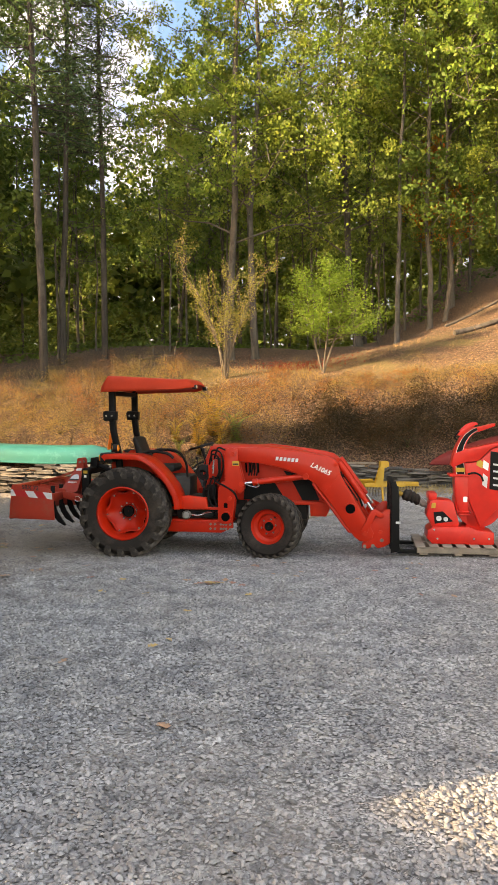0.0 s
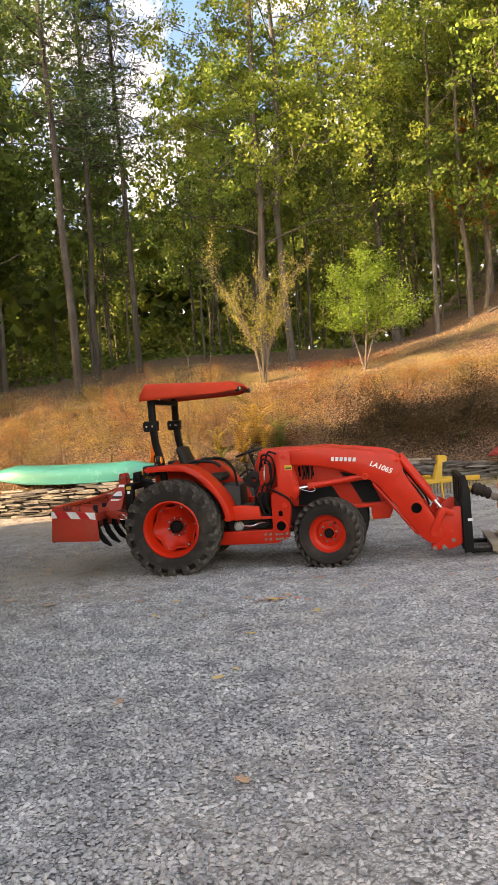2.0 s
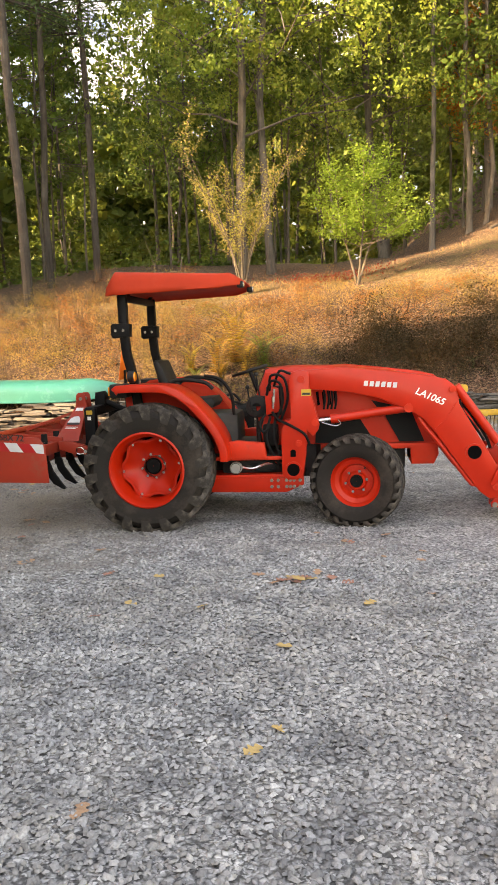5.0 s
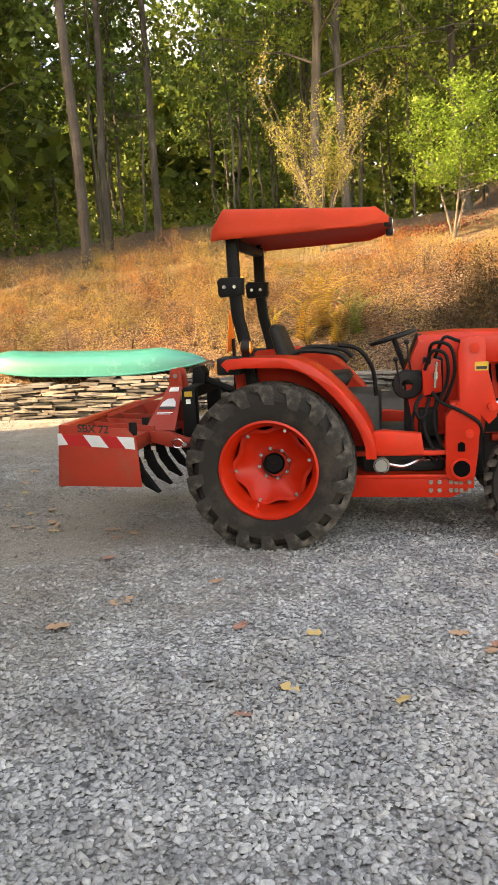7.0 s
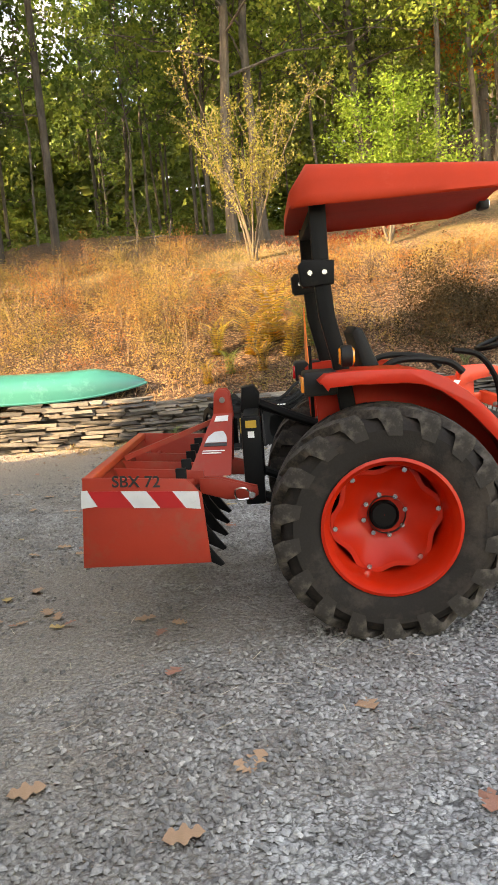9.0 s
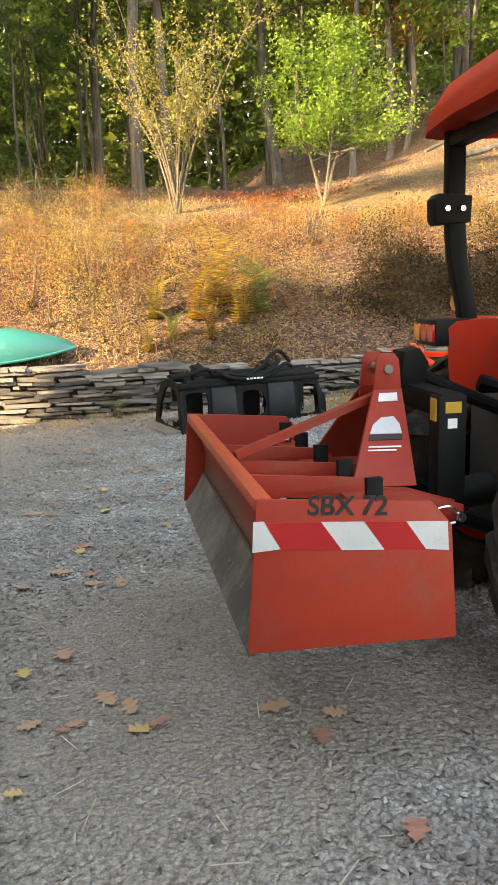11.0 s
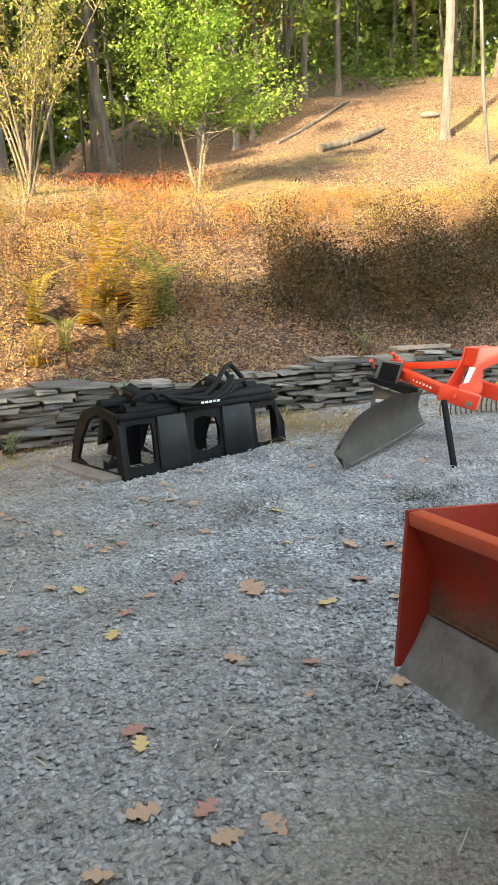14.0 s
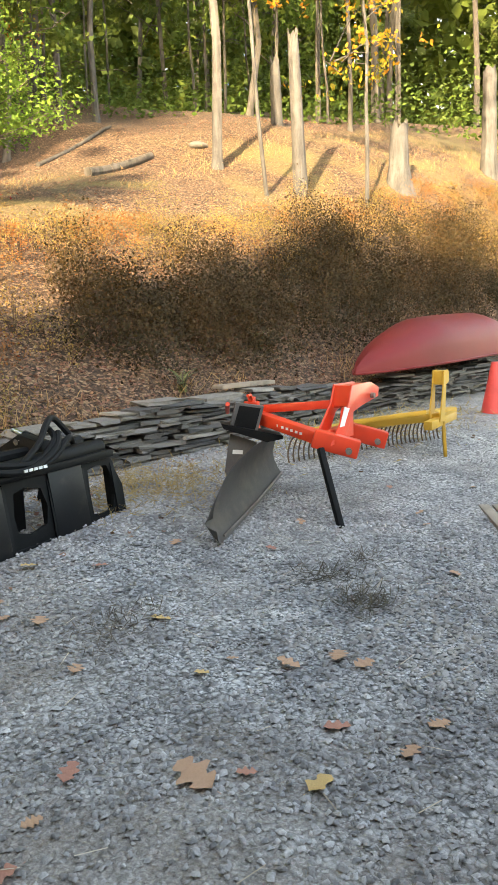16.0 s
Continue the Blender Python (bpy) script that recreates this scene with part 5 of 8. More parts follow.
# ---- scrub on the gravel and red seedlings on the bank ----
def tuft(name, x, y, rx, ry, n, h, size, mat_, label, category, seed, ratio=0.06):
    g = np.random.default_rng(seed)
    P = np.stack([x + g.normal(0, rx, n), y + g.normal(0, ry, n), np.zeros(n)], 1)
    P[:, 2] = land_z(P[:, 0], P[:, 1]) + g.uniform(0, h, n)
    ob = new(name, quads_mesh(name, kites(g, P, size, 0.3, ratio, lift=np.array([0, 0, 0.4])), mat_))
    tagged(ob, label, category, kind="stuff")


DRY = leafy("dead_weeds", [(0.07, 0.062, 0.045), (0.13, 0.112, 0.085), (0.20, 0.17, 0.12)], 0.2)
for k, (x, y, rx, ry, n) in enumerate(TUFTS):
    tuft("dead_weeds", x, y, rx, ry, n, 0.035, 0.075, DRY, "low tuft of dark dead weeds in the gravel", "weeds", 300 + k)
tuft("dry_grass_patch", -0.33, 16.45, 0.42, 0.34, 2600, 0.03, 0.10, STRAW, "trodden patch of dry grass before the wall", "grass", 320)
tuft("dry_grass_patch", -3.3, 16.7, 0.8, 0.2, 1200, 0.03, 0.10, STRAW, "trodden patch of dry grass before the wall", "grass", 321)
tuft("dry_grass_patch", 2.9, 16.4, 0.9, 0.35, 2200, 0.05, 0.12, STRAW, "trodden patch of dry grass before the wall", "grass", 322)
tuft("red_seedlings", 0.75, 23.3, 0.75, 0.4, 900, 0.22, 0.06, CRIMSON, "low crimson seedlings on the bank", "seedlings", 330, 0.5)


# straw and needles blown over the trodden ground
g = np.random.default_rng(77)
n = 260
P = np.stack([g.uniform(-5.5, 0.2, n), g.uniform(9.2, 15.8, n), np.zeros(n)], 1)
P[:, 2] = land_z(P[:, 0], P[:, 1]) + 0.014
STALK = leafy("dry_stalk", [(0.30, 0.25, 0.17), (0.50, 0.43, 0.31), (0.62, 0.56, 0.44)], 0.1)
K = []
for p in P:
    a, ln = g.uniform(0, 6.28), g.uniform(0.04, 0.15)
    d, w = np.array([math.cos(a), math.sin(a), g.normal(0, 0.05)]) * ln / 2, np.array([-math.sin(a), math.cos(a), 0]) * 0.0022
    K.append([p - d - w, p + d - w, p + d + w, p - d + w])
tagged(new("dry_stalks", quads_mesh("dry_stalks", np.array(K), STALK)), "thin dry stalks and needles scattered over the gravel", "stalks", kind="stuff")

# ---- house behind the walk, which shades the driveway ----
U = Vector((math.sin(radians(SUN_AZ)), math.cos(radians(SUN_AZ)), 0))
W = Vector((-U.y, U.x, 0))


def at_house(a, n_, z):
    p = U * a + W * n_
    return (p.x, p.y, z)


SIDING = surface("house_siding", (0.42, 0.38, 0.31), 0.8, worn=(0.33, 0.29, 0.24), wear=0.3, scale=2)
SHINGLE = surface("roof_shingle", (0.08, 0.075, 0.07), 0.9, worn=(0.13, 0.12, 0.11), wear=0.4, scale=3, bump=0.6)
PANE = surface("window_glass", (0.03, 0.035, 0.04), 0.08, coat=0.5, bump=0)


def gabled(parent, a0, a1, n0, n1, eave, ridge, skew=0.0, hip=0.0):
    """Walls and a roof whose ridge runs across the light, hipped at its far end if asked."""
    am = (a0 + a1) / 2

    def corner(a, n_, z):
        return at_house(a + skew * (n1 - n_), n_, z)

    bm = bmesh.new()
    sec = [(a0, -0.3), (a1, -0.3), (a1, eave), (am, ridge - 0.12), (a0, eave)]
    A = [bm.verts.new(corner(a, n0, z)) for a, z in sec]
    B = [bm.verts.new(corner(a, n1 - (hip if k == 3 else 0), z)) for k, (a, z) in enumerate(sec)]
    bm.faces.new(A)
    bm.faces.new((B[0], B[1], B[2], B[4]))
    bm.faces.new((B[2], B[3], B[4]))
    for k in range(5):
        bm.faces.new((A[k], A[(k + 1) % 5], B[(k + 1) % 5], B[k]))
    part("wall", bm, SIDING, parent)
    for s, e in ((-1, a0 - 0.4), (1, a1 + 0.4)):
        bm = bmesh.new()
        ze = eave - 0.4 * (ridge - eave) / abs(am - a0)
        q = [(am, ridge), (e, ze), (e, ze + 0.12), (am, ridge + 0.12)]
        A = [bm.verts.new(corner(a, n0 - 0.05, z)) for a, z in q]
        B = [bm.verts.new(corner(a, n1 + 0.05 - (hip if k in (0, 3) else 0), z)) for k, (a, z) in enumerate(q)]
        bm.faces.new(A)
        bm.faces.new(B)
        for k in range(4):
            bm.faces.new((A[k], A[(k + 1) % 4], B[(k + 1) % 4], B[k]))
        part("roof", bm, SHINGLE, parent)
    if hip:
        bm = bmesh.new()
        q = [(am, n1 - hip, ridge + 0.12), (a0 - 0.4, n1 + 0.06, eave - 0.2), (a1 + 0.4, n1 + 0.06, eave - 0.2)]
        A, B = ([bm.verts.new(corner(a, n_, z + d)) for a, n_, z in q] for d in (0.0, 0.10))
        bm.faces.new(A)
        bm.faces.new(B)
        for k in range(3):
            bm.faces.new((A[k], A[(k + 1) % 3], B[(k + 1) % 3], B[k]))
        part("roof", bm, SHINGLE, parent)


house = thing("house", Matrix(), "two-storey beige sided house with dark shingle roof beside the driveway", "house")
gabled(house, -8.4, -3.0, 2.9, 17.1, 6.4, 10.5, hip=1.8)
for n_ in (5, 9, 13):
    for z in (1.0, 4.2):
        bm = bmesh.new()
        c = [bm.verts.new(at_house(a, k, q)) for a in (-3.03, -2.94) for k, q in ((n_, z), (n_ + 1.2, z), (n_ + 1.2, z + 1.5), (n_, z + 1.5))]
        bm.faces.new(c[:4])
        bm.faces.new(c[4:])
        for k in range(4):
            bm.faces.new((c[k], c[(k + 1) % 4], c[4 + (k + 1) % 4], c[4 + k]))
        part("window", bm, PANE, house)
garage = thing("garage", Matrix(), "low beige sided garage wing with dark shingle roof", "garage")
gabled(garage, -9.4, -4.9, -9.0, 2.85, 2.1, 3.4, 0.415)

# ---- tractor ----
TX, TY, TYAW = -1.560, 10.928, -4.3   # rear axle, middle of the track; x runs forward, y across, the walked side is -y
tractor = thing("tractor", pose(TX, TY, 0, 0, 0, TYAW), "orange compact farm tractor with front loader and red canopy", "tractor")


def lug(bm, R, half, lean, depth, wide, side, drop):
    """A tread bar of one half of a tyre, from the middle out over the shoulder."""
    for a0 in (0.0,):
        secs = []
        for s in (0.0, 0.5, 1.0):
            y = side * (0.01 + (half - 0.012) * s)
            secs.append((a0 + lean * s * 1.0, y, R - depth - 0.006, R - 0.012 * s * s, wide * (1 + 0.25 * s)))
        secs.append((a0 + lean * 1.06, side * (half + 0.012), R - depth - drop * 0.25, R - 0.030, wide * 1.2))
        secs.append((a0 + lean * 1.16, side * (half + 0.014), R - depth - drop, R - depth - 0.012, wide * 0.95))
        rings = []
        for a, y, r0, r1, w in secs:
            q = []
            for da, r in ((-w, r0), (-w * 0.8, r1), (w * 0.8, r1), (w, r0)):
                q.append(bm.verts.new((r * math.sin(a + da), y, r * math.cos(a + da))))
            rings.append(q)
        for A, B in zip(rings, rings[1:]):
            for i in range(4):
                bm.faces.new((A[i], A[(i + 1) % 4], B[(i + 1) % 4], B[i]))
        bm.faces.new(rings[0])
        bm.faces.new(rings[-1])


def wheel(name, x, y, z, R, half, rim_r, near, count, dish, bolts, hub_r, lean=0.30):
    """A wheel on the side near (-1 or +1): turned tyre with lugs, dished rim, hub and wheel bolts."""
    s = near
    bm = bmesh.new()
    d = 0.046 if R > 0.5 else 0.023
    # rim: outer lip, barrel, dished disc
    prof = [(rim_r + 0.012, s * (half - 0.055)), (rim_r + 0.016, s * (half - 0.035)), (rim_r, s * (half - 0.03)), (rim_r - 0.022, s * (half - 0.06)), (rim_r - 0.035, s * (half - 0.11)),
            (rim_r * 0.80, s * (half - dish - 0.02)), (rim_r * 0.66, s * (half - dish)), (rim_r * 0.42, s * (half - dish + 0.03)), (rim_r * 0.36, s * (half - dish + 0.035)), (0.004, s * (half - dish + 0.035))]
    if R < 0.5:
        prof = prof[:4] + [(rim_r - 0.03, s * (half - 0.075)), (rim_r * 0.70, s * (half - 0.09)), (rim_r * 0.64, s * (half - dish)), (rim_r * 0.40, s * (half - dish + 0.006)), (rim_r * 0.34, s * (half - dish + 0.03)), (0.004, s * (half - dish + 0.03))]
    if R > 0.5:
        prof = [(r_, y_ + s * 0.028) for r_, y_ in prof[:5]] + [(rim_r - 0.046, s * 0.02), (rim_r - 0.05, -s * 0.15), (rim_r * 0.80, -s * 0.16)]
    lathe(bm, prof, 56)
    lathe(bm, [(rim_r - 0.035, s * (half - (0.11 if R < 0.5 else 0.082))), (rim_r - 0.03, -s * (half - 0.06)), (rim_r + 0.012, -s * (half - 0.04))], 56)
    w = part(name, bm, ORANGE, tractor, "orange dished steel wheel")
    w.location = (x, y, z)
    bm = bmesh.new()
    t = half
    prof = [(rim_r - 0.002, s * (t - 0.03)), (rim_r + 0.03, s * (t - 0.010)), (rim_r + 0.07, s * (t + 0.002)), ((R + rim_r) / 2 + 0.02, s * (t + 0.008)), (R - d - 0.075, s * (t - 0.002)), (R - d - 0.03, s * (t - 0.022)),
            (R - d - 0.004, s * (t - 0.06)), (R - d + 0.002, 0), (R - d - 0.004, -s * (t - 0.06)), (R - d - 0.03, -s * (t - 0.022)), ((R + rim_r) / 2, -s * t), (rim_r + 0.02, -s * (t - 0.02)), (rim_r - 0.002, -s * (t - 0.05))]
    lathe(bm, prof, 64)
    part("tyre", bm, RUBBER, w, "dusty black rubber tyre with deep bar treads")
    for sd in (-1, 1):
        bm = bmesh.new()
        lug(bm, R, t, lean, d, 0.078 if R > 0.5 else 0.066, sd, 0.095 if R > 0.5 else 0.045)
        lm = mesh_from("tread_lug", bm, TREAD)
        for k in range(count):
            ob = new("tread_lug", lm)
            ob.parent = w
            ob.matrix_basis = Matrix.Rotation(2 * math.pi * (k + (0.5 if sd > 0 else 0)) / count, 4, 'Y')
    deep = half - dish if R < 0.5 else -0.125        # where the bolted middle of the disc lies
    bm = bmesh.new()
    lathe(bm, [(hub_r, s * (deep + 0.02)), (hub_r, s * (deep + 0.05)), (hub_r * 0.9, s * (deep + 0.06)), (hub_r * 0.8, s * (deep + 0.045)), (0.003, s * (deep + 0.045))], 28)
    part("hub", bm, BLACK, w, "black wheel hub")
    nb, br = bolts
    for k in range(nb):
        a = 2 * math.pi * k / nb + 0.2
        bm = bmesh.new()
        yy = deep + (0.034 if R < 0.5 else 0.019)
        tube(bm, [(br * math.cos(a), s * yy, br * math.sin(a)), (br * math.cos(a), s * (yy + 0.022), br * math.sin(a))], 0.0135, 6)
        part("bolt", bm, CHROME, w)
    if R > 0.5:
        # dark disc added behind the lobes, painting the shade in their gaps
        bm = bmesh.new()
        lathe(bm, [(rim_r * 0.86, -s * 0.175), (0.004, -s * 0.175)], 40)
        part("brake_backing", bm, HOLE_SHADE, w)
        # a lobed disc bolted to six lugs of the barrel, dark gaps between the lobes
        bm = bmesh.new()
        yb, nn = deep, 72
        rings = []
        for u, dy in ((0.02, 0.020), (0.42, 0.020), (0.50, 0.024), (0.84, 0.092), (0.90, 0.110), (1.0, 0.112), (1.0, 0.100)):
            ring = []
            for i in range(nn):
                a = 2 * math.pi * i / nn
                lobe = rim_r * (0.845 + 0.075 * math.cos(6 * (a - 0.14)))
                r = lobe * u if u > 0.5 else rim_r * 0.86 * u
                ring.append(bm.verts.new((r * math.cos(a), s * (yb + dy), r * math.sin(a))))
            rings.append(ring)
        for A, B in zip(rings, rings[1:]):
            for i in range(nn):
                bm.faces.new((A[i], A[(i + 1) % nn], B[(i + 1) % nn], B[i]))
        bm.faces.new(rings[0])
        part("wheel_disc", bm, ORANGE, w, "orange six-lobed wheel disc")
        for k in range(6):
            a = 2 * math.pi * k / 6 + 0.14
            bm = bmesh.new()
            rr = rim_r * 0.80
            tube(bm, [(rr * math.cos(a), s * (yb + 0.100), rr * math.sin(a)), (rr * math.cos(a), s * (yb + 0.126), rr * math.sin(a))], 0.014, 6)
            part("bolt", bm, CHROME, w)
    else:
        a = 1.0
        bm = bmesh.new()
        r0 = rim_r * 0.60
        tube(bm, [(r0 * math.cos(a), s * (half - dish + 0.01), r0 * math.sin(a)), (r0 * 1.05 * math.cos(a), s * (half - dish + 0.06), r0 * 1.05 * math.sin(a))], 0.008, 6)
        part("valve", bm, BLACK, w)
    return w


for s in (-1, 1):
    wheel("rear_wheel", -0.012, s * 0.69 - 0.062, 0.547, 0.605, 0.19, 0.338, s, 18, 0.160, (8, 0.112), 0.078, lean=0.36)
    steered = wheel("front_wheel", 1.895, s * 0.60, 0.375, 0.432, 0.135, 0.232, s, 25, 0.130, (6, 0.100), 0.058, lean=0.32)
    steered.rotation_euler.z = radians(-12)


def arc_sheet(bm, pts, y0, y1, thick):
    """A bent sheet that follows pts in x and z from y0 to y1."""
    n = len(pts)
    inner = []
    for k, (x, z) in enumerate(pts):
        (xa, za), (xb, zb) = pts[max(0, k - 1)], pts[min(n - 1, k + 1)]
        dx, dz = xb - xa, zb - za
        l = math.hypot(dx, dz)
        inner.append((x + thick * dz / l, z - thick * dx / l))
    prism(bm, pts + inner[::-1], y0, y1, 0.006)


FENDER = [(-0.33, 1.285), (-0.29, 1.315), (-0.15, 1.322), (0.10, 1.315), (0.20, 1.30), (0.30, 1.255), (0.40, 1.18), (0.49, 1.09), (0.58, 0.985), (0.64, 0.90), (0.69, 0.80), (0.72, 0.70), (0.728, 0.60)]
for s in (-1, 1):
    bm = bmesh.new()
    rim_y = -0.845 if s < 0 else 0.735
    ya, yb = sorted((rim_y, s * 0.40))
    arc_sheet(bm, FENDER, ya, yb, 0.022)
    fender = part("fender", bm, ORANGE, tractor, "orange steel mudguard")
    bm = bmesh.new()
    ya, yb = sorted((rim_y + s * 0.01, rim_y - s * 0.02))
    arc_sheet(bm, [(x + 0.004, z + 0.006) for x, z in FENDER], ya, yb, 0.072)
    part("fender_lip", bm, ORANGE, fender)
    bm = bmesh.new()
    ya, yb = sorted((s * 0.42, s * 0.395))
    prism(bm, [(x, z) for x, z in FENDER] + [(0.5, 0.55), (0.35, 0.72), (0.0, 0.85), (-0.3, 0.85)], ya, yb)
    part("inner_panel", bm, ORANGE_DUSTY, fender)
    # lamps on the mudguard
    bm = bmesh.new()
    lathe(bm, [(0.048, -0.030), (0.055, -0.025), (0.055, 0.025), (0.048, 0.030), (0.003, 0.031)], 24, (0, 0, 0))
    lamp = part("marker_lamp", bm, BLACK_PLASTIC, tractor, "round amber marker lamp in black housing")
    lamp.matrix_basis = pose(-0.17, s * 0.66 - 0.04, 1.395, 0, 0, 90)
    bm = bmesh.new()
    lathe(bm, [(0.046, -0.030), (0.038, -0.04), (0.003, -0.042)], 24)
    part("lens", bm, AMBER, lamp)
    bm = bmesh.new()
    lathe(bm, [(0.046, 0.031), (0.038, 0.04), (0.003, 0.042)], 24)
    part("lens", bm, AMBER, lamp)
    bm = bmesh.new()
    box(bm, -0.395, -0.22, (s * 0.55 - 0.03) - 0.12, (s * 0.55 - 0.03) + 0.12, 1.20, 1.326, 0.015)
    tl = part("tail_lamp", bm, BLACK_PLASTIC, tractor, "black rear lamp cluster with red and amber lenses")
    for y0, mt in ((0.0, RED_LENS), (s * 0.078, AMBER), (-s * 0.078, RED_LENS)):
        bm = bmesh.new()
        box(bm, -0.409, -0.392, (s * 0.55 - 0.03) + y0 - 0.038, (s * 0.55 - 0.03) + y0 + 0.038, 1.220, 1.302, 0.005)
        part("lens", bm, mt, tl)

# canopy: a shallow plastic shell with a turned-down rim
bm = bmesh.new()
rows = []
nxs = 14
for i in range(nxs + 1):
    u = i / nxs
    x = -0.40 + 1.24 * u
    hw = 0.645 * (1 - 0.08 * u) * (1 - 0.35 * max(0, (u - 0.86) / 0.14) ** 2) * (1 - 0.10 * max(0, (0.06 - u) / 0.06))
    zb = 2.145 + 0.035 * u + 0.035 * max(0, (u - 0.86) / 0.14)
    zt = zb + (0.235 - 0.105 * u) * (1 - 0.60 * max(0, (u - 0.9) / 0.1) ** 2) * (1 - 0.55 * max(0, (0.07 - u) / 0.07) ** 1.5)
    row = []
    for yy, f in ((-1.0, 0), (-1.02, 0.06), (-1.0, 0.25), (-0.975, 0.55), (-0.945, 0.78), (-0.90, 0.90), (-0.82, 0.97), (-0.5, 1.01), (0, 1.04), (0.5, 1.01), (0.82, 0.97), (0.90, 0.90), (0.945, 0.78), (0.975, 0.55), (1, 0.25), (1.02, 0.06), (1, 0)):
        row.append(bm.verts.new((x, yy * hw - 0.04, zb + (zt - zb) * f)))
    for yy in (0.96, 0.5, -0.5, -0.96):
        row.append(bm.verts.new((x, yy * hw - 0.04, zb + 0.02 + 0.05 * (1 - abs(yy)))))
    rows.append(row)
k = len(rows[0])
for A, B in zip(rows, rows[1:]):
    for j in range(k):
        bm.faces.new((A[j], B[j], B[(j + 1) % k], A[(j + 1) % k]))
for r in (rows[0], rows[-1]):
    bm.faces.new(r)
canopy = part("canopy", bm, CANOPY_RED, tractor, "faded red plastic sun canopy", 70)
for s in (-1, 1):
    bm = bmesh.new()
    box(bm, 0.805, 0.865, s * 0.36 - 0.05, s * 0.36 + 0.05, 2.19, 2.25, 0.012)
    wl = part("work_lamp", bm, BLACK_PLASTIC, tractor, "black work lamp under the canopy")
    bm = bmesh.new()
    box(bm, 0.863, 0.870, s * 0.36 - 0.04, s * 0.36 + 0.04, 2.20, 2.24, 0.003)
    part("lens", bm, CHROME, wl)

# roll bar
for s in (-1, 1):
    bm = bmesh.new()
    q = [(-0.12, 0.80), (-0.16, 1.10), (-0.19, 1.36), (-0.245, 1.60), (-0.262, 1.80), (-0.265, 2.17)]
    lft = [(x - 0.042, z) for x, z in q]
    rgt = [(x + 0.042, z) for x, z in q]
    prism(bm, lft + rgt[::-1], s * 0.535 - 0.015 - 0.035, s * 0.535 - 0.015 + 0.035, 0.008)
    post = part("roll_bar_post", bm, BLACK, tractor, "black square-tube roll bar post")
    bm = bmesh.new()
    prism(bm, [(-0.375, 1.775), (-0.36, 1.755), (-0.20, 1.765), (-0.195, 1.885), (-0.355, 1.895), (-0.38, 1.87)], s * 0.535 - 0.015 - 0.055, s * 0.535 - 0.015 + 0.055, 0.01)
    hinge = part("hinge", bm, BLACK, post)
    for x in (-0.325, -0.25):
        bm = bmesh.new()
        tube(bm, [(x, s * 0.535 - 0.015 - 0.075, 1.825), (x, s * 0.535 - 0.015 + 0.075, 1.825)], 0.014, 6)
        part("pin", bm, CHROME, post)
bm = bmesh.new()
box(bm, -0.305, -0.225, -0.55, 0.52, 2.10, 2.16, 0.01)
part("roll_bar_crossbar", bm, BLACK, tractor)
for s in (-1, 1):
    bm = bmesh.new()
    tube(bm, [(-0.26, s * 0.40, 2.15), (-0.20, s * 0.40, 2.22), (0.60, s * 0.36, 2.25)], 0.02, 8)
    part("canopy_bracket", bm, BLACK, tractor)

# slow-moving-vehicle triangle on the back
bm = bmesh.new()
A = [(-0.35, y, z) for y, z in ((0.05, 1.36), (0.39, 1.36), (0.235, 1.66), (0.205, 1.66))]
B = [(x - 0.004, y, z) for x, y, z in A]
va, vb = [bm.verts.new(p) for p in A], [bm.verts.new(p) for p in B]
bm.faces.new(va)
bm.faces.new(vb)
for i in range(4):
    bm.faces.new((va[i], va[(i + 1) % 4], vb[(i + 1) % 4], vb[i]))
bmesh.ops.transform(bm, matrix=pose(0, -0.56, 0), verts=bm.verts)
part("warning_triangle", bm, SMV, tractor, "fluorescent orange slow-vehicle triangle")
bm = bmesh.new()
box(bm, -0.345, -0.325, -0.36, -0.32, 1.05, 1.45, 0.004)
part("triangle_bracket", bm, BLACK, tractor)

# seat
bm = bmesh.new()
prism(bm, [(0.02, 1.02), (0.50, 1.05), (0.53, 1.10), (0.50, 1.15), (0.10, 1.13), (0.02, 1.10)], -0.24, 0.24, 0.03)
seat = part("seat", bm, BLACK_PLASTIC, tractor, "black vinyl seat cushion")
bm = bmesh.new()
prism(bm, [(0.06, 1.10), (-0.03, 1.28), (-0.085, 1.50), (-0.06, 1.535), (-0.02, 1.52), (0.06, 1.32), (0.15, 1.14)], -0.23, 0.23, 0.025)
part("backrest", bm, BLACK_PLASTIC, tractor, "black vinyl seat back")
for s in (-1, 1):
    bm = bmesh.new()
    tube(bm, bend([(0.0, s * 0.27, 1.22), (0.15, s * 0.29, 1.33), (0.42, s * 0.29, 1.31), (0.52, s * 0.29, 1.24)], 5), 0.02, 8)
    part("armrest", bm, BLACK_PLASTIC, tractor)

# platform, steps, chassis
bm = bmesh.new()
box(bm, 0.45, 1.22, -0.60, 0.60, 0.575, 0.61, 0.008)
prism(bm, [(0.70, 0.585), (0.70, 0.75), (0.78, 0.76), (1.04, 0.735), (1.06, 0.585)], -0.615, -0.52, 0.008)
prism(bm, [(0.70, 0.585), (0.70, 0.75), (0.78, 0.76), (1.04, 0.735), (1.06, 0.585)], 0.52, 0.615, 0.008)
part("platform", bm, ORANGE_DUSTY, tractor, "dusty orange operator's platform")
bm = bmesh.new()
box(bm, 0.50, 1.18, -0.57, 0.57, 0.612, 0.622)
part("floor_mat", bm, BLACK_PLASTIC, tractor)
bm = bmesh.new()
box(bm, -0.30, 0.75, -0.24, 0.24, 0.38, 1.0, 0.04)
box(bm, 0.7, 1.6, -0.17, 0.17, 0.34, 0.72, 0.03)
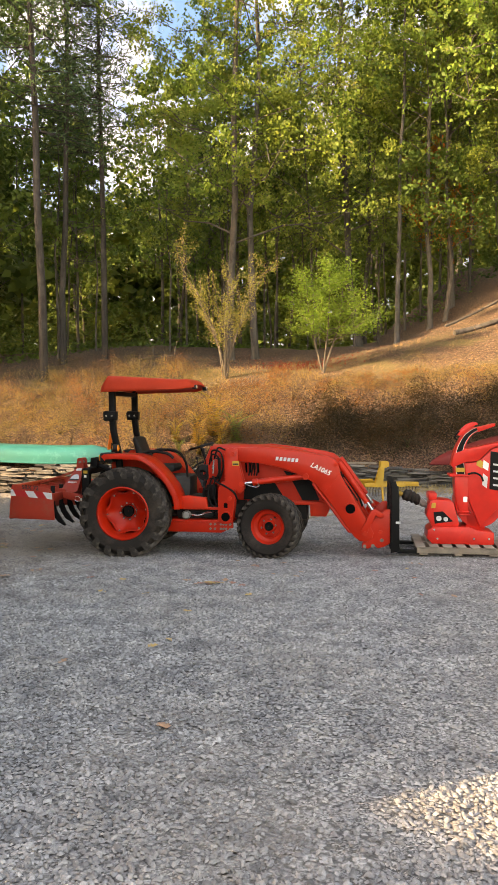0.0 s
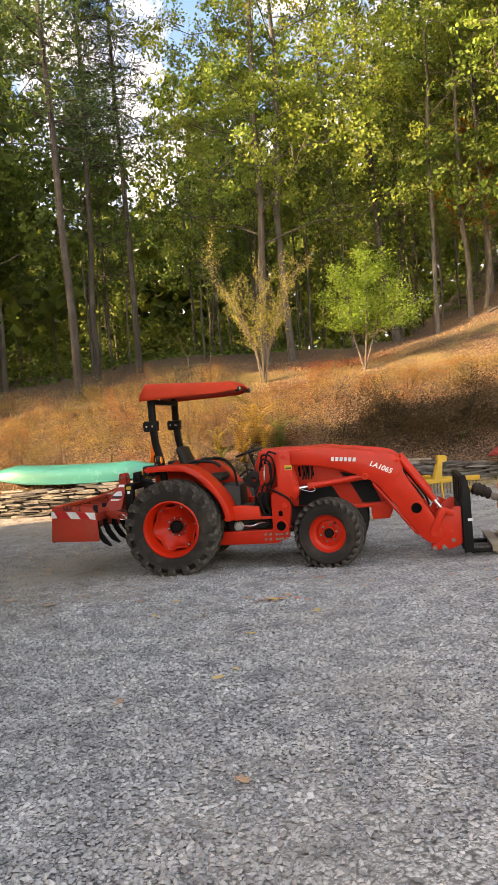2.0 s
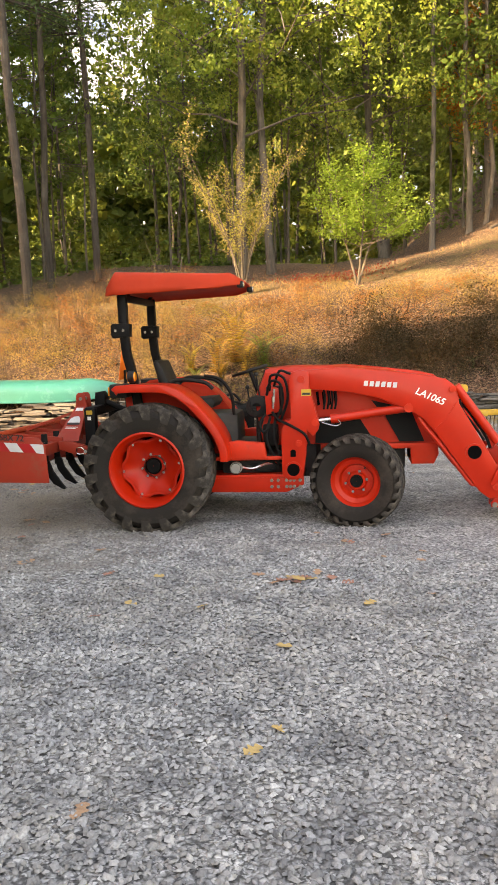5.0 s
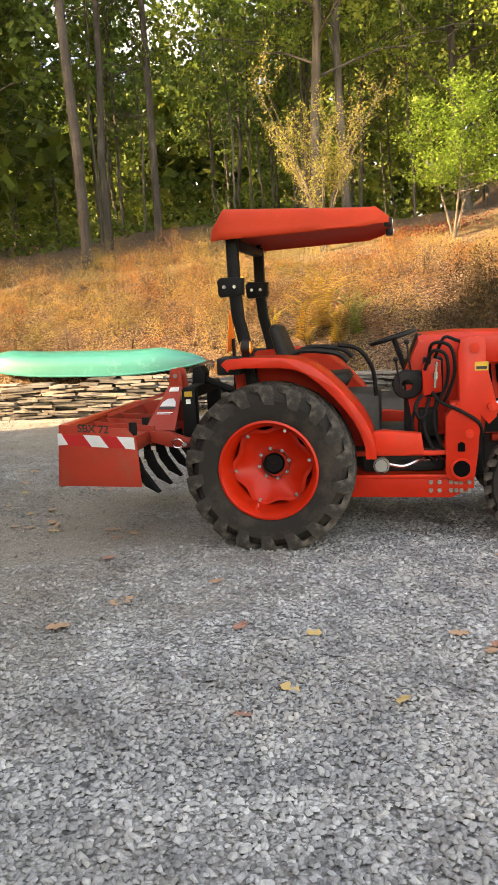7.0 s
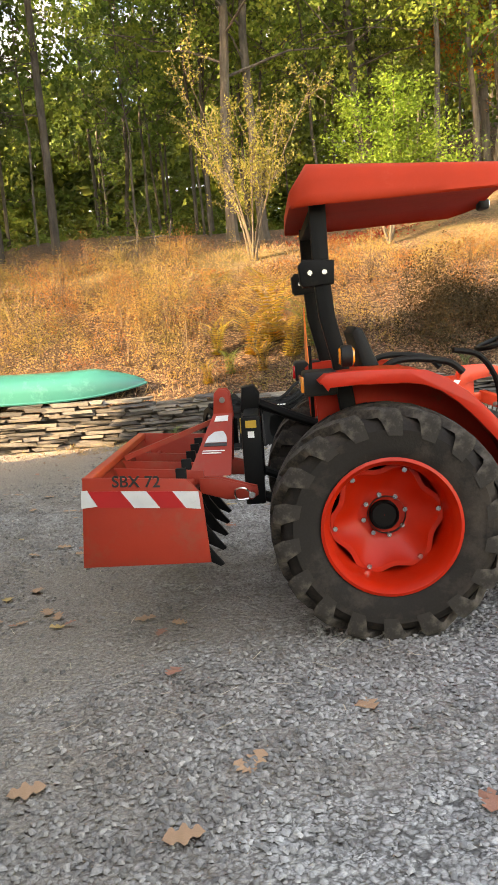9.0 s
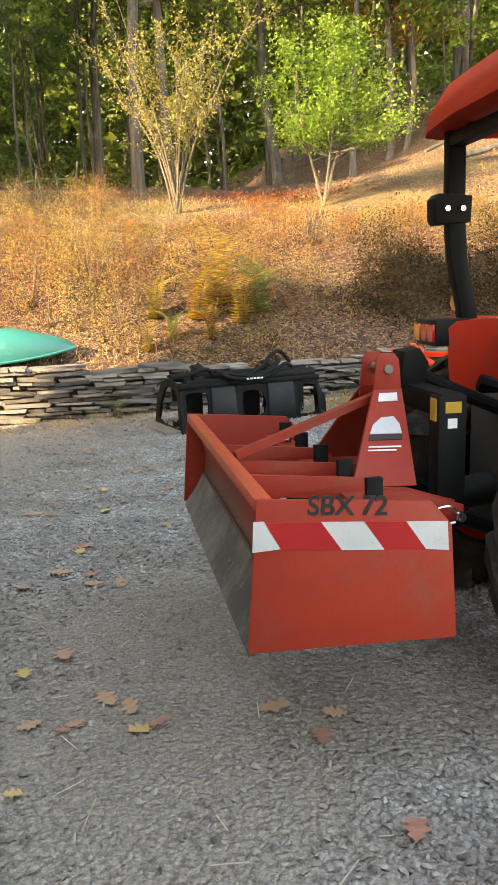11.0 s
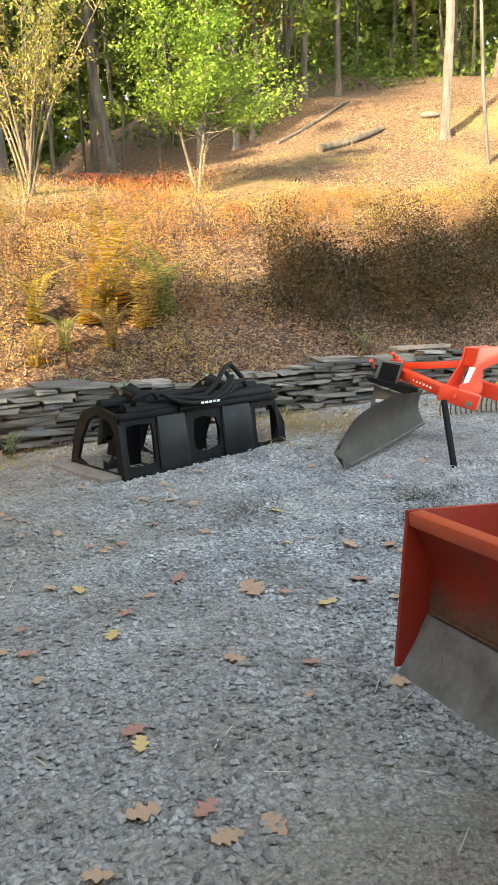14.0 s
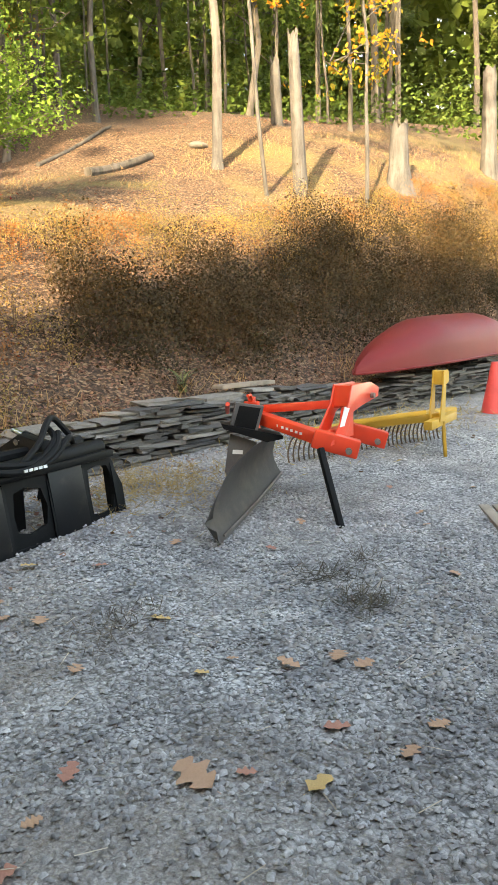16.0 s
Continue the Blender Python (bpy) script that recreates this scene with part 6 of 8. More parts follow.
box(bm, 1.5, 1.8, -0.20, 0.20, 0.36, 0.74, 0.03)
part("transmission", bm, GREY_CAST, tractor, "grimy grey cast transmission and engine block")
bm = bmesh.new()
box(bm, 1.8, 2.36, -0.17, 0.17, 0.40, 0.74, 0.03)
part("front_bolster", bm, BLACK_PLASTIC, tractor, "black front axle bolster")
bm = bmesh.new()
lathe(bm, [(0.10, -0.68), (0.10, -0.42), (0.16, -0.36), (0.17, -0.2), (0.17, 0.2), (0.16, 0.36), (0.10, 0.42), (0.10, 0.68)], 24, (0, 0, 0.547))
part("rear_axle", bm, GREY_CAST, tractor)
bm = bmesh.new()
box(bm, 1.80, 1.98, -0.47, 0.47, 0.31, 0.45, 0.03)
part("front_axle", bm, GREY_CAST, tractor)
bm = bmesh.new()
lathe(bm, [(0.05, -0.56), (0.058, -0.555), (0.058, -0.50), (0.05, -0.49)], 20, (0.755, 0, 0.495))
tube(bm, [(0.755, -0.556, 0.495), (0.755, -0.558, 0.495)], 0.045, 16)
part("filter_cap", bm, GREY_PLASTIC, tractor, "pale round filter cap")
for k, (z, y) in enumerate(((0.50, -0.50), (0.535, -0.47))):
    bm = bmesh.new()
    tube(bm, bend([(0.80, y, z), (0.92, y - 0.02, z - 0.015), (1.05, y, z + 0.03), (1.25, y + 0.02, z + 0.03)], 5), 0.016, 8)
    part("pipe", bm, CHROME if k == 0 else HOSE, tractor)
bm = bmesh.new()
box(bm, 0.62, 1.20, -0.50, -0.20, 0.44, 0.57, 0.02)
part("fuel_tank", bm, BLACK_PLASTIC, tractor)
bm = bmesh.new()
box(bm, 0.62, 1.20, 0.20, 0.50, 0.44, 0.57, 0.02)
part("fuel_tank", bm, BLACK_PLASTIC, tractor)

# hood
hood_prof = [(1.0, 0.68), (0.93, 1.17), (1.035, 1.425), (1.30, 1.44), (1.80, 1.425), (2.20, 1.375), (2.45, 1.31), (2.60, 1.215), (2.65, 1.05), (2.66, 0.68)]
bm = bmesh.new()
rows = []
for fy, sh in ((-0.30, 0.0), (-0.295, 0.03), (-0.26, 0.06), (-0.16, 0.075), (0, 0.08), (0.16, 0.075), (0.26, 0.06), (0.295, 0.03), (0.30, 0.0)):
    rows.append([bm.verts.new((x, fy * (1 - 0.10 * max(0, (x - 1.8))), z - (0.08 - sh) * (0 if k in (0, len(hood_prof) - 1) else 1))) for k, (x, z) in enumerate(hood_prof)])
for A, B in zip(rows, rows[1:]):
    for i in range(len(hood_prof) - 1):
        bm.faces.new((A[i], A[i + 1], B[i + 1], B[i]))
for r in (rows[0], rows[-1]):
    bm.faces.new(r)
hood = part("hood", bm, ORANGE, tractor, "orange engine hood")
for s in (-1, 1):
    bm = bmesh.new()
    prism(bm, [(1.50, 0.69), (1.52, 0.93), (1.90, 0.965), (2.072, 0.69)], *sorted((s * 0.296, s * 0.306)))
    part("side_grille", bm, BLACK, hood, "black mesh side grille")
    bm = bmesh.new()
    prism(bm, [(2.30, 0.69), (2.135, 1.0), (2.40, 1.01), (2.53, 0.69)], *sorted((s * 0.280, s * 0.302)))
    part("side_grille", bm, BLACK, hood, "black mesh side grille")
    bm = bmesh.new()
    prism(bm, [(2.04, 1.09), (2.09, 1.025), (2.30, 1.025)], *sorted((s * 0.285, s * 0.303)))
    part("side_grille", bm, BLACK, hood, "black mesh side grille")
    for k in range(4):
        # dark strip on the hood side, painting the shade in a vent
        bm = bmesh.new()
        x = 1.53 + 0.055 * k
        prism(bm, [(x, 1.05), (x - 0.012, 1.18), (x + 0.012, 1.19), (x + 0.024, 1.06)], *sorted((s * 0.296, s * 0.304)))
        part("vent_slot", bm, HOLE_SHADE, hood)
bm = bmesh.new()
box(bm, 2.62, 2.67, -0.22, 0.22, 0.72, 1.08, 0.02)
part("front_grille", bm, BLACK, hood)
bm = bmesh.new()
prism(bm, [(1.55, 0.62), (1.55, 0.675), (2.66, 0.675), (2.665, 0.56), (2.62, 0.47), (2.41, 0.47), (2.40, 0.62)], -0.29, 0.29, 0.012)
part("front_frame", bm, ORANGE_DUSTY, tractor, "orange front frame and bumper")
# dash and steering
bm = bmesh.new()
prism(bm, [(0.92, 0.65), (0.93, 1.17), (1.03, 1.42), (1.06, 1.42), (1.10, 0.65)], -0.24, 0.24, 0.02)
part("dashboard", bm, BLACK_PLASTIC, tractor)
bm = bmesh.new()
lathe(bm, [(0.175 + 0.015 * math.cos(a), 0.015 * math.sin(a)) for a in (2 * math.pi * i / 8 for i in range(8))], 36, closed=True)
for a in (0.5, 2.6, 4.7):
    tube(bm, [(0, 0, 0), (0.175 * math.cos(a), 0, 0.175 * math.sin(a))], 0.011, 6)
tube(bm, [(0, 0.02, 0), (0.02, -0.30, 0)], 0.022, 8)
sw = part("steering_wheel", bm, BLACK_PLASTIC, tractor, "black steering wheel on its column")
sw.matrix_basis = pose(0.85, 0, 1.395, 0, -16, 0) @ pose(0, 0, 0, 90, 0, 0)
bm = bmesh.new()
tube(bm, bend([(0.72, -0.30, 0.98), (0.70, -0.31, 1.18), (0.60, -0.33, 1.33), (0.45, -0.36, 1.37)], 5), 0.016, 8)
part("grab_rail", bm, BLACK, tractor)
for x, y, z in ((0.98, -0.30, 1.37), (0.90, -0.36, 1.25)):
    bm = bmesh.new()
    tube(bm, [(x, y, z - 0.25), (x - 0.03, y - 0.02, z)], 0.008, 6)
    bmesh.ops.create_icosphere(bm, subdivisions=2, radius=0.022, matrix=Matrix.Translation((x - 0.03, y - 0.02, z)))
    part("lever", bm, BLACK_PLASTIC, tractor)

# loader, both sides
TOWER = [(1.205, 0.43), (1.205, 0.86), (1.30, 0.97), (1.29, 1.30), (1.31, 1.385), (1.39, 1.41), (1.47, 1.385), (1.475, 1.23), (1.555, 0.90), (1.545, 0.85), (1.495, 0.80), (1.44, 0.86), (1.425, 0.62), (1.40, 0.43), (1.34, 0.395), (1.26, 0.395)]
BOOM = [(1.36, 1.25), (1.335, 1.33), (1.38, 1.40), (1.80, 1.418), (2.25, 1.365), (2.55, 1.322), (2.70, 1.285), (2.77, 1.23), (2.80, 1.15), (2.815, 1.06), (3.04, 0.675), (3.19, 0.42), (3.245, 0.31), (3.23, 0.24), (3.16, 0.19), (3.07, 0.195), (2.994, 0.255), (2.824, 0.486), (2.625, 0.775), (2.51, 0.92), (2.42, 0.985), (2.30, 1.04), (2.10, 1.13), (1.8, 1.195), (1.5, 1.225)]
for s in (-1, 1):
    o, i_ = s * 0.60, s * 0.50
    bm = bmesh.new()
    prism(bm, TOWER, *sorted((s * 0.645, s * 0.615)), 0.005)
    prism(bm, TOWER, *sorted((s * 0.485, s * 0.465)), 0.005)
    box(bm, 1.24, 1.38, *sorted((s * 0.47, s * 0.60)), 0.42, 0.95, 0.006)
    tower = part("loader_tower", bm, ORANGE, tractor, "orange loader upright")
    bm = bmesh.new()
    tube(bm, [(1.31, s * 0.60, 0.49), (1.31, s * 0.66, 0.49)], 0.075, 24)
    part("collar", bm, ORANGE, tower)
    # dark disc on the closed collar, painting the shade of a hole
    bm = bmesh.new()
    tube(bm, [(1.31, s * 0.655, 0.49), (1.31, s * 0.664, 0.49)], 0.058, 24)
    part("bore", bm, HOLE_SHADE, tower)
    # dark plate on the upright, painting the shade of a slot
    bm = bmesh.new()
    prism(bm, [(1.285, 0.61), (1.285, 0.665), (1.31, 0.68), (1.335, 0.665), (1.335, 0.61)], *sorted((s * 0.645, s * 0.650)))
    part("slot", bm, HOLE_SHADE, tower)
    for x, z, r in ((1.40, 1.325, 0.034), (1.52, 0.926, 0.034), (1.365, 0.735, 0.03)):
        bm = bmesh.new()
        tube(bm, [(x, s * 0.44, z), (x, s * 0.665, z)], r, 14)
        tube(bm, [(x, s * 0.665, z), (x, s * 0.676, z)], r * 0.5, 6)
        part("pivot_pin", bm, ORANGE_DUSTY, tower)
    bm = bmesh.new()
    prism(bm, [(1.49, 1.17), (1.49, 1.23), (1.40, 1.23), (1.40, 1.17)], *sorted((s * 0.645, s * 0.649)))
    decal = part("warning_label", bm, YELLOW, tower, "yellow and black warning label")
    bm = bmesh.new()
    prism(bm, [(1.41, 1.18), (1.48, 1.18), (1.48, 1.20), (1.41, 1.20)], *sorted((s * 0.649, s * 0.652)))
    part("print", bm, INK, decal)
    # side rail with its bolts
    bm = bmesh.new()
    prism(bm, [(0.30, 0.44), (1.40, 0.44), (1.40, 0.34), (1.24, 0.27), (0.42, 0.275), (0.30, 0.34)], *sorted((s * 0.60, s * 0.55)), 0.006)
    prism(bm, [(0.30, 0.44), (1.40, 0.44), (1.40, 0.41), (0.30, 0.41)], *sorted((s * 0.61, s * 0.30)), 0.004)
    rail = part("loader_rail", bm, ORANGE, tractor, "orange loader mounting rail")
    for bx in (1.10, 1.16, 1.24, 1.275, 1.31, 1.365):
        for bz in (0.325, 0.385):
            bm = bmesh.new()
            tube(bm, [(bx, s * 0.60, bz), (bx, s * 0.622, bz)], 0.016, 6)
            part("bolt", bm, STEEL, rail)
    bm = bmesh.new()
    prism(bm, BOOM, *sorted((s * 0.595, s * 0.505)), 0.010)
    boom = part("loader_boom", bm, ORANGE, tractor, "orange bent loader arm")
    bm = bmesh.new()
    tube(bm, [(2.945, s * 0.50, 0.62), (2.945, s * 0.612, 0.62)], 0.078, 24)
    part("collar", bm, ORANGE, boom)
    # dark disc on the arm's collar, painting the shade of a hole
    bm = bmesh.new()
    tube(bm, [(2.945, s * 0.605, 0.62), (2.945, s * 0.617, 0.62)], 0.062, 24)
    part("bore", bm, HOLE_SHADE, boom)
    for x, z, r in ((2.365, 1.033, 0.04), (3.135, 0.30, 0.030), (2.755, 1.195, 0.03)):
        bm = bmesh.new()
        tube(bm, [(x, s * 0.49, z), (x, s * 0.625, z)], r, 14)
        tube(bm, [(x, s * 0.625, z), (x, s * 0.604, z)], r * 0.5, 8)
        part("pivot_pin", bm, ORANGE_DUSTY, boom)
    # raised seam where the two arm plates meet
    bm = bmesh.new()
    tube(bm, [(2.60, s * 0.596, 0.83), (2.70, s * 0.597, 0.93), (2.79, s * 0.596, 1.07)], 0.006, 6)
    part("weld_seam", bm, ORANGE, boom)
    # hydraulic line and guard under the arm
    bm = bmesh.new()
    tube(bm, bend([(2.46, s * 0.56, 0.94), (2.50, s * 0.56, 0.875), (2.687, s * 0.56, 0.64), (2.90, s * 0.56, 0.355), (2.95, s * 0.56, 0.315), (3.05, s * 0.56, 0.305)], 5), 0.02, 8)
    part("hydraulic_line", bm, ORANGE, boom)
    # lift cylinder
    bm = bmesh.new()
    tube(bm, [(1.72, s * 0.555, 0.951), (2.365, s * 0.555, 1.033)], 0.040, 16)
    tube(bm, [(1.66, s * 0.555, 0.944), (1.73, s * 0.555, 0.953)], 0.046, 16)
    cyl = part("lift_cylinder", bm, ORANGE, tractor, "orange hydraulic lift cylinder")
    bm = bmesh.new()
    tube(bm, [(1.52, s * 0.555, 0.926), (1.72, s * 0.555, 0.951)], 0.020, 12)
    part("rod", bm, CHROME, cyl, "bright chrome piston rod")
    bm = bmesh.new()
    tube(bm, bend([(1.58, s * 0.58, 0.915), (1.70, s * 0.60, 0.885), (1.75, s * 0.60, 0.905), (1.73, s * 0.60, 0.94)], 4), 0.006, 6)
    part("clip", bm, CHROME, cyl)
    # tilt cylinder along the arm and its links
    bm = bmesh.new()
    tube(bm, [(2.79, s * 0.53, 1.22), (2.84, s * 0.53, 1.15), (3.16, s * 0.53, 0.70)], 0.040, 16)
    tcyl = part("tilt_cylinder", bm, ORANGE, tractor, "orange hydraulic tilt cylinder")
    bm = bmesh.new()
    tube(bm, [(3.16, s * 0.53, 0.70), (3.25, s * 0.53, 0.575)], 0.022, 12)
    part("rod", bm, CHROME, tcyl)
    bm = bmesh.new()
    tube(bm, bend([(2.84, s * 0.50, 1.06), (2.90, s * 0.50, 0.99), (2.97, s * 0.50, 0.89), (3.06, s * 0.50, 0.75), (3.10, s * 0.50, 0.64)], 4), 0.014, 6)
    part("hose", bm, HOSE, tcyl)
    bm = bmesh.new()
    tube(bm, bend([(2.82, s * 0.54, 1.10), (2.86, s * 0.54, 0.98), (2.95, s * 0.54, 0.86), (3.04, s * 0.54, 0.72)], 4), 0.011, 6)
    part("hose", bm, HOSE, tcyl)
    bm = bmesh.new()
    prism(bm, [(3.085, 0.335), (3.10, 0.285), (3.15, 0.29), (3.275, 0.55), (3.25, 0.60), (3.21, 0.59)], *sorted((s * 0.605, s * 0.617)), 0.004)
    prism(bm, [(3.22, 0.61), (3.21, 0.56), (3.34, 0.50), (3.38, 0.52), (3.36, 0.57), (3.26, 0.62)], *sorted((s * 0.604, s * 0.592)), 0.004)
    part("link", bm, ORANGE, tractor)
    bm = bmesh.new()
    prism(bm, [(3.10, 0.11), (3.095, 0.15), (3.16, 0.22), (3.16, 0.36), (3.25, 0.49), (3.33, 0.55), (3.40, 0.60), (3.46, 0.60), (3.455, 0.17), (3.38, 0.13), (3.30, 0.105), (3.26, 0.14), (3.18, 0.10)], *sorted((s * 0.58, s * 0.555)), 0.005)
    prism(bm, [(3.10, 0.11), (3.095, 0.15), (3.16, 0.22), (3.16, 0.36), (3.25, 0.49), (3.33, 0.55), (3.40, 0.60), (3.46, 0.60), (3.455, 0.17), (3.38, 0.13), (3.30, 0.105), (3.26, 0.14), (3.18, 0.10)], *sorted((s * 0.46, s * 0.435)), 0.005)
    qa = part("attach_plate", bm, ORANGE, tractor, "orange quick-attach plate")
    for x, z in ((3.335, 0.32), (3.352, 0.215), (3.238, 0.14), (3.263, 0.55), (3.13, 0.13)):
        bm = bmesh.new()
        tube(bm, [(x, s * 0.42, z), (x, s * 0.592, z)], 0.024, 12)
        part("pin", bm, STEEL if z < 0.3 else ORANGE_DUSTY, qa)
bm = bmesh.new()
tube(bm, [(2.945, -0.52, 0.62), (2.945, 0.52, 0.62)], 0.07, 20)
part("loader_crosstube", bm, ORANGE, tractor)
# bars in place of the maker's word on the arm, and the arm's type number
for k in range(6):
    bm = bmesh.new()
    x = 1.965 + 0.052 * k
    prism(bm, [(x, 1.243 - 0.0042 * k), (x + 0.008, 1.290 - 0.0042 * k), (x + 0.044, 1.289 - 0.0042 * k), (x + 0.036, 1.242 - 0.0042 * k)], -0.600, -0.5955)
    part("emblem_bar", bm, SILVER, tractor)
txt = pose(2.42, -0.5965, 1.165, 0, 24.5, 0) @ SIDE
flat_text("LA1065", 0.088, 0.001, txt, WHITE, "arm_lettering", tractor, 0.15)

# valve block and hoses at the near upright
bm = bmesh.new()
box(bm, 1.06, 1.20, -0.50, -0.36, 0.98, 1.26, 0.015)
box(bm, 1.02, 1.16, -0.52, -0.40, 0.70, 0.90, 0.015)
part("valve_block", bm, BLACK, tractor, "black hydraulic valve block")
bm = bmesh.new()
prism(bm, [(1.06, 0.99), (1.05, 1.20), (1.10, 1.27), (1.18, 1.24), (1.19, 1.02)], -0.53, -0.51, 0.01)
part("valve_cover", bm, ORANGE, tractor)
HOSES = [[(1.10, -0.52, 1.22), (1.12, -0.60, 1.36), (1.24, -0.63, 1.34), (1.27, -0.60, 1.15), (1.20, -0.56, 0.95)],
         [(1.07, -0.54, 1.18), (1.12, -0.62, 1.31), (1.21, -0.64, 1.28), (1.22, -0.60, 1.10), (1.14, -0.58, 0.92)],
         [(1.14, -0.54, 1.26), (1.20, -0.60, 1.40), (1.28, -0.58, 1.38), (1.33, -0.54, 1.36)],
         [(1.12, -0.55, 1.02), (1.18, -0.60, 0.95), (1.30, -0.66, 0.90), (1.42, -0.66, 0.82), (1.46, -0.60, 0.72)],
         [(1.10, -0.54, 0.98), (1.06, -0.58, 0.80), (1.10, -0.58, 0.66), (1.18, -0.57, 0.52)],
         [(1.15, -0.54, 0.98), (1.13, -0.58, 0.82), (1.16, -0.58, 0.68), (1.22, -0.57, 0.55)],
         [(1.02, -0.48, 0.95), (0.98, -0.50, 0.80), (1.02, -0.52, 0.64), (1.14, -0.54, 0.50), (1.0, -0.52, 0.46), (0.85, -0.5, 0.50)],
         [(1.05, -0.52, 1.0), (1.0, -0.56, 0.92), (1.03, -0.58, 0.84), (1.09, -0.57, 0.88)]]
for q in HOSES:
    bm = bmesh.new()
    tube(bm, bend(q, 6), 0.0125, 8)
    part("hose", bm, HOSE, tractor, "black hydraulic hose")
bm = bmesh.new()
tube(bm, [(1.135, -0.625, 1.06), (1.15, -0.63, 1.24)], 0.011, 10)
tube(bm, [(1.14, -0.626, 1.12), (1.143, -0.628, 1.17)], 0.017, 8)
part("hose_coupling", bm, CHROME, tractor, "bright steel hose coupling")
for k in range(4):
    bm = bmesh.new()
    x = 1.60 + 0.035 * k
    tube(bm, bend([(x, -0.47, 1.21), (x + 0.01, -0.49, 1.12), (x - 0.005, -0.47, 1.03)], 4), 0.011, 6)
    part("hose", bm, HOSE, tractor)
bm = bmesh.new()
box(bm, 0.90, 1.06, -0.34, -0.26, 1.06, 1.16, 0.02)
lathe(bm, [(0.10, -0.30), (0.11, -0.33), (0.10, -0.36), (0.04, -0.37)], 20, (0.95, 0, 1.06))
part("control_housing", bm, BLACK_PLASTIC, tractor)

# hitch and quick coupler
for s in (-1, 1):
    bm = bmesh.new()
    tube(bm, [(-0.12, s * 0.33, 0.42), (-0.70, s * 0.40, 0.66)], 0.030, 8)
    part("lower_arm", bm, BLACK, tractor)
    bm = bmesh.new()
    tube(bm, [(-0.18, s * 0.30, 1.02), (-0.46, s * 0.37, 0.56)], 0.022, 8)
    part("lift_link", bm, BLACK, tractor)
    bm = bmesh.new()
    tube(bm, [(0.0, s * 0.25, 0.96), (-0.22, s * 0.30, 1.04)], 0.04, 8)
    part("lift_arm", bm, BLACK, tractor)
bm = bmesh.new()
tube(bm, [(-0.24, -0.03, 0.95), (-0.46, -0.03, 1.04), (-0.68, -0.03, 1.14)], 0.03, 10)
part("top_link", bm, BLACK, tractor)
bm = bmesh.new()
tube(bm, [(-0.30, 0, 0.62), (-0.46, 0, 0.60)], 0.07, 14)
part("power_shaft_guard", bm, BLACK_PLASTIC, tractor)
bm = bmesh.new()
for s in (-1, 1):
    box(bm, -0.74, -0.63, s * 0.39 - 0.065, s * 0.39 - 0.065 + 0.09, 0.60, 1.09, 0.01)
box(bm, -0.73, -0.64, -0.45, 0.41, 1.01, 1.10, 0.01)
prism(bm, [(-0.75, 1.08), (-0.735, 1.225), (-0.665, 1.235), (-0.63, 1.18), (-0.64, 1.08)], -0.10, 0.04, 0.01)
coupler = part("quick_coupler", bm, BLACK, tractor, "black three-point quick coupler frame")
bm = bmesh.new()
box(bm, -0.745, -0.739, -0.44, -0.39, 1.0, 1.08)
prism(bm, [(-0.715, 1.03), (-0.715, 1.07), (-0.655, 1.07), (-0.655, 1.03)], -0.459, -0.4555)
part("label_plate", bm, YELLOW, coupler)
bm = bmesh.new()
prism(bm, [(-0.705, 0.975), (-0.705, 1.01), (-0.67, 1.01), (-0.67, 0.975)], -0.459, -0.4555)
part("label_plate", bm, WHITE, coupler)

# ---- box blade on the hitch ----
bb = thing("box_blade", pose(-1.535, 10.829, -0.015, -0.97, 0, -3.6), "red-brown steel box blade with worn cutting edge and striped side plates", "box blade")
PLATE = [(-1.545, 0.915), (-1.04, 0.875), (-0.975, 0.80), (-0.955, 0.455), (-1.58, 0.47)]
for s in (-1, 1):
    bm = bmesh.new()
    prism(bm, PLATE, *sorted((s * 0.915, s * 0.90)), 0.003)
    sp = part("side_plate", bm, BLADE_RED, bb, "red-brown steel side plate")
    if s < 0:
        for k, (x0, mt) in enumerate(((-1.556, SILVER), (-1.49, RED_TAPE), (-1.365, SILVER), (-1.24, RED_TAPE), (-1.115, SILVER))):
            w = 0.125 if k else 0.066
            x1 = x0 + w
            z = lambda x: 0.852 - 0.072 * (x + 1.55)
            h = 0.082
            tl, tr, br, bl = (x0, z(x0)), (x1, z(x1)), (min(x1 + 0.06, -0.985), z(x1 + 0.06) - h), ((x0 + 0.06) if k else x0 - 0.005, z(x0 + 0.06) - h)
            if k == 0:
                tr = (x0 + 0.03, z(x0))
                br = (x0 + 0.075, z(x0) - h)
            elif k == 1:
                tl, bl = (x0 - 0.036, z(x0)), (x0 + 0.009, z(x0) - h)
            bm = bmesh.new()
            prism(bm, [tl, tr, br, bl], -0.9175, -0.9145)
            part("reflective_stripe", bm, mt, sp)
        flat_text("SBX 72", 0.078, 0.001, pose(-1.405, -0.917, 0.862, 0, 4.0, 0) @ SIDE, INK, "plate_lettering", sp)
# mouldboard, its top rail and the cutting edge
bm = bmesh.new()
prism(bm, [(-1.530, 0.875), (-1.480, 0.78), (-1.462, 0.70), (-1.472, 0.61), (-1.49, 0.575), (-1.475, 0.575), (-1.457, 0.61), (-1.447, 0.70), (-1.465, 0.785), (-1.515, 0.88)], -0.90, 0.90)
mb = part("mouldboard", bm, MOULD, bb, "curved red-brown mouldboard")
bm = bmesh.new()
box(bm, -1.549, -1.496, -0.90, 0.90, 0.872, 0.914, 0.010)
part("top_rail", bm, SKYLIT_EDGE, bb, "scuffed orange top rail, coloured lighter for the sky light on it")
bm = bmesh.new()
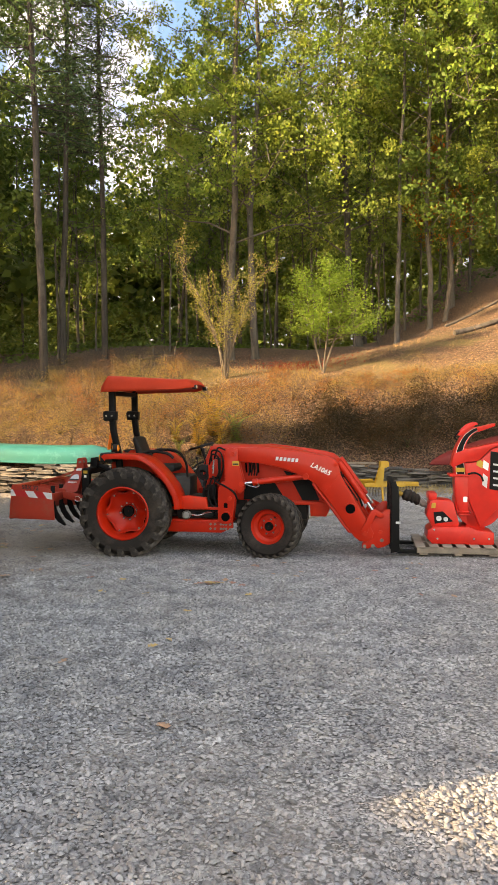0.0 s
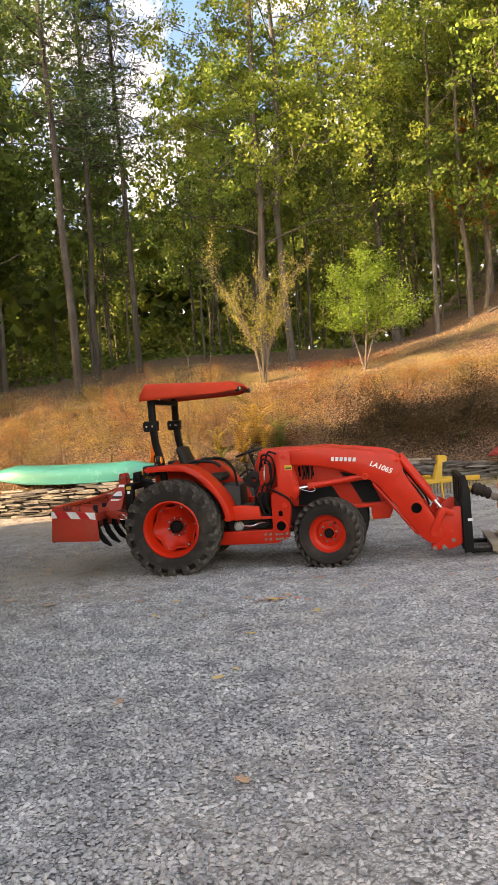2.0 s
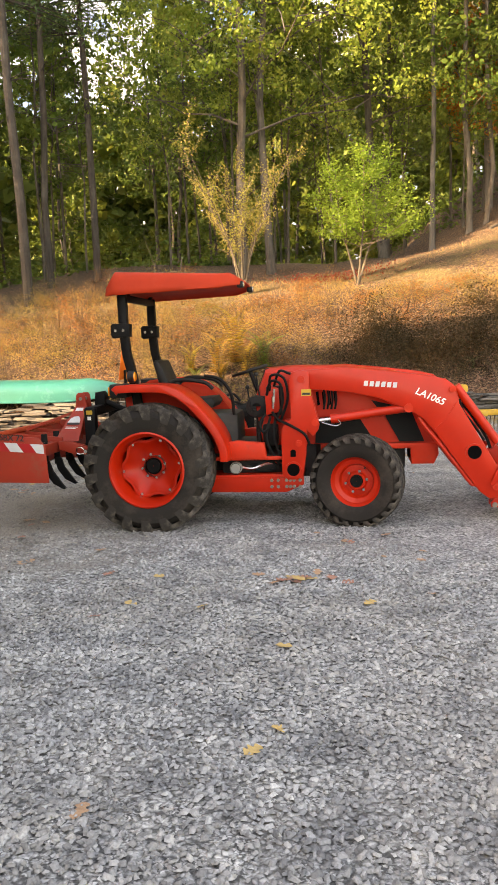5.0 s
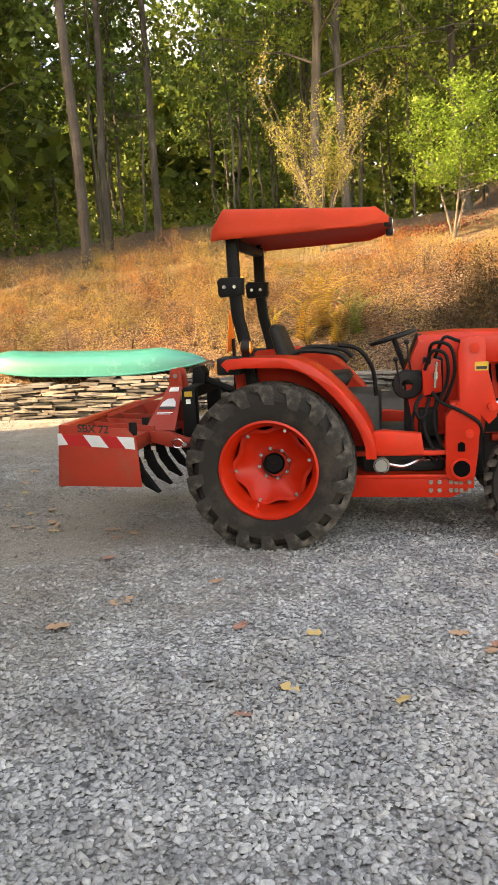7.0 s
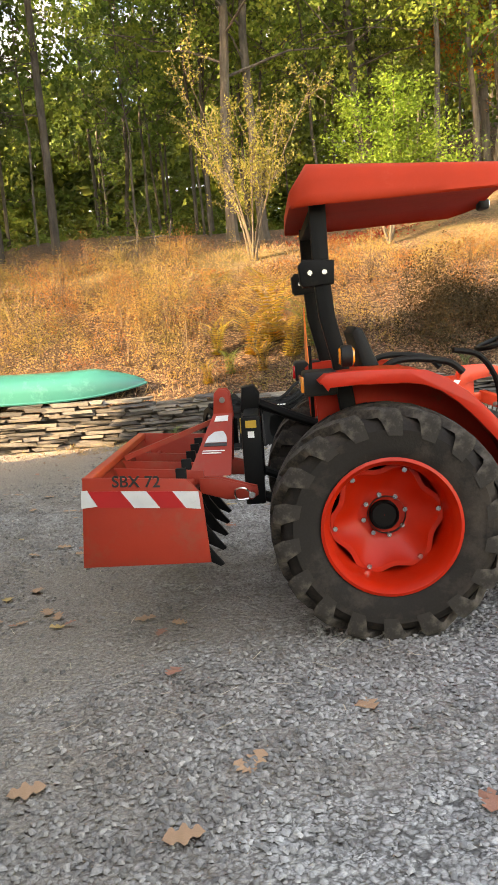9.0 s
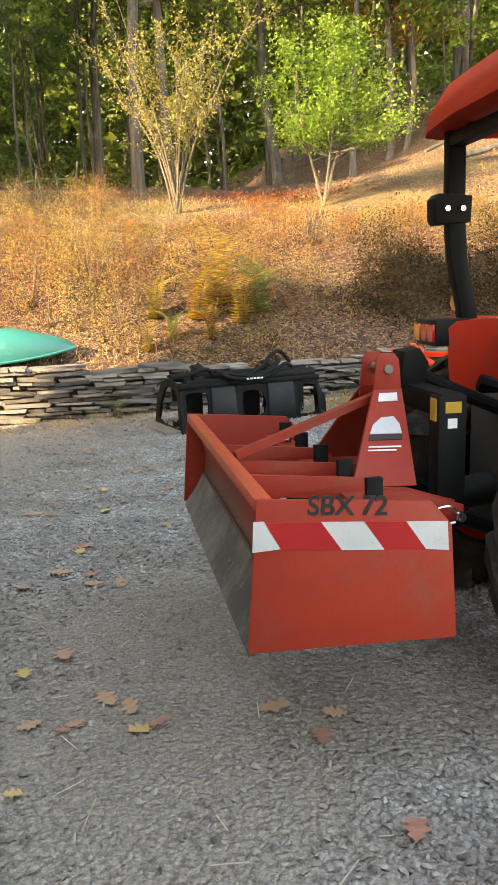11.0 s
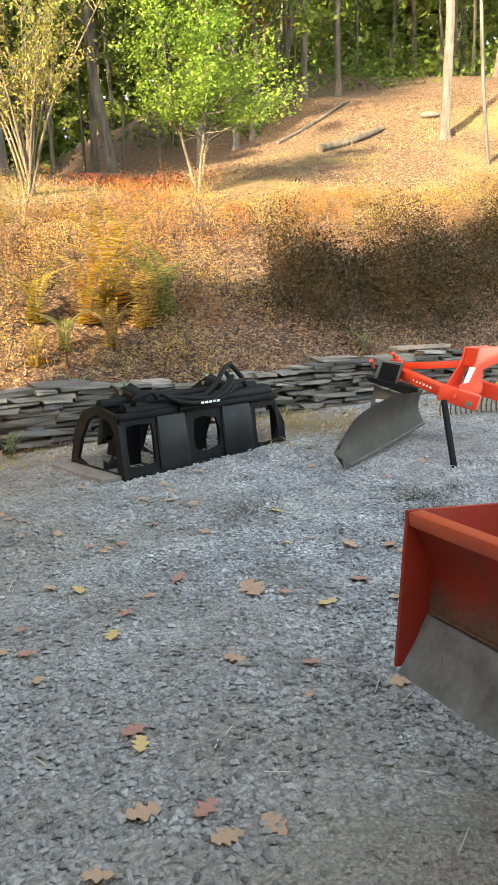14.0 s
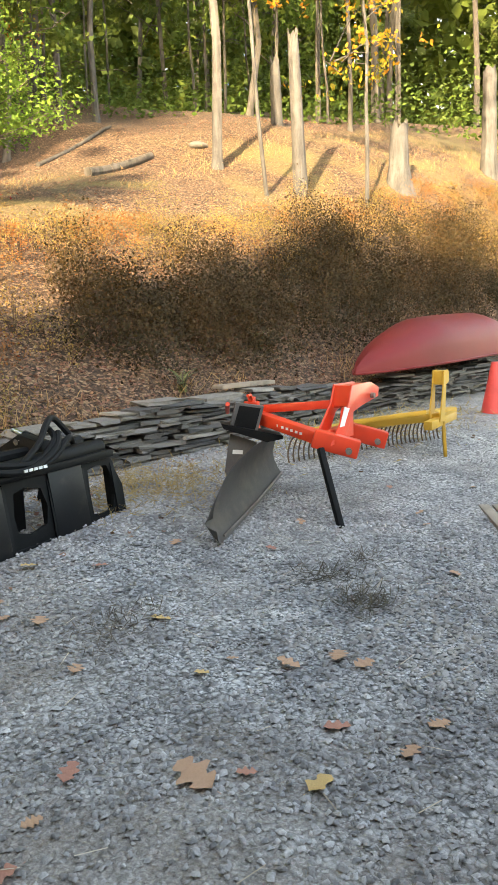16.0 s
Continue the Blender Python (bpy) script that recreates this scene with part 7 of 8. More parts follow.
prism(bm, [(-1.482, 0.607), (-1.515, 0.545), (-1.578, 0.455), (-1.558, 0.455), (-1.50, 0.545), (-1.47, 0.607)], -0.897, 0.897)
ce = part("cutting_edge", bm, EDGE_STEEL, bb, "bare dusty steel cutting edge")
for k in range(7):
    bm = bmesh.new()
    y = -0.78 + 0.26 * k
    tube(bm, [(-1.52, y, 0.523), (-1.530, y, 0.528)], 0.011, 8)
    part("bolt", bm, STEEL, ce)
bm = bmesh.new()
tube(bm, [(-1.478, -0.88, 0.617), (-1.478, 0.88, 0.617)], 0.005, 6)
part("weld_seam", bm, MOULD, bb)
bm = bmesh.new()
prism(bm, [(-1.41, 0.78), (-1.40, 0.52), (-1.385, 0.52), (-1.395, 0.78)], -0.90, 0.90)
part("front_blade", bm, BLADE_RED, bb)
# cross members
bm = bmesh.new()
box(bm, -1.15, -1.05, -0.90, 0.90, 0.68, 0.785, 0.008)
part("shank_bar", bm, BLADE_RED, bb, "square red-brown shank bar")
for y in (-0.38, -0.11, 0.23):
    bm = bmesh.new()
    prism(bm, [(-1.49, 0.87), (-1.0, 0.825), (-1.0, 0.745), (-1.36, 0.78), (-1.435, 0.72), (-1.445, 0.78)], y - 0.008, y + 0.008, 0.003)
    part("gusset_plate", bm, BLADE_RED, bb)
for y in (-0.60, -0.285, 0.035, 0.35, 0.67):
    bm = bmesh.new()
    box(bm, -1.128, -1.072, y - 0.013, y + 0.013, 0.55, 0.88, 0.003)
    q = [(-1.13, 0.62), (-1.10, 0.50), (-1.03, 0.40), (-0.93, 0.345), (-0.91, 0.355), (-0.96, 0.42), (-1.03, 0.52), (-1.065, 0.62)]
    prism(bm, q, y - 0.02, y + 0.02, 0.005)
    sh = part("scarifier_shank", bm, BLACK, bb, "black curved ripper shank")
    bm = bmesh.new()
    tube(bm, [(-1.10, y - 0.06, 0.805), (-1.10, y + 0.06, 0.805)], 0.010, 6)
    tube(bm, bend([(-1.10, y - 0.06, 0.805), (-1.14, y - 0.075, 0.80), (-1.15, y - 0.04, 0.795)], 4), 0.005, 5)
    part("pin", bm, CHROME, sh)
# mast: two plates that lean together, and the brace to the mouldboard
for s in (-1, 1):
    bm = bmesh.new()
    my = -0.05
    lo = [(-1.09, my + s * 0.30, 0.79), (-0.85, my + s * 0.30, 0.78)]
    hi = [(-0.825, my + s * 0.085, 1.11), (-0.935, my + s * 0.085, 1.11)]
    A = [bm.verts.new(p) for p in lo + hi]
    B = [bm.verts.new((p[0], p[1] - s * 0.016, p[2])) for p in lo + hi]
    bm.faces.new(A)
    bm.faces.new(B)
    for i in range(4):
        bm.faces.new((A[i], A[(i + 1) % 4], B[(i + 1) % 4], B[i]))
    mast = part("mast_plate", bm, BLADE_RED, bb, "leaning red-brown mast plate")
    bm = bmesh.new()
    prism(bm, [(-0.94, 1.07), (-0.925, 1.225), (-0.905, 1.245), (-0.855, 1.245), (-0.835, 1.22), (-0.822, 1.07)], *sorted((my + s * 0.086, my + s * 0.072)), 0.004)
    part("mast_ear", bm, BLADE_RED, bb)
    if s < 0:
        # decals on the leaning plate
        def on_plate(u, v):
            """u across, v up the leaning plate, both 0 to 1."""
            a = Vector(lo[0]).lerp(Vector(lo[1]), u)
            b = Vector(hi[1]).lerp(Vector(hi[0]), u)
            return a.lerp(b, v) + Vector((0, -0.0045, 0.003))
        for name_, mt, quad in (("white_label", WHITE, ((0.2, 0.86), (0.8, 0.86), (0.8, 0.95), (0.2, 0.95))),
                                ("emblem", SILVER, ((0.12, 0.52), (0.84, 0.52), (0.80, 0.62), (0.66, 0.70), (0.34, 0.69), (0.16, 0.62))),
                                ("emblem_bar", INK, ((0.12, 0.46), (0.84, 0.46), (0.84, 0.51), (0.12, 0.51))),
                                ("print_bar", WHITE, ((0.14, 0.38), (0.80, 0.38), (0.80, 0.395), (0.14, 0.395))),
                                ("print_bar", WHITE, ((0.14, 0.345), (0.70, 0.345), (0.70, 0.36), (0.14, 0.36)))):
            bm = bmesh.new()
            A = [bm.verts.new(on_plate(*q)) for q in quad]
            B = [bm.verts.new(on_plate(*q) + Vector((0, 0.003, -0.002))) for q in quad]
            bm.faces.new(A)
            bm.faces.new(B)
            for i in range(len(A)):
                bm.faces.new((A[i], A[(i + 1) % len(A)], B[(i + 1) % len(A)], B[i]))
            part(name_, bm, mt, mast)
    bm = bmesh.new()
    prism(bm, [(-1.02, 0.79), (-1.02, 0.71), (-0.88, 0.665), (-0.74, 0.655), (-0.705, 0.68), (-0.71, 0.72), (-0.76, 0.735), (-0.90, 0.78)], *sorted((s * 0.44, s * 0.425)), 0.004)
    prism(bm, [(-1.02, 0.79), (-1.02, 0.71), (-0.88, 0.665), (-0.74, 0.655), (-0.705, 0.68), (-0.71, 0.72), (-0.76, 0.735), (-0.90, 0.78)], *sorted((s * 0.37, s * 0.355)), 0.004)
    ear = part("lower_ear", bm, BLADE_RED, bb)
    bm = bmesh.new()
    tube(bm, [(-0.74, s * 0.33, 0.69), (-0.74, s * 0.49, 0.69)], 0.018, 10)
    tube(bm, bend([(-0.74, s * 0.475, 0.69), (-0.78, s * 0.485, 0.73), (-0.83, s * 0.48, 0.72), (-0.82, s * 0.48, 0.67), (-0.76, s * 0.48, 0.67)], 4), 0.005, 5)
    part("pin", bm, CHROME, ear)
bm = bmesh.new()
a, b = Vector((-0.90, -0.05, 1.075)), Vector((-1.47, -0.11, 0.885))
d = (b - a).normalized()
sd = d.cross(Vector((0, 0, 1))).normalized()
up = sd.cross(d)
ring = []
for p in (a, b):
    ring.append([bm.verts.new(p + sd * i * 0.022 + up * j * 0.014) for i, j in ((-1, -1), (1, -1), (1, 1), (-1, 1))])
for i in range(4):
    bm.faces.new((ring[0][i], ring[0][(i + 1) % 4], ring[1][(i + 1) % 4], ring[1][i]))
bm.faces.new(ring[0])
bm.faces.new(ring[1])
part("mast_brace", bm, BLADE_RED, bb)
bm = bmesh.new()
tube(bm, [(-0.88, -0.150, 1.185), (-0.88, 0.05, 1.185)], 0.017, 10)
part("top_pin", bm, STEEL, bb)


# ---- fork frame, forks, pallet and wood chipper ----
forks = thing("fork_frame", pose(TX - 0.075, TY, 0, 0, 0, TYAW), "black pallet fork frame with two forks on the loader", "pallet forks")
bm = bmesh.new()
for z0, z1 in ((0.10, 0.20), (0.50, 0.58), (0.90, 0.96)):
    box(bm, 3.53, 3.60, -0.58, 0.58, z0, z1, 0.008)
for y in (-0.56, -0.20, 0.20, 0.56):
    box(bm, 3.535, 3.595, y - 0.04, y + 0.04, 0.10, 0.94, 0.008)
part("frame", bm, BLACK, forks)
for y in (-0.36, 0.36):
    bm = bmesh.new()
    prism(bm, [(3.60, 0.90), (3.645, 0.90), (3.66, 0.10), (3.68, 0.065), (4.75, 0.035), (4.75, 0.025), (3.64, 0.02), (3.605, 0.06)], y - 0.06, y + 0.06, 0.006)
    part("fork", bm, BLACK, forks)
for y in (-0.56,):
    bm = bmesh.new()
    prism(bm, [(3.55, 0.98), (3.60, 0.985), (3.645, 0.80), (3.65, 0.08), (3.54, 0.06)], y - 0.07, y - 0.045, 0.005)
    part("side_guard", bm, BLACK, forks)
    bm = bmesh.new()
    prism(bm, [(3.60, 0.44), (3.66, 0.44), (3.66, 0.47), (3.60, 0.47)], y - 0.073, y - 0.069)
    part("label_plate", bm, SILVER, forks)

pallet = thing("pallet", pose(2.99, 10.66, 0.0, 0, 0, TYAW), "weathered wooden pallet under the wood chipper", "pallet")
for y in (-0.48, 0.0, 0.48):
    bm = bmesh.new()
    box(bm, -0.75, 0.75, y - 0.045, y + 0.045, 0.035, 0.105, 0.004)
    part("stringer", bm, WOOD, pallet)
for k in range(9):
    bm = bmesh.new()
    x = -0.70 + 0.175 * k
    box(bm, x - 0.06, x + 0.06, -0.54, 0.54, 0.107, 0.128, 0.003)
    part("board", bm, WOOD, pallet)
for k in range(4):
    bm = bmesh.new()
    x = -0.66 + 0.44 * k
    box(bm, x - 0.05, x + 0.05, -0.54, 0.54, 0.012, 0.033, 0.003)
    part("bottom_board", bm, WOOD, pallet)

ch = thing("wood_chipper", pose(3.04, 10.62, 0.128, 0, 0, TYAW), "red tractor-driven wood chipper with curved discharge chute on a pallet", "wood chipper")
bm = bmesh.new()
prism(bm, [(-0.584, 0.0), (-0.652, 0.065), (-0.645, 0.174), (-0.586, 0.222), (-0.107, 0.231), (0.012, 0.187), (0.205, 0.161), (0.21, 0.0)], -0.28, 0.20, 0.006)
part("base", bm, CHIP_RED, ch)
for x, z in ((-0.52, 0.07), (-0.05, 0.08), (0.14, 0.08), (-0.56, 0.19)):
    bm = bmesh.new()
    tube(bm, [(x, -0.278, z), (x, -0.290, z)], 0.014, 6)
    part("bolt", bm, CHROME, ch)
bm = bmesh.new()
prism(bm, [(-0.66, 0.37), (-0.616, 0.557), (-0.56, 0.585), (-0.35, 0.575), (-0.314, 0.553), (-0.237, 0.285), (-0.245, 0.225), (-0.583, 0.22)], -0.24, 0.12, 0.008)
gb = part("belt_guard", bm, CHIP_RED, ch)
bm = bmesh.new()
prism(bm, [(-0.569, 0.418), (-0.449, 0.43), (-0.312, 0.299), (-0.553, 0.263)], -0.244, -0.2385)
dec = part("decal", bm, BLACK, gb, "dark triangular decal with grey marks")
for x, z, r in ((-0.50, 0.335, 0.035), (-0.41, 0.325, 0.03)):
    bm = bmesh.new()
    tube(bm, [(x, -0.247, z), (x, -0.2435, z)], r, 14)
    part("mark", bm, SILVER, dec)
bm = bmesh.new()
prism(bm, [(-0.60, 0.47), (-0.59, 0.54), (-0.54, 0.545), (-0.545, 0.475)], -0.244, -0.2385)
part("warning_label", bm, YELLOW, gb)
bm = bmesh.new()
box(bm, -0.63, -0.52, -0.17, 0.17, 0.565, 0.665, 0.012)
part("shaft_guard", bm, CHIP_RED, ch)
bm = bmesh.new()
tube(bm, [(0.02, -0.20, 0.52), (0.02, 0.24, 0.52)], 0.30, 32)
box(bm, -0.14, 0.10, -0.20, 0.24, 0.20, 0.55, 0.01)
part("rotor_housing", bm, CHIP_RED, ch, "round red rotor housing")
for x, z in ((-0.10, 0.42), (-0.02, 0.44), (0.05, 0.66), (-0.06, 0.76)):
    bm = bmesh.new()
    tube(bm, [(x, -0.198, z), (x, -0.214, z)], 0.014, 6)
    part("bolt", bm, CHROME, ch)
bm = bmesh.new()
prism(bm, [(-0.303, 0.90), (-0.122, 0.90), (-0.120, 0.40), (-0.235, 0.40), (-0.29, 0.62)], -0.25, 0.02, 0.012)
box(bm, -0.25, -0.10, -0.27, 0.04, 0.385, 0.40, 0.003)
box(bm, -0.25, -0.10, -0.27, 0.04, 0.42, 0.435, 0.003)
box(bm, -0.365, -0.10, -0.27, 0.04, 0.895, 0.925, 0.004)
ct = part("chute_column", bm, CHIP_RED, ch)
bm = bmesh.new()
prism(bm, [(-0.19, 0.56), (-0.19, 0.63), (-0.135, 0.63), (-0.135, 0.56)], -0.254, -0.2495)
part("label_plate", bm, WHITE, ct)
bm = bmesh.new()
tube(bm, bend([(-0.13, -0.26, 0.93), (-0.05, -0.29, 0.95), (0.03, -0.29, 0.91), (0.06, -0.28, 0.84)], 5), 0.012, 8)
part("turning_handle", bm, BLACK, ct)
# curved discharge chute
LEFT = [(-0.295, 0.922), (-0.305, 1.016), (-0.304, 1.187), (-0.259, 1.328), (-0.17, 1.468), (-0.035, 1.553)]
RIGHT = [(-0.149, 0.924), (-0.150, 1.017), (-0.176, 1.204), (-0.153, 1.329), (-0.088, 1.438), (0.002, 1.50)]


def chute_sweep(bm, ya, yb, inset):
    rings = []
    for a, b in zip(bend([(x, 0, z) for x, z in LEFT], 3), bend([(x, 0, z) for x, z in RIGHT], 3)):
        a, b = Vector(a), Vector(b)
        a, b = a.lerp(b, inset), b.lerp(a, inset)
        rings.append([bm.verts.new((q.x, y, q.z)) for q, y in ((a, ya), (b, ya), (b, yb), (a, yb))])
    for A, B in zip(rings, rings[1:]):
        for i in range(4):
            bm.faces.new((A[i], A[(i + 1) % 4], B[(i + 1) % 4], B[i]))
    bm.faces.new(rings[0])
    bm.faces.new(rings[-1])


bm = bmesh.new()
chute_sweep(bm, -0.22, 0.0, 0.0)
chute = part("discharge_chute", bm, CHIP_RED, ch, "curved red discharge chute", 60)
bm = bmesh.new()
chute_sweep(bm, -0.2245, -0.2195, 0.14)
part("decal_edge", bm, WHITE, chute)
bm = bmesh.new()
chute_sweep(bm, -0.227, -0.222, 0.19)
part("chute_decal", bm, BLACK, chute, "long black decal with white edge")
bm = bmesh.new()
prism(bm, [(-0.285, 0.955), (-0.285, 1.012), (-0.165, 1.012), (-0.165, 0.955)], -0.2295, -0.2265)
part("warning_label", bm, YELLOW, chute)
bm = bmesh.new()
prism(bm, [(-0.02, 1.545), (0.219, 1.60), (0.211, 1.565), (-0.004, 1.484)], -0.235, 0.015, 0.004)
part("deflector", bm, CHIP_RED, ch)
bm = bmesh.new()
for y in (-0.24, 0.0):
    prism(bm, [(-0.255, 1.43), (-0.245, 1.475), (-0.126, 1.585), (-0.036, 1.62), (0.0, 1.59), (-0.05, 1.57), (-0.12, 1.53), (-0.20, 1.45)], y, y + 0.02, 0.003)
tube(bm, [(-0.20, -0.13, 1.50), (-0.03, -0.13, 1.60)], 0.014, 8)
part("deflector_strut", bm, CHIP_RED, ch)
bm = bmesh.new()
tube(bm, bend([(-0.27, -0.20, 1.38), (-0.30, -0.20, 1.42), (-0.24, -0.20, 1.50)], 4), 0.010, 6)
part("cable", bm, HOSE, chute)
# infeed hopper: body, flared lip and decals
bm = bmesh.new()
prism(bm, [(-0.171, 1.07), (0.007, 1.096), (0.183, 1.269), (0.62, 1.38), (0.66, 1.30), (0.62, 0.86), (0.28, 0.511), (0.031, 0.23), (-0.12, 0.60)], -0.25, 0.20, 0.006)
hop = part("infeed_hopper", bm, CHIP_RED, ch, "wide red infeed hopper")
bm = bmesh.new()
prism(bm, [(-0.345, 1.04), (-0.31, 1.20), (-0.15, 1.26), (0.60, 1.43), (0.60, 1.395), (0.17, 1.278), (0.0, 1.108), (-0.178, 1.085), (-0.26, 1.05), (-0.32, 1.02)], -0.265, -0.02, 0.004)
part("hopper_lip", bm, CHIP_RED, hop)
for x0, z0, x1, z1, mt in ((-0.024, 1.015, 0.051, 1.106, YELLOW), (0.057, 0.985, 0.125, 1.085, WHITE), (0.052, 0.755, 0.113, 0.907, SILVER), (0.145, 0.70, 0.42, 1.20, BLACK)):
    bm = bmesh.new()
    k = 0.035
    prism(bm, [(x0, z0 + k), (x1, z0 - k * 0.3), (x1 + 0.01, z1 - k * 0.3), (x0 + 0.01, z1 + k)], -0.2545, -0.2485)
    part("warning_label", bm, mt, hop)
for k in range(4):
    bm = bmesh.new()
    prism(bm, [(0.19, 0.78 + 0.09 * k), (0.34, 0.76 + 0.09 * k), (0.34, 0.785 + 0.09 * k), (0.19, 0.805 + 0.09 * k)], -0.2575, -0.2535)
    part("print_bar", bm, SILVER, hop)
# drive shaft in its boot
bm = bmesh.new()
tube(bm, [(-0.60, 0.0, 0.45), (-0.76, 0.0, 0.555)], 0.035, 12)
tube(bm, [(-0.67, 0, 0.495), (-0.71, 0, 0.525)], 0.05, 12)
ds = part("drive_shaft", bm, STEEL, ch)
bm = bmesh.new()
P = [Vector((-0.735 - 0.23 * u, 0, 0.535 + 0.17 * u - 0.08 * u * u)) for u in np.linspace(0, 1, 9)]
rr = [0.05, 0.075, 0.06, 0.08, 0.065, 0.085, 0.07, 0.075, 0.04]
rings = []
for p, r in zip(P, rr):
    rings.append([bm.verts.new(p + Vector((0.3 * math.cos(a) * r, math.sin(a) * r, math.cos(a) * r))) for a in (6.2832 * i / 14 for i in range(14))])
for A, B in zip(rings, rings[1:]):
    for i in range(14):
        bm.faces.new((A[i], A[(i + 1) % 14], B[(i + 1) % 14], B[i]))
bm.faces.new(rings[0])
bm.faces.new(rings[-1])
part("rubber_boot", bm, RUBBER, ds, "black pleated rubber boot")
bm = bmesh.new()
tube(bm, [(-0.96, 0, 0.625), (-1.01, 0, 0.64)], 0.028, 8)
part("yoke", bm, YELLOW, ds)


# ---- root grapple by the wall ----
gx0, gy0 = -2.45, 15.68
ga = math.degrees(math.atan2(16.05 - 15.68, -0.86 + 2.45))
gr = thing("root_grapple", pose(gx0, gy0, 0.06, 0, 0, ga), "black steel root grapple lying on the gravel before the wall", "grapple")
GL = 1.64
RIB = [(-0.02, 0.0), (0.05, 0.42), (0.11, 0.51), (0.36, 0.56), (0.56, 0.50), (0.70, 0.33), (0.80, 0.02), (0.72, 0.0)]


def ring_plate(bm, outer, inner, x0, x1):
    """A plate across x with an opening through it: outlines in y and z with equally many corners."""
    vs = [[bm.verts.new((x, y, z)) for y, z in pts] for x in (x0, x1) for pts in (outer, inner)]
    n = len(outer)
    for i in range(n):
        j = (i + 1) % n
        bm.faces.new((vs[0][i], vs[0][j], vs[1][j], vs[1][i]))
        bm.faces.new((vs[2][i], vs[2][j], vs[3][j], vs[3][i]))
        bm.faces.new((vs[0][i], vs[0][j], vs[2][j], vs[2][i]))
        bm.faces.new((vs[1][i], vs[1][j], vs[3][j], vs[3][i]))


HOLE8 = [(0.09, 0.06), (0.12, 0.38), (0.18, 0.45), (0.36, 0.49), (0.49, 0.43), (0.60, 0.28), (0.68, 0.10), (0.55, 0.06)]
for k, x in enumerate((0.0, 0.34, 0.62, 1.00, 1.32, GL - 0.02)):
    bm = bmesh.new()
    ring_plate(bm, RIB, HOLE8, x, x + 0.03)
    part("rib", bm, BLACK, gr, "black rib plate with cut-out")
for x0, x1 in ((0.36, 0.62), (1.02, 1.32)):
    bm = bmesh.new()
    prism(bm, [(x0, 0.04), (x0 - 0.01, 0.47), (x1, 0.47), (x1 + 0.01, 0.04)], -0.018, 0.0, 0.003)
    bmesh.ops.transform(bm, matrix=pose(0, 0.0, 0, -8), verts=bm.verts)
    part("back_panel", bm, GRAPPLE_PANEL, gr, "dull black back panel")
for z0, y0, w in ((0.0, -0.01, 0.06), (0.47, 0.03, 0.05)):
    bm = bmesh.new()
    box(bm, 0.0, GL, y0, y0 + 0.05, z0, z0 + w, 0.006)
    part("frame_bar", bm, BLACK, gr)
for k, (x0, x1) in enumerate(((0.02, 0.34), (0.64, 1.0), (1.34, GL - 0.02))):
    bm = bmesh.new()
    xm, rt = (x0 + x1) / 2, (0.10 if k == 2 else 0.0)
    ring = [(x0, 0.06), (x0, 0.26), (x0, 0.47), (xm, 0.47), (x1, 0.47), (x1 + rt, 0.26), (x1 + rt, 0.06), (xm, 0.06)]
    inn = [(x0 + 0.07, 0.16), (x0 + 0.055, 0.26), (x0 + 0.08, 0.40), (xm, 0.42), (x1 - 0.055, 0.39), (x1 - 0.02 + rt * 0.3, 0.27), (x1 - 0.05, 0.16), (xm, 0.13)]
    if k != 1:       # the outer bays stand wide open
        inn = [(x0 + 0.045, 0.12), (x0 + 0.04, 0.26), (x0 + 0.05, 0.42), (xm, 0.435), (x1 - 0.035, 0.42), (x1 - 0.025 + rt * 0.5, 0.27), (x1 - 0.035, 0.12), (xm, 0.105)]
    vs = [[bm.verts.new((x, y, z)) for x, z in pts] for y in (0.008, 0.032) for pts in (ring, inn)]
    for i in range(8):
        j = (i + 1) % 8
        for a, b in ((0, 1), (2, 3), (0, 2), (1, 3)):
            bm.faces.new((vs[a][i], vs[a][j], vs[b][j], vs[b][i]))
    bmesh.ops.transform(bm, matrix=pose(0, -0.01, 0, -8), verts=bm.verts)
    part("back_frame", bm, BLACK, gr)
for k in range(7):
    bm = bmesh.new()
    x = 0.02 + 0.265 * k
    prism(bm, [(0.05, 0.0), (0.05, 0.05), (0.72, 0.03), (0.84, -0.005), (0.80, -0.012)], 0, 0.018, 0.003)
    bmesh.ops.transform(bm, matrix=Matrix(((0, 1, 0, x - 0.009), (1, 0, 0, 0), (0, 0, 1, 0.015), (0, 0, 0, 1))), verts=bm.verts)
    part("tine", bm, BLACK, gr)
bm = bmesh.new()
tube(bm, bend([(0.10, 0.13, 0.52), (0.6, 0.09, 0.53), (1.1, 0.09, 0.54), (GL - 0.02, 0.15, 0.53)], 4), 0.06, 12)
tube(bm, [(0.02, 0.34, 0.56), (GL, 0.34, 0.56)], 0.045, 10)
part("cross_tube", bm, BLACK, gr)
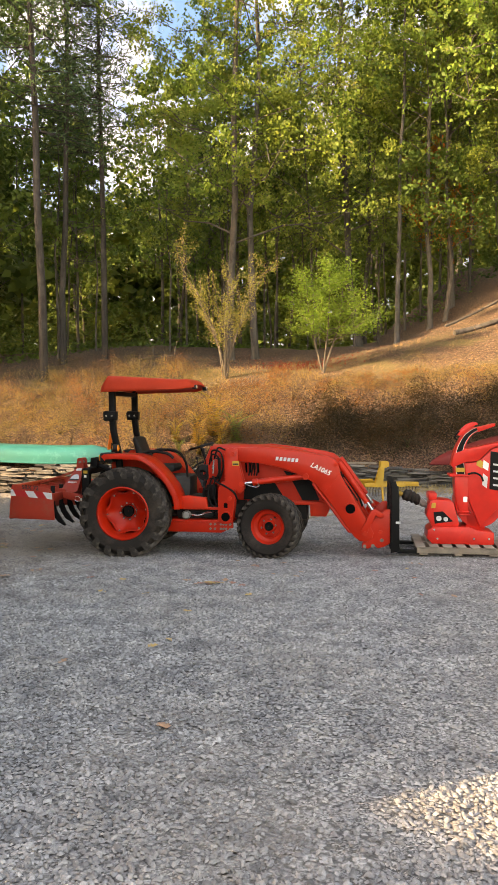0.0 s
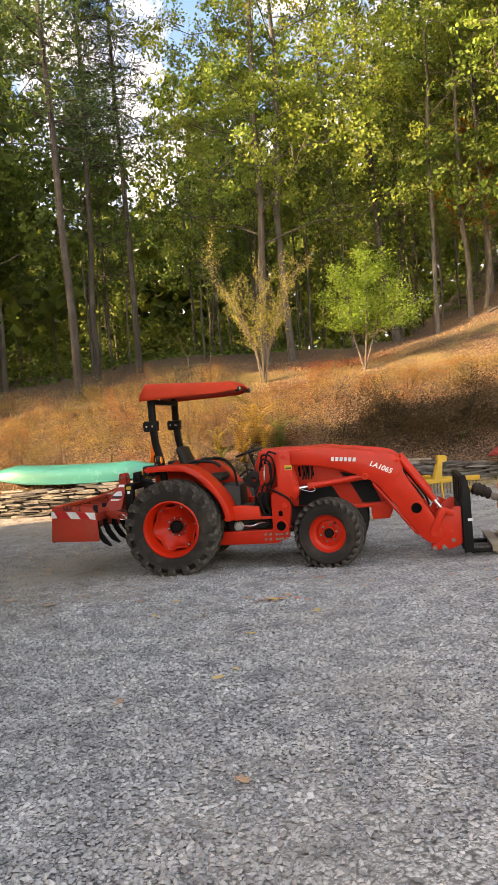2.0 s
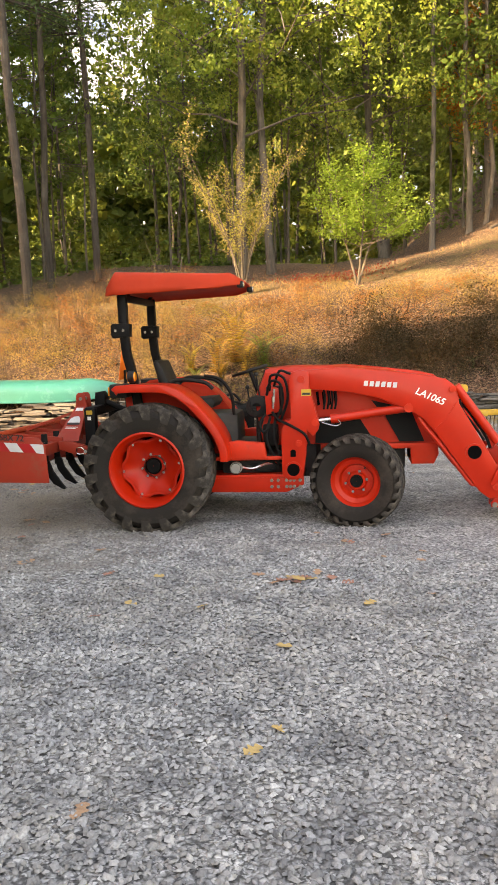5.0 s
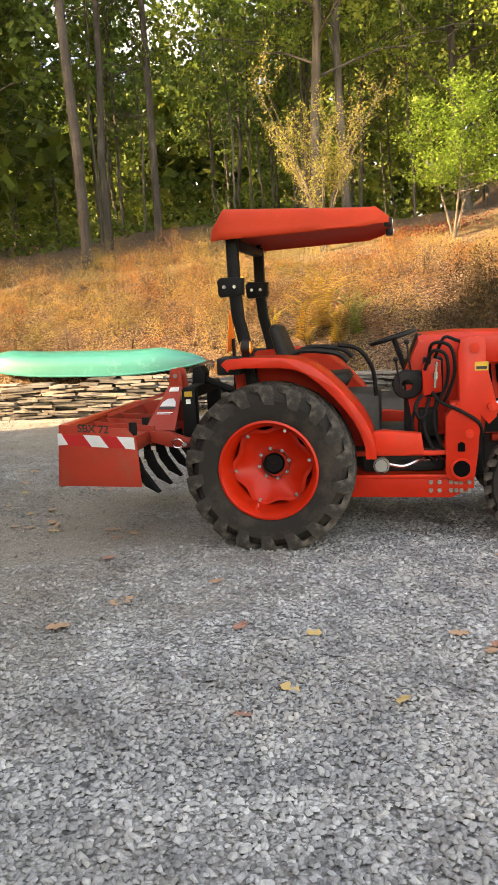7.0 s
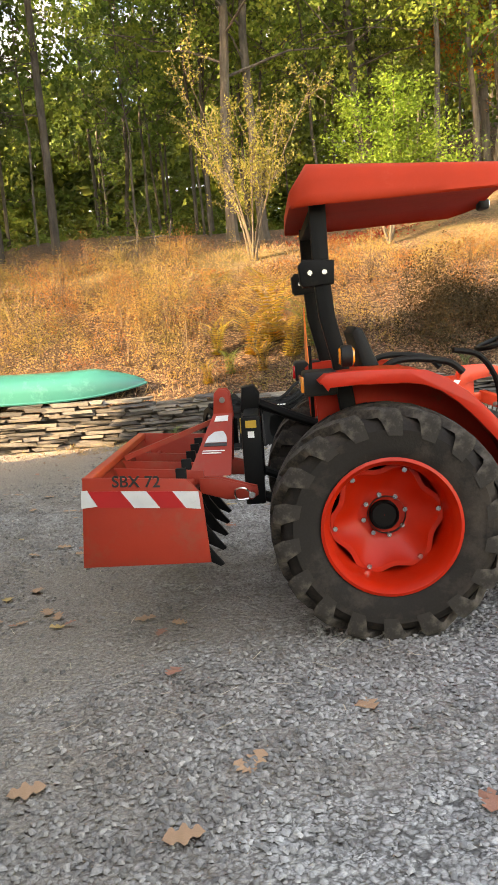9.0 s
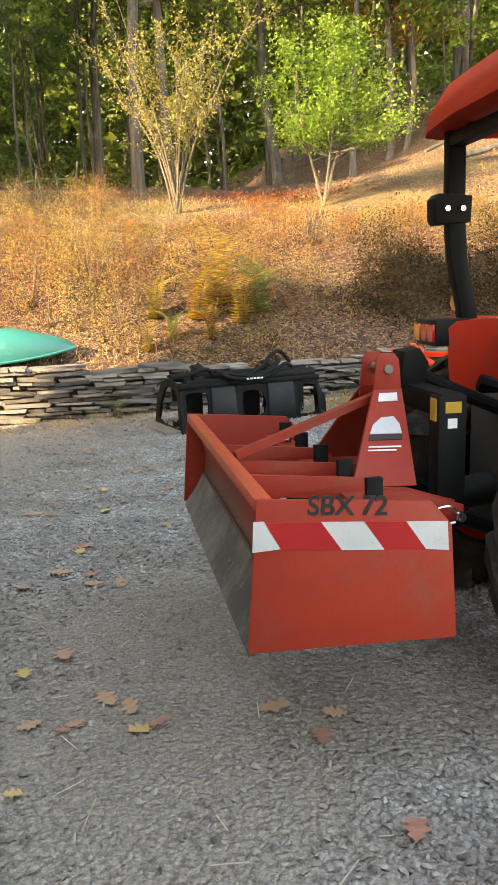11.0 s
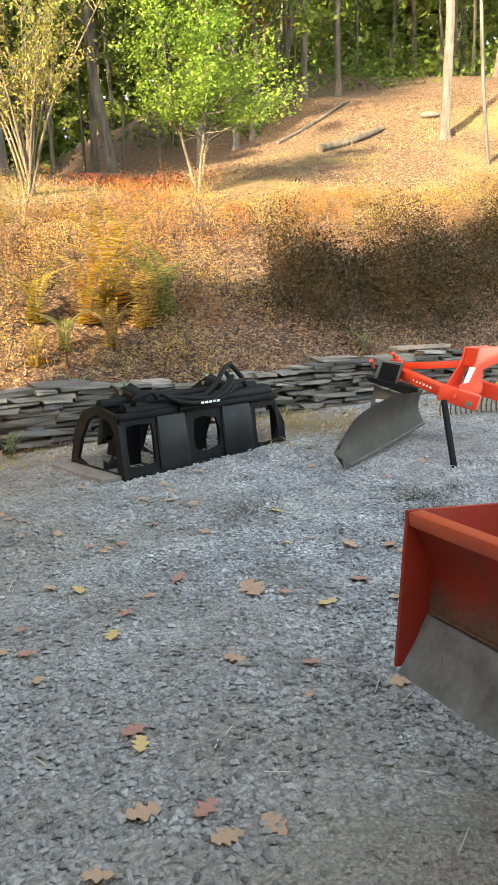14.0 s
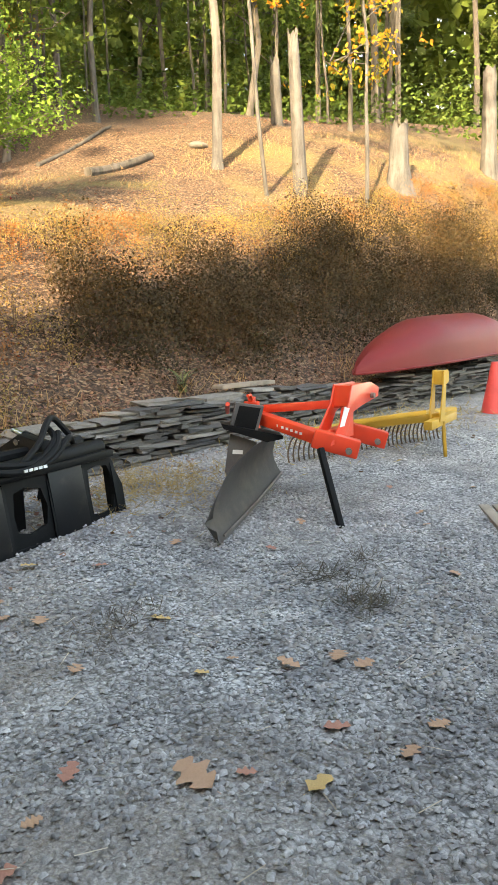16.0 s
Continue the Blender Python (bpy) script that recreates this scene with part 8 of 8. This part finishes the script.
# clamp arms with teeth, cylinders and hoses
for x in (0.28, 1.12):
    bm = bmesh.new()
    prism(bm, [(0.16, 0.50), (0.20, 0.64), (0.40, 0.68), (0.62, 0.56), (0.80, 0.30), (0.84, 0.14), (0.78, 0.16), (0.74, 0.22), (0.70, 0.20), (0.68, 0.28), (0.64, 0.26), (0.56, 0.44), (0.38, 0.55)], 0, 0.09, 0.008)
    bmesh.ops.transform(bm, matrix=Matrix(((0, 1, 0, x), (1, 0, 0, 0), (0, 0, 1, 0), (0, 0, 0, 1))), verts=bm.verts)
    part("clamp_arm", bm, BLACK, gr, "black toothed clamp arm")
    bm = bmesh.new()
    tube(bm, [(x + 0.10, 0.12, 0.56), (x + 0.10, 0.44, 0.66)], 0.035, 12)
    cyl = part("cylinder", bm, BLACK, gr)
    bm = bmesh.new()
    tube(bm, [(x + 0.10, 0.44, 0.66), (x + 0.10, 0.54, 0.69)], 0.018, 10)
    part("rod", bm, CHROME, cyl)
    bm = bmesh.new()
    tube(bm, [(x - 0.02, 0.40, 0.63), (x + 0.06, 0.40, 0.63)], 0.022, 8)
    part("pivot_pin", bm, CHROME, gr)
for q in ([(0.55, 0.02, 0.50), (0.75, -0.03, 0.52), (1.0, -0.01, 0.56), (1.22, 0.05, 0.66), (1.38, 0.16, 0.60)], [(0.40, 0.06, 0.64), (0.55, -0.02, 0.56), (0.80, -0.04, 0.54), (1.05, 0.0, 0.62), (1.18, 0.1, 0.70)], [(0.3, 0.1, 0.58), (0.5, 0.02, 0.60), (0.85, 0.0, 0.56), (1.1, 0.06, 0.66), (1.2, 0.2, 0.72)], [(0.75, 0.02, 0.55), (0.95, 0.05, 0.66), (1.1, 0.12, 0.76), (1.25, 0.2, 0.78), (1.35, 0.16, 0.66)], [(0.2, 0.12, 0.55), (0.15, 0.04, 0.62), (0.3, 0.03, 0.66), (0.4, 0.08, 0.57)]):
    bm = bmesh.new()
    tube(bm, bend(q, 6), 0.021, 8)
    part("hose", bm, HOSE, gr, "black sleeved hydraulic hose")
for k in range(5):
    bm = bmesh.new()
    box(bm, 0.70 + 0.04 * k, 0.728 + 0.04 * k, -0.075, -0.069, 0.535, 0.552)
    part("print_bar", bm, WHITE, gr)
# inner plates simplified to black sheets, added to keep the openings dark
for x0, x1 in ((0.02, 0.36), (0.60, 1.04), (1.30, GL - 0.04)):
    bm = bmesh.new()
    prism(bm, [(x0, 0.02), (x0, 0.13), (x0 + 0.04, 0.10), (x0 + 0.08, 0.15), (x0 + 0.12, 0.11), (x0 + 0.15, 0.17), (x0 + 0.16, 0.30), (x0, 0.33), (x0, 0.50), (x1, 0.50), (x1, 0.02)], 0.30, 0.325, 0.002)
    part("inner_panel", bm, BLACK, gr)
bm = bmesh.new()
box(bm, -0.17, 0.46, 0.04, 0.80, 0.01, 0.055, 0.004)
part("floor_plate", bm, STEEL, gr, "worn rusty floor plate")
bm = bmesh.new()
box(bm, 0.95, 1.45, -0.10, 0.02, -0.02, 0.006, 0.003)
part("skid_plate", bm, STEEL, gr, "bare worn steel skid")


# ---- rear blade with orange frame ----
rb = thing("rear_blade", pose(0, 0, 0), "orange-framed rear grader blade with dark steel mouldboard on a prop leg", "rear blade")


def at(pts, name, r, material, parent, seg=8, label=""):
    bm = bmesh.new()
    tube(bm, pts, r, seg)
    return part(name, bm, material, parent, label)


# mouldboard from the tip towards the wall, curved in section, its near end rounded off
tipv, dv = Vector((-0.878, 15.041, 0.0)), Vector((0.901, 0.434, 0))
nv = Vector((dv.y, -dv.x, 0)).normalized()
bm = bmesh.new()
rows = []
for u, z0, z1 in ((-0.06, 0.18, 0.26), (-0.035, 0.11, 0.31), (0.0, 0.085, 0.345), (0.08, 0.085, 0.40), (0.2, 0.09, 0.46), (0.34, 0.10, 0.495), (0.5, 0.112, 0.52), (0.88, 0.138, 0.557), (1.2, 0.17, 0.552), (1.56, 0.205, 0.53)):
    p = tipv + dv * u
    rows.append([bm.verts.new(p - nv * (0.075 * math.sin(math.pi * min(1, w * 0.9))) + Vector((0, 0, z0 + (z1 - z0) * w))) for w in (0, 0.2, 0.4, 0.6, 0.8, 1.0)])
fs = []
for A, B in zip(rows, rows[1:]):
    for i in range(5):
        fs.append(bm.faces.new((A[i], B[i], B[i + 1], A[i + 1])))
bmesh.ops.solidify(bm, geom=fs, thickness=0.012)
mbd = part("mouldboard", bm, DARK_STEEL, rb, "dark bare-steel curved blade", 60)
bm = bmesh.new()
tube(bm, [tipv + dv * u + nv * 0.004 + Vector((0, 0, z)) for u, z in ((0.06, 0.12), (0.5, 0.145), (0.88, 0.17), (1.54, 0.235))], 0.007, 6)
part("cutting_edge", bm, STEEL, mbd)
# turntable plates over the blade
pv, pn = Vector((0.751, -0.661, 0)), Vector((-0.661, -0.751, 0))
c = Vector((-0.05, 15.6, 0))


def on_gusset(pts, d0, d1, name, material, parent, label=""):
    bm = bmesh.new()
    A, B = ([bm.verts.new(c + pv * a + Vector((0, 0, b)) + pn * d) for a, b in pts] for d in (d0, d1))
    bm.faces.new(A)
    bm.faces.new(B)
    n = len(pts)
    for i in range(n):
        bm.faces.new((A[i], A[(i + 1) % n], B[(i + 1) % n], B[i]))
    return part(name, bm, material, parent, label)


gp = on_gusset([(-0.045, 0.855), (0.155, 0.82), (0.09, 0.60), (-0.10, 0.665)], 0.05, -0.02, "gusset_plate", DARK_STEEL, rb, "dark grey gusset plate")
on_gusset([(-0.022, 0.835), (0.13, 0.808), (0.078, 0.63), (-0.07, 0.685)], 0.055, 0.049, "inset_panel", BLACK, gp)
gl = on_gusset([(-0.095, 0.63), (0.10, 0.555), (0.075, 0.49), (-0.125, 0.31), (-0.142, 0.35)], 0.02, 0.005, "gusset_plate", DARK_STEEL, rb, "dark grey gusset plate with a white label")
on_gusset([(-0.078, 0.51), (-0.004, 0.502), (-0.009, 0.473), (-0.083, 0.481)], 0.025, 0.019, "label_plate", WHITE, gl)
on_gusset([(-0.165, 0.715), (0.28, 0.608), (0.28, 0.585), (0.165, 0.565), (-0.145, 0.675)], 0.10, -0.10, "pivot_bar", BLACK, rb)


def beam(a, b, w, h, name, parent, material):
    a, b = Vector(a), Vector(b)
    d = (b - a).normalized()
    s_ = d.cross(Vector((0, 0, 1))).normalized()
    u_ = s_.cross(d)
    bm = bmesh.new()
    R_ = [[bm.verts.new(p + s_ * i * w / 2 + u_ * j * h / 2) for i, j in ((-1, -1), (1, -1), (1, 1), (-1, 1))] for p in (a, b)]
    for i in range(4):
        bm.faces.new((R_[0][i], R_[0][(i + 1) % 4], R_[1][(i + 1) % 4], R_[1][i]))
    bm.faces.new(R_[0])
    bm.faces.new(R_[1])
    bmesh.ops.bevel(bm, geom=list(bm.edges), offset=min(w, h) * 0.12, segments=2, affect='EDGES', profile=0.5)
    return part(name, bm, material, parent)


IMP = surface("implement_orange", (0.80, 0.055, 0.018), 0.4, worn=(0.5, 0.06, 0.03), wear=0.15, coat=0.3)
beam((0.11, 15.62, 0.735), (0.10, 15.02, 0.62), 0.09, 0.09, "main_beam", rb, IMP)
beam((0.13, 15.62, 0.78), (0.40, 15.02, 0.83), 0.03, 0.06, "upper_brace", rb, IMP)
bm = bmesh.new()
tube(bm, [(0.10, 15.64, 0.60), (0.10, 15.64, 0.84)], 0.06, 14)
tube(bm, [(0.10, 15.64, 0.84), (0.10, 15.64, 0.875)], 0.03, 8)
part("pivot_head", bm, IMP, rb)
for k_, o in enumerate((Vector((0, 0, 0)), Vector((0.60, 0.16, -0.03)))):
    a, b = Vector((0.06, 15.04, 0.625)) + o, Vector((0.25, 14.79, 0.535)) + o
    hb = beam(a, b, 0.10, 0.13, "hitch_block", rb, IMP)
    q = Vector((0.211, 14.849, 0.537)) + o
    bm = bmesh.new()
    tube(bm, [q + Vector((-0.08, -0.06, 0)), q + Vector((0.10, 0.08, 0))], 0.022, 10)
    part("hitch_pin", bm, STEEL, hb)
beam((0.08, 15.03, 0.615), (0.72, 15.20, 0.585), 0.09, 0.09, "cross_beam", rb, IMP)
FRAME_AT = pose(0.211, 14.849, 0, 0, 0, 9.8)
HEAD = [(-0.13, 0.58), (0.08, 0.58), (0.22, 0.77), (0.36, 0.80), (0.66, 0.84), (0.67, 0.91), (0.52, 0.96), (0.20, 0.965), (0.15, 0.84)]
for y0 in (0.06, 0.20):
    bm = bmesh.new()
    prism(bm, HEAD, y0, y0 + 0.016, 0.004)
    bmesh.ops.transform(bm, matrix=FRAME_AT, verts=bm.verts)
    hp = part("headstock_plate", bm, IMP, rb, "orange headstock plate")
    if y0 < 0.1:
        bm = bmesh.new()
        prism(bm, [(-0.01, 0.69), (0.055, 0.69), (0.145, 0.805), (0.07, 0.82)], y0 - 0.004, y0 + 0.001)
        bmesh.ops.transform(bm, matrix=FRAME_AT, verts=bm.verts)
        part("label_plate", bm, WHITE, hp)
bm = bmesh.new()
prism(bm, [(0.18, 0.815), (0.36, 0.81), (0.65, 0.845), (0.66, 0.905), (0.52, 0.952), (0.205, 0.957)], 0.077, 0.199)
prism(bm, [(0.17, 0.80), (0.34, 0.825), (0.34, 0.58), (0.10, 0.58)], 0.12, 0.135)
bmesh.ops.transform(bm, matrix=FRAME_AT, verts=bm.verts)
part("headstock_web", bm, IMP, rb)
bm = bmesh.new()
tube(bm, [FRAME_AT @ Vector((0.52, 0.03, 0.86)), FRAME_AT @ Vector((0.52, 0.25, 0.86))], 0.02, 10)
part("hitch_pin", bm, STEEL, rb)
beam((0.036, 14.96, 0.56), (-0.06, 14.72, 0.05), 0.042, 0.042, "prop_leg", rb, BLACK)
at([(-0.10, 15.70, 0.78), (-0.16, 15.64, 0.82), (-0.24, 15.56, 0.86)], "adjust_handle", 0.016, IMP, rb)
at([(0.06, 15.60, 0.86), (0.02, 15.58, 0.90), (-0.03, 15.56, 0.90)], "adjust_handle", 0.012, IMP, rb)
for k in range(7):
    p = Vector((0.11, 15.40, 0.70)).lerp(Vector((0.10, 15.10, 0.645)), k / 7)
    bm = bmesh.new()
    box(bm, -0.002, 0.002, -0.011, 0.011, -0.008, 0.010, 0, pose(p.x - 0.046, p.y, p.z - 0.01, 0, 0, 1))
    part("print_bar", bm, WHITE, rb)

# ---- yellow landscape rake ----
rk = thing("landscape_rake", pose(0, 0, 0), "weathered yellow landscape rake with curved spring tines", "landscape rake")
beam((1.05, 15.95, 0.44), (3.05, 15.55, 0.46), 0.09, 0.09, "rake_bar", rk, YELLOW)
for k in range(34):
    u = k / 33
    p = Vector((1.08, 15.95, 0.42)).lerp(Vector((3.02, 15.56, 0.44)), u)
    at(bend([(p.x, p.y, p.z), (p.x - 0.01, p.y + 0.10, p.z - 0.02), (p.x - 0.02, p.y + 0.15, p.z - 0.18), (p.x - 0.01, p.y + 0.10, p.z - 0.36)], 4), "tine", 0.008, surface("rusty_tine", (0.11, 0.075, 0.045), 0.7, worn=(0.2, 0.1, 0.05), wear=0.4) if k == 0 else bpy.data.materials["rusty_tine"], rk, 5)
beam((1.75, 15.80, 0.47), (2.30, 15.30, 0.50), 0.08, 0.08, "draw_beam", rk, YELLOW)
beam((1.95, 15.22, 0.46), (2.75, 15.40, 0.46), 0.08, 0.08, "cross_beam", rk, YELLOW)
for o in (-0.05, 0.05):
    bm = bmesh.new()
    q = [Vector((2.26, 15.30, 0)) + Vector((0.97, 0.23, 0)) * a + Vector((0, 0, z)) for a, z in ((-0.12, 0.47), (-0.02, 0.78), (0.0, 0.93), (0.13, 0.93), (0.16, 0.90), (0.16, 0.82), (0.07, 0.80), (0.04, 0.47))]
    nn = Vector((0.23, -0.97, 0))
    A, B = [bm.verts.new(p + nn * (o + 0.012)) for p in q], [bm.verts.new(p + nn * o) for p in q]
    bm.faces.new(A)
    bm.faces.new(B)
    for i in range(len(q)):
        bm.faces.new((A[i], A[(i + 1) % len(q)], B[(i + 1) % len(q)], B[i]))
    part("headstock_plate", bm, YELLOW, rk)
bm = bmesh.new()
box(bm, 0.0, 0.13, -0.045, 0.045, 0.80, 0.925, 0.006, pose(2.26, 15.30, 0, 0, 0, 13.3))
part("headstock_web", bm, YELLOW, rk)
beam((2.30, 15.26, 0.46), (2.32, 15.24, 0.07), 0.03, 0.03, "prop_leg", rk, YELLOW)
beam((1.55, 15.84, 0.49), (2.12, 15.34, 0.56), 0.03, 0.04, "upper_brace", rk, YELLOW)

# red marker cone and ribbed mat by the gravel's edge
cone = thing("traffic_cone", pose(5.05, 16.05, 0.13), "faded red plastic traffic cone on the gravel's edge", "traffic cone")
bm = bmesh.new()
pr = [(0.17, 0.03), (0.16, 0.05), (0.05, 0.66), (0.045, 0.69), (0.03, 0.70)]
rings = [[bm.verts.new((r * math.cos(a), r * math.sin(a), z)) for a in (6.2832 * i / 20 for i in range(20))] for r, z in pr]
for A, B in zip(rings, rings[1:]):
    for i in range(20):
        bm.faces.new((A[i], A[(i + 1) % 20], B[(i + 1) % 20], B[i]))
bm.faces.new(rings[-1])
part("cone_body", bm, surface("faded_red_plastic", (0.62, 0.06, 0.05), 0.6), cone)
bm = bmesh.new()
box(bm, -0.19, 0.19, -0.19, 0.19, 0, 0.035, 0.012)
part("cone_base", bm, BLACK_PLASTIC, cone)

planks = thing("plank_stack", pose(0.60, 13.71, 0.0, 0, 0, 38), "few weathered grey planks lying on the gravel", "planks")
for k in range(4):
    bm = bmesh.new()
    box(bm, -0.16, 0.75, -0.20 + 0.10 * k, -0.125 + 0.10 * k, 0, 0.05, 0.004)
    part("plank", bm, WOOD, planks)

# ---- the wall's nearest stones, each its own piece ----
for k, (x, y, z, lx, ly, lz, rz, ry) in enumerate(NEAR_STONES):
    ob = new("stone", slabs[k % 10])
    ob.matrix_basis = pose(x, y + 0.1, z, 0, ry, rz) @ Matrix.Diagonal((lx, ly, lz, 1))
    ob.parent = stone_wall
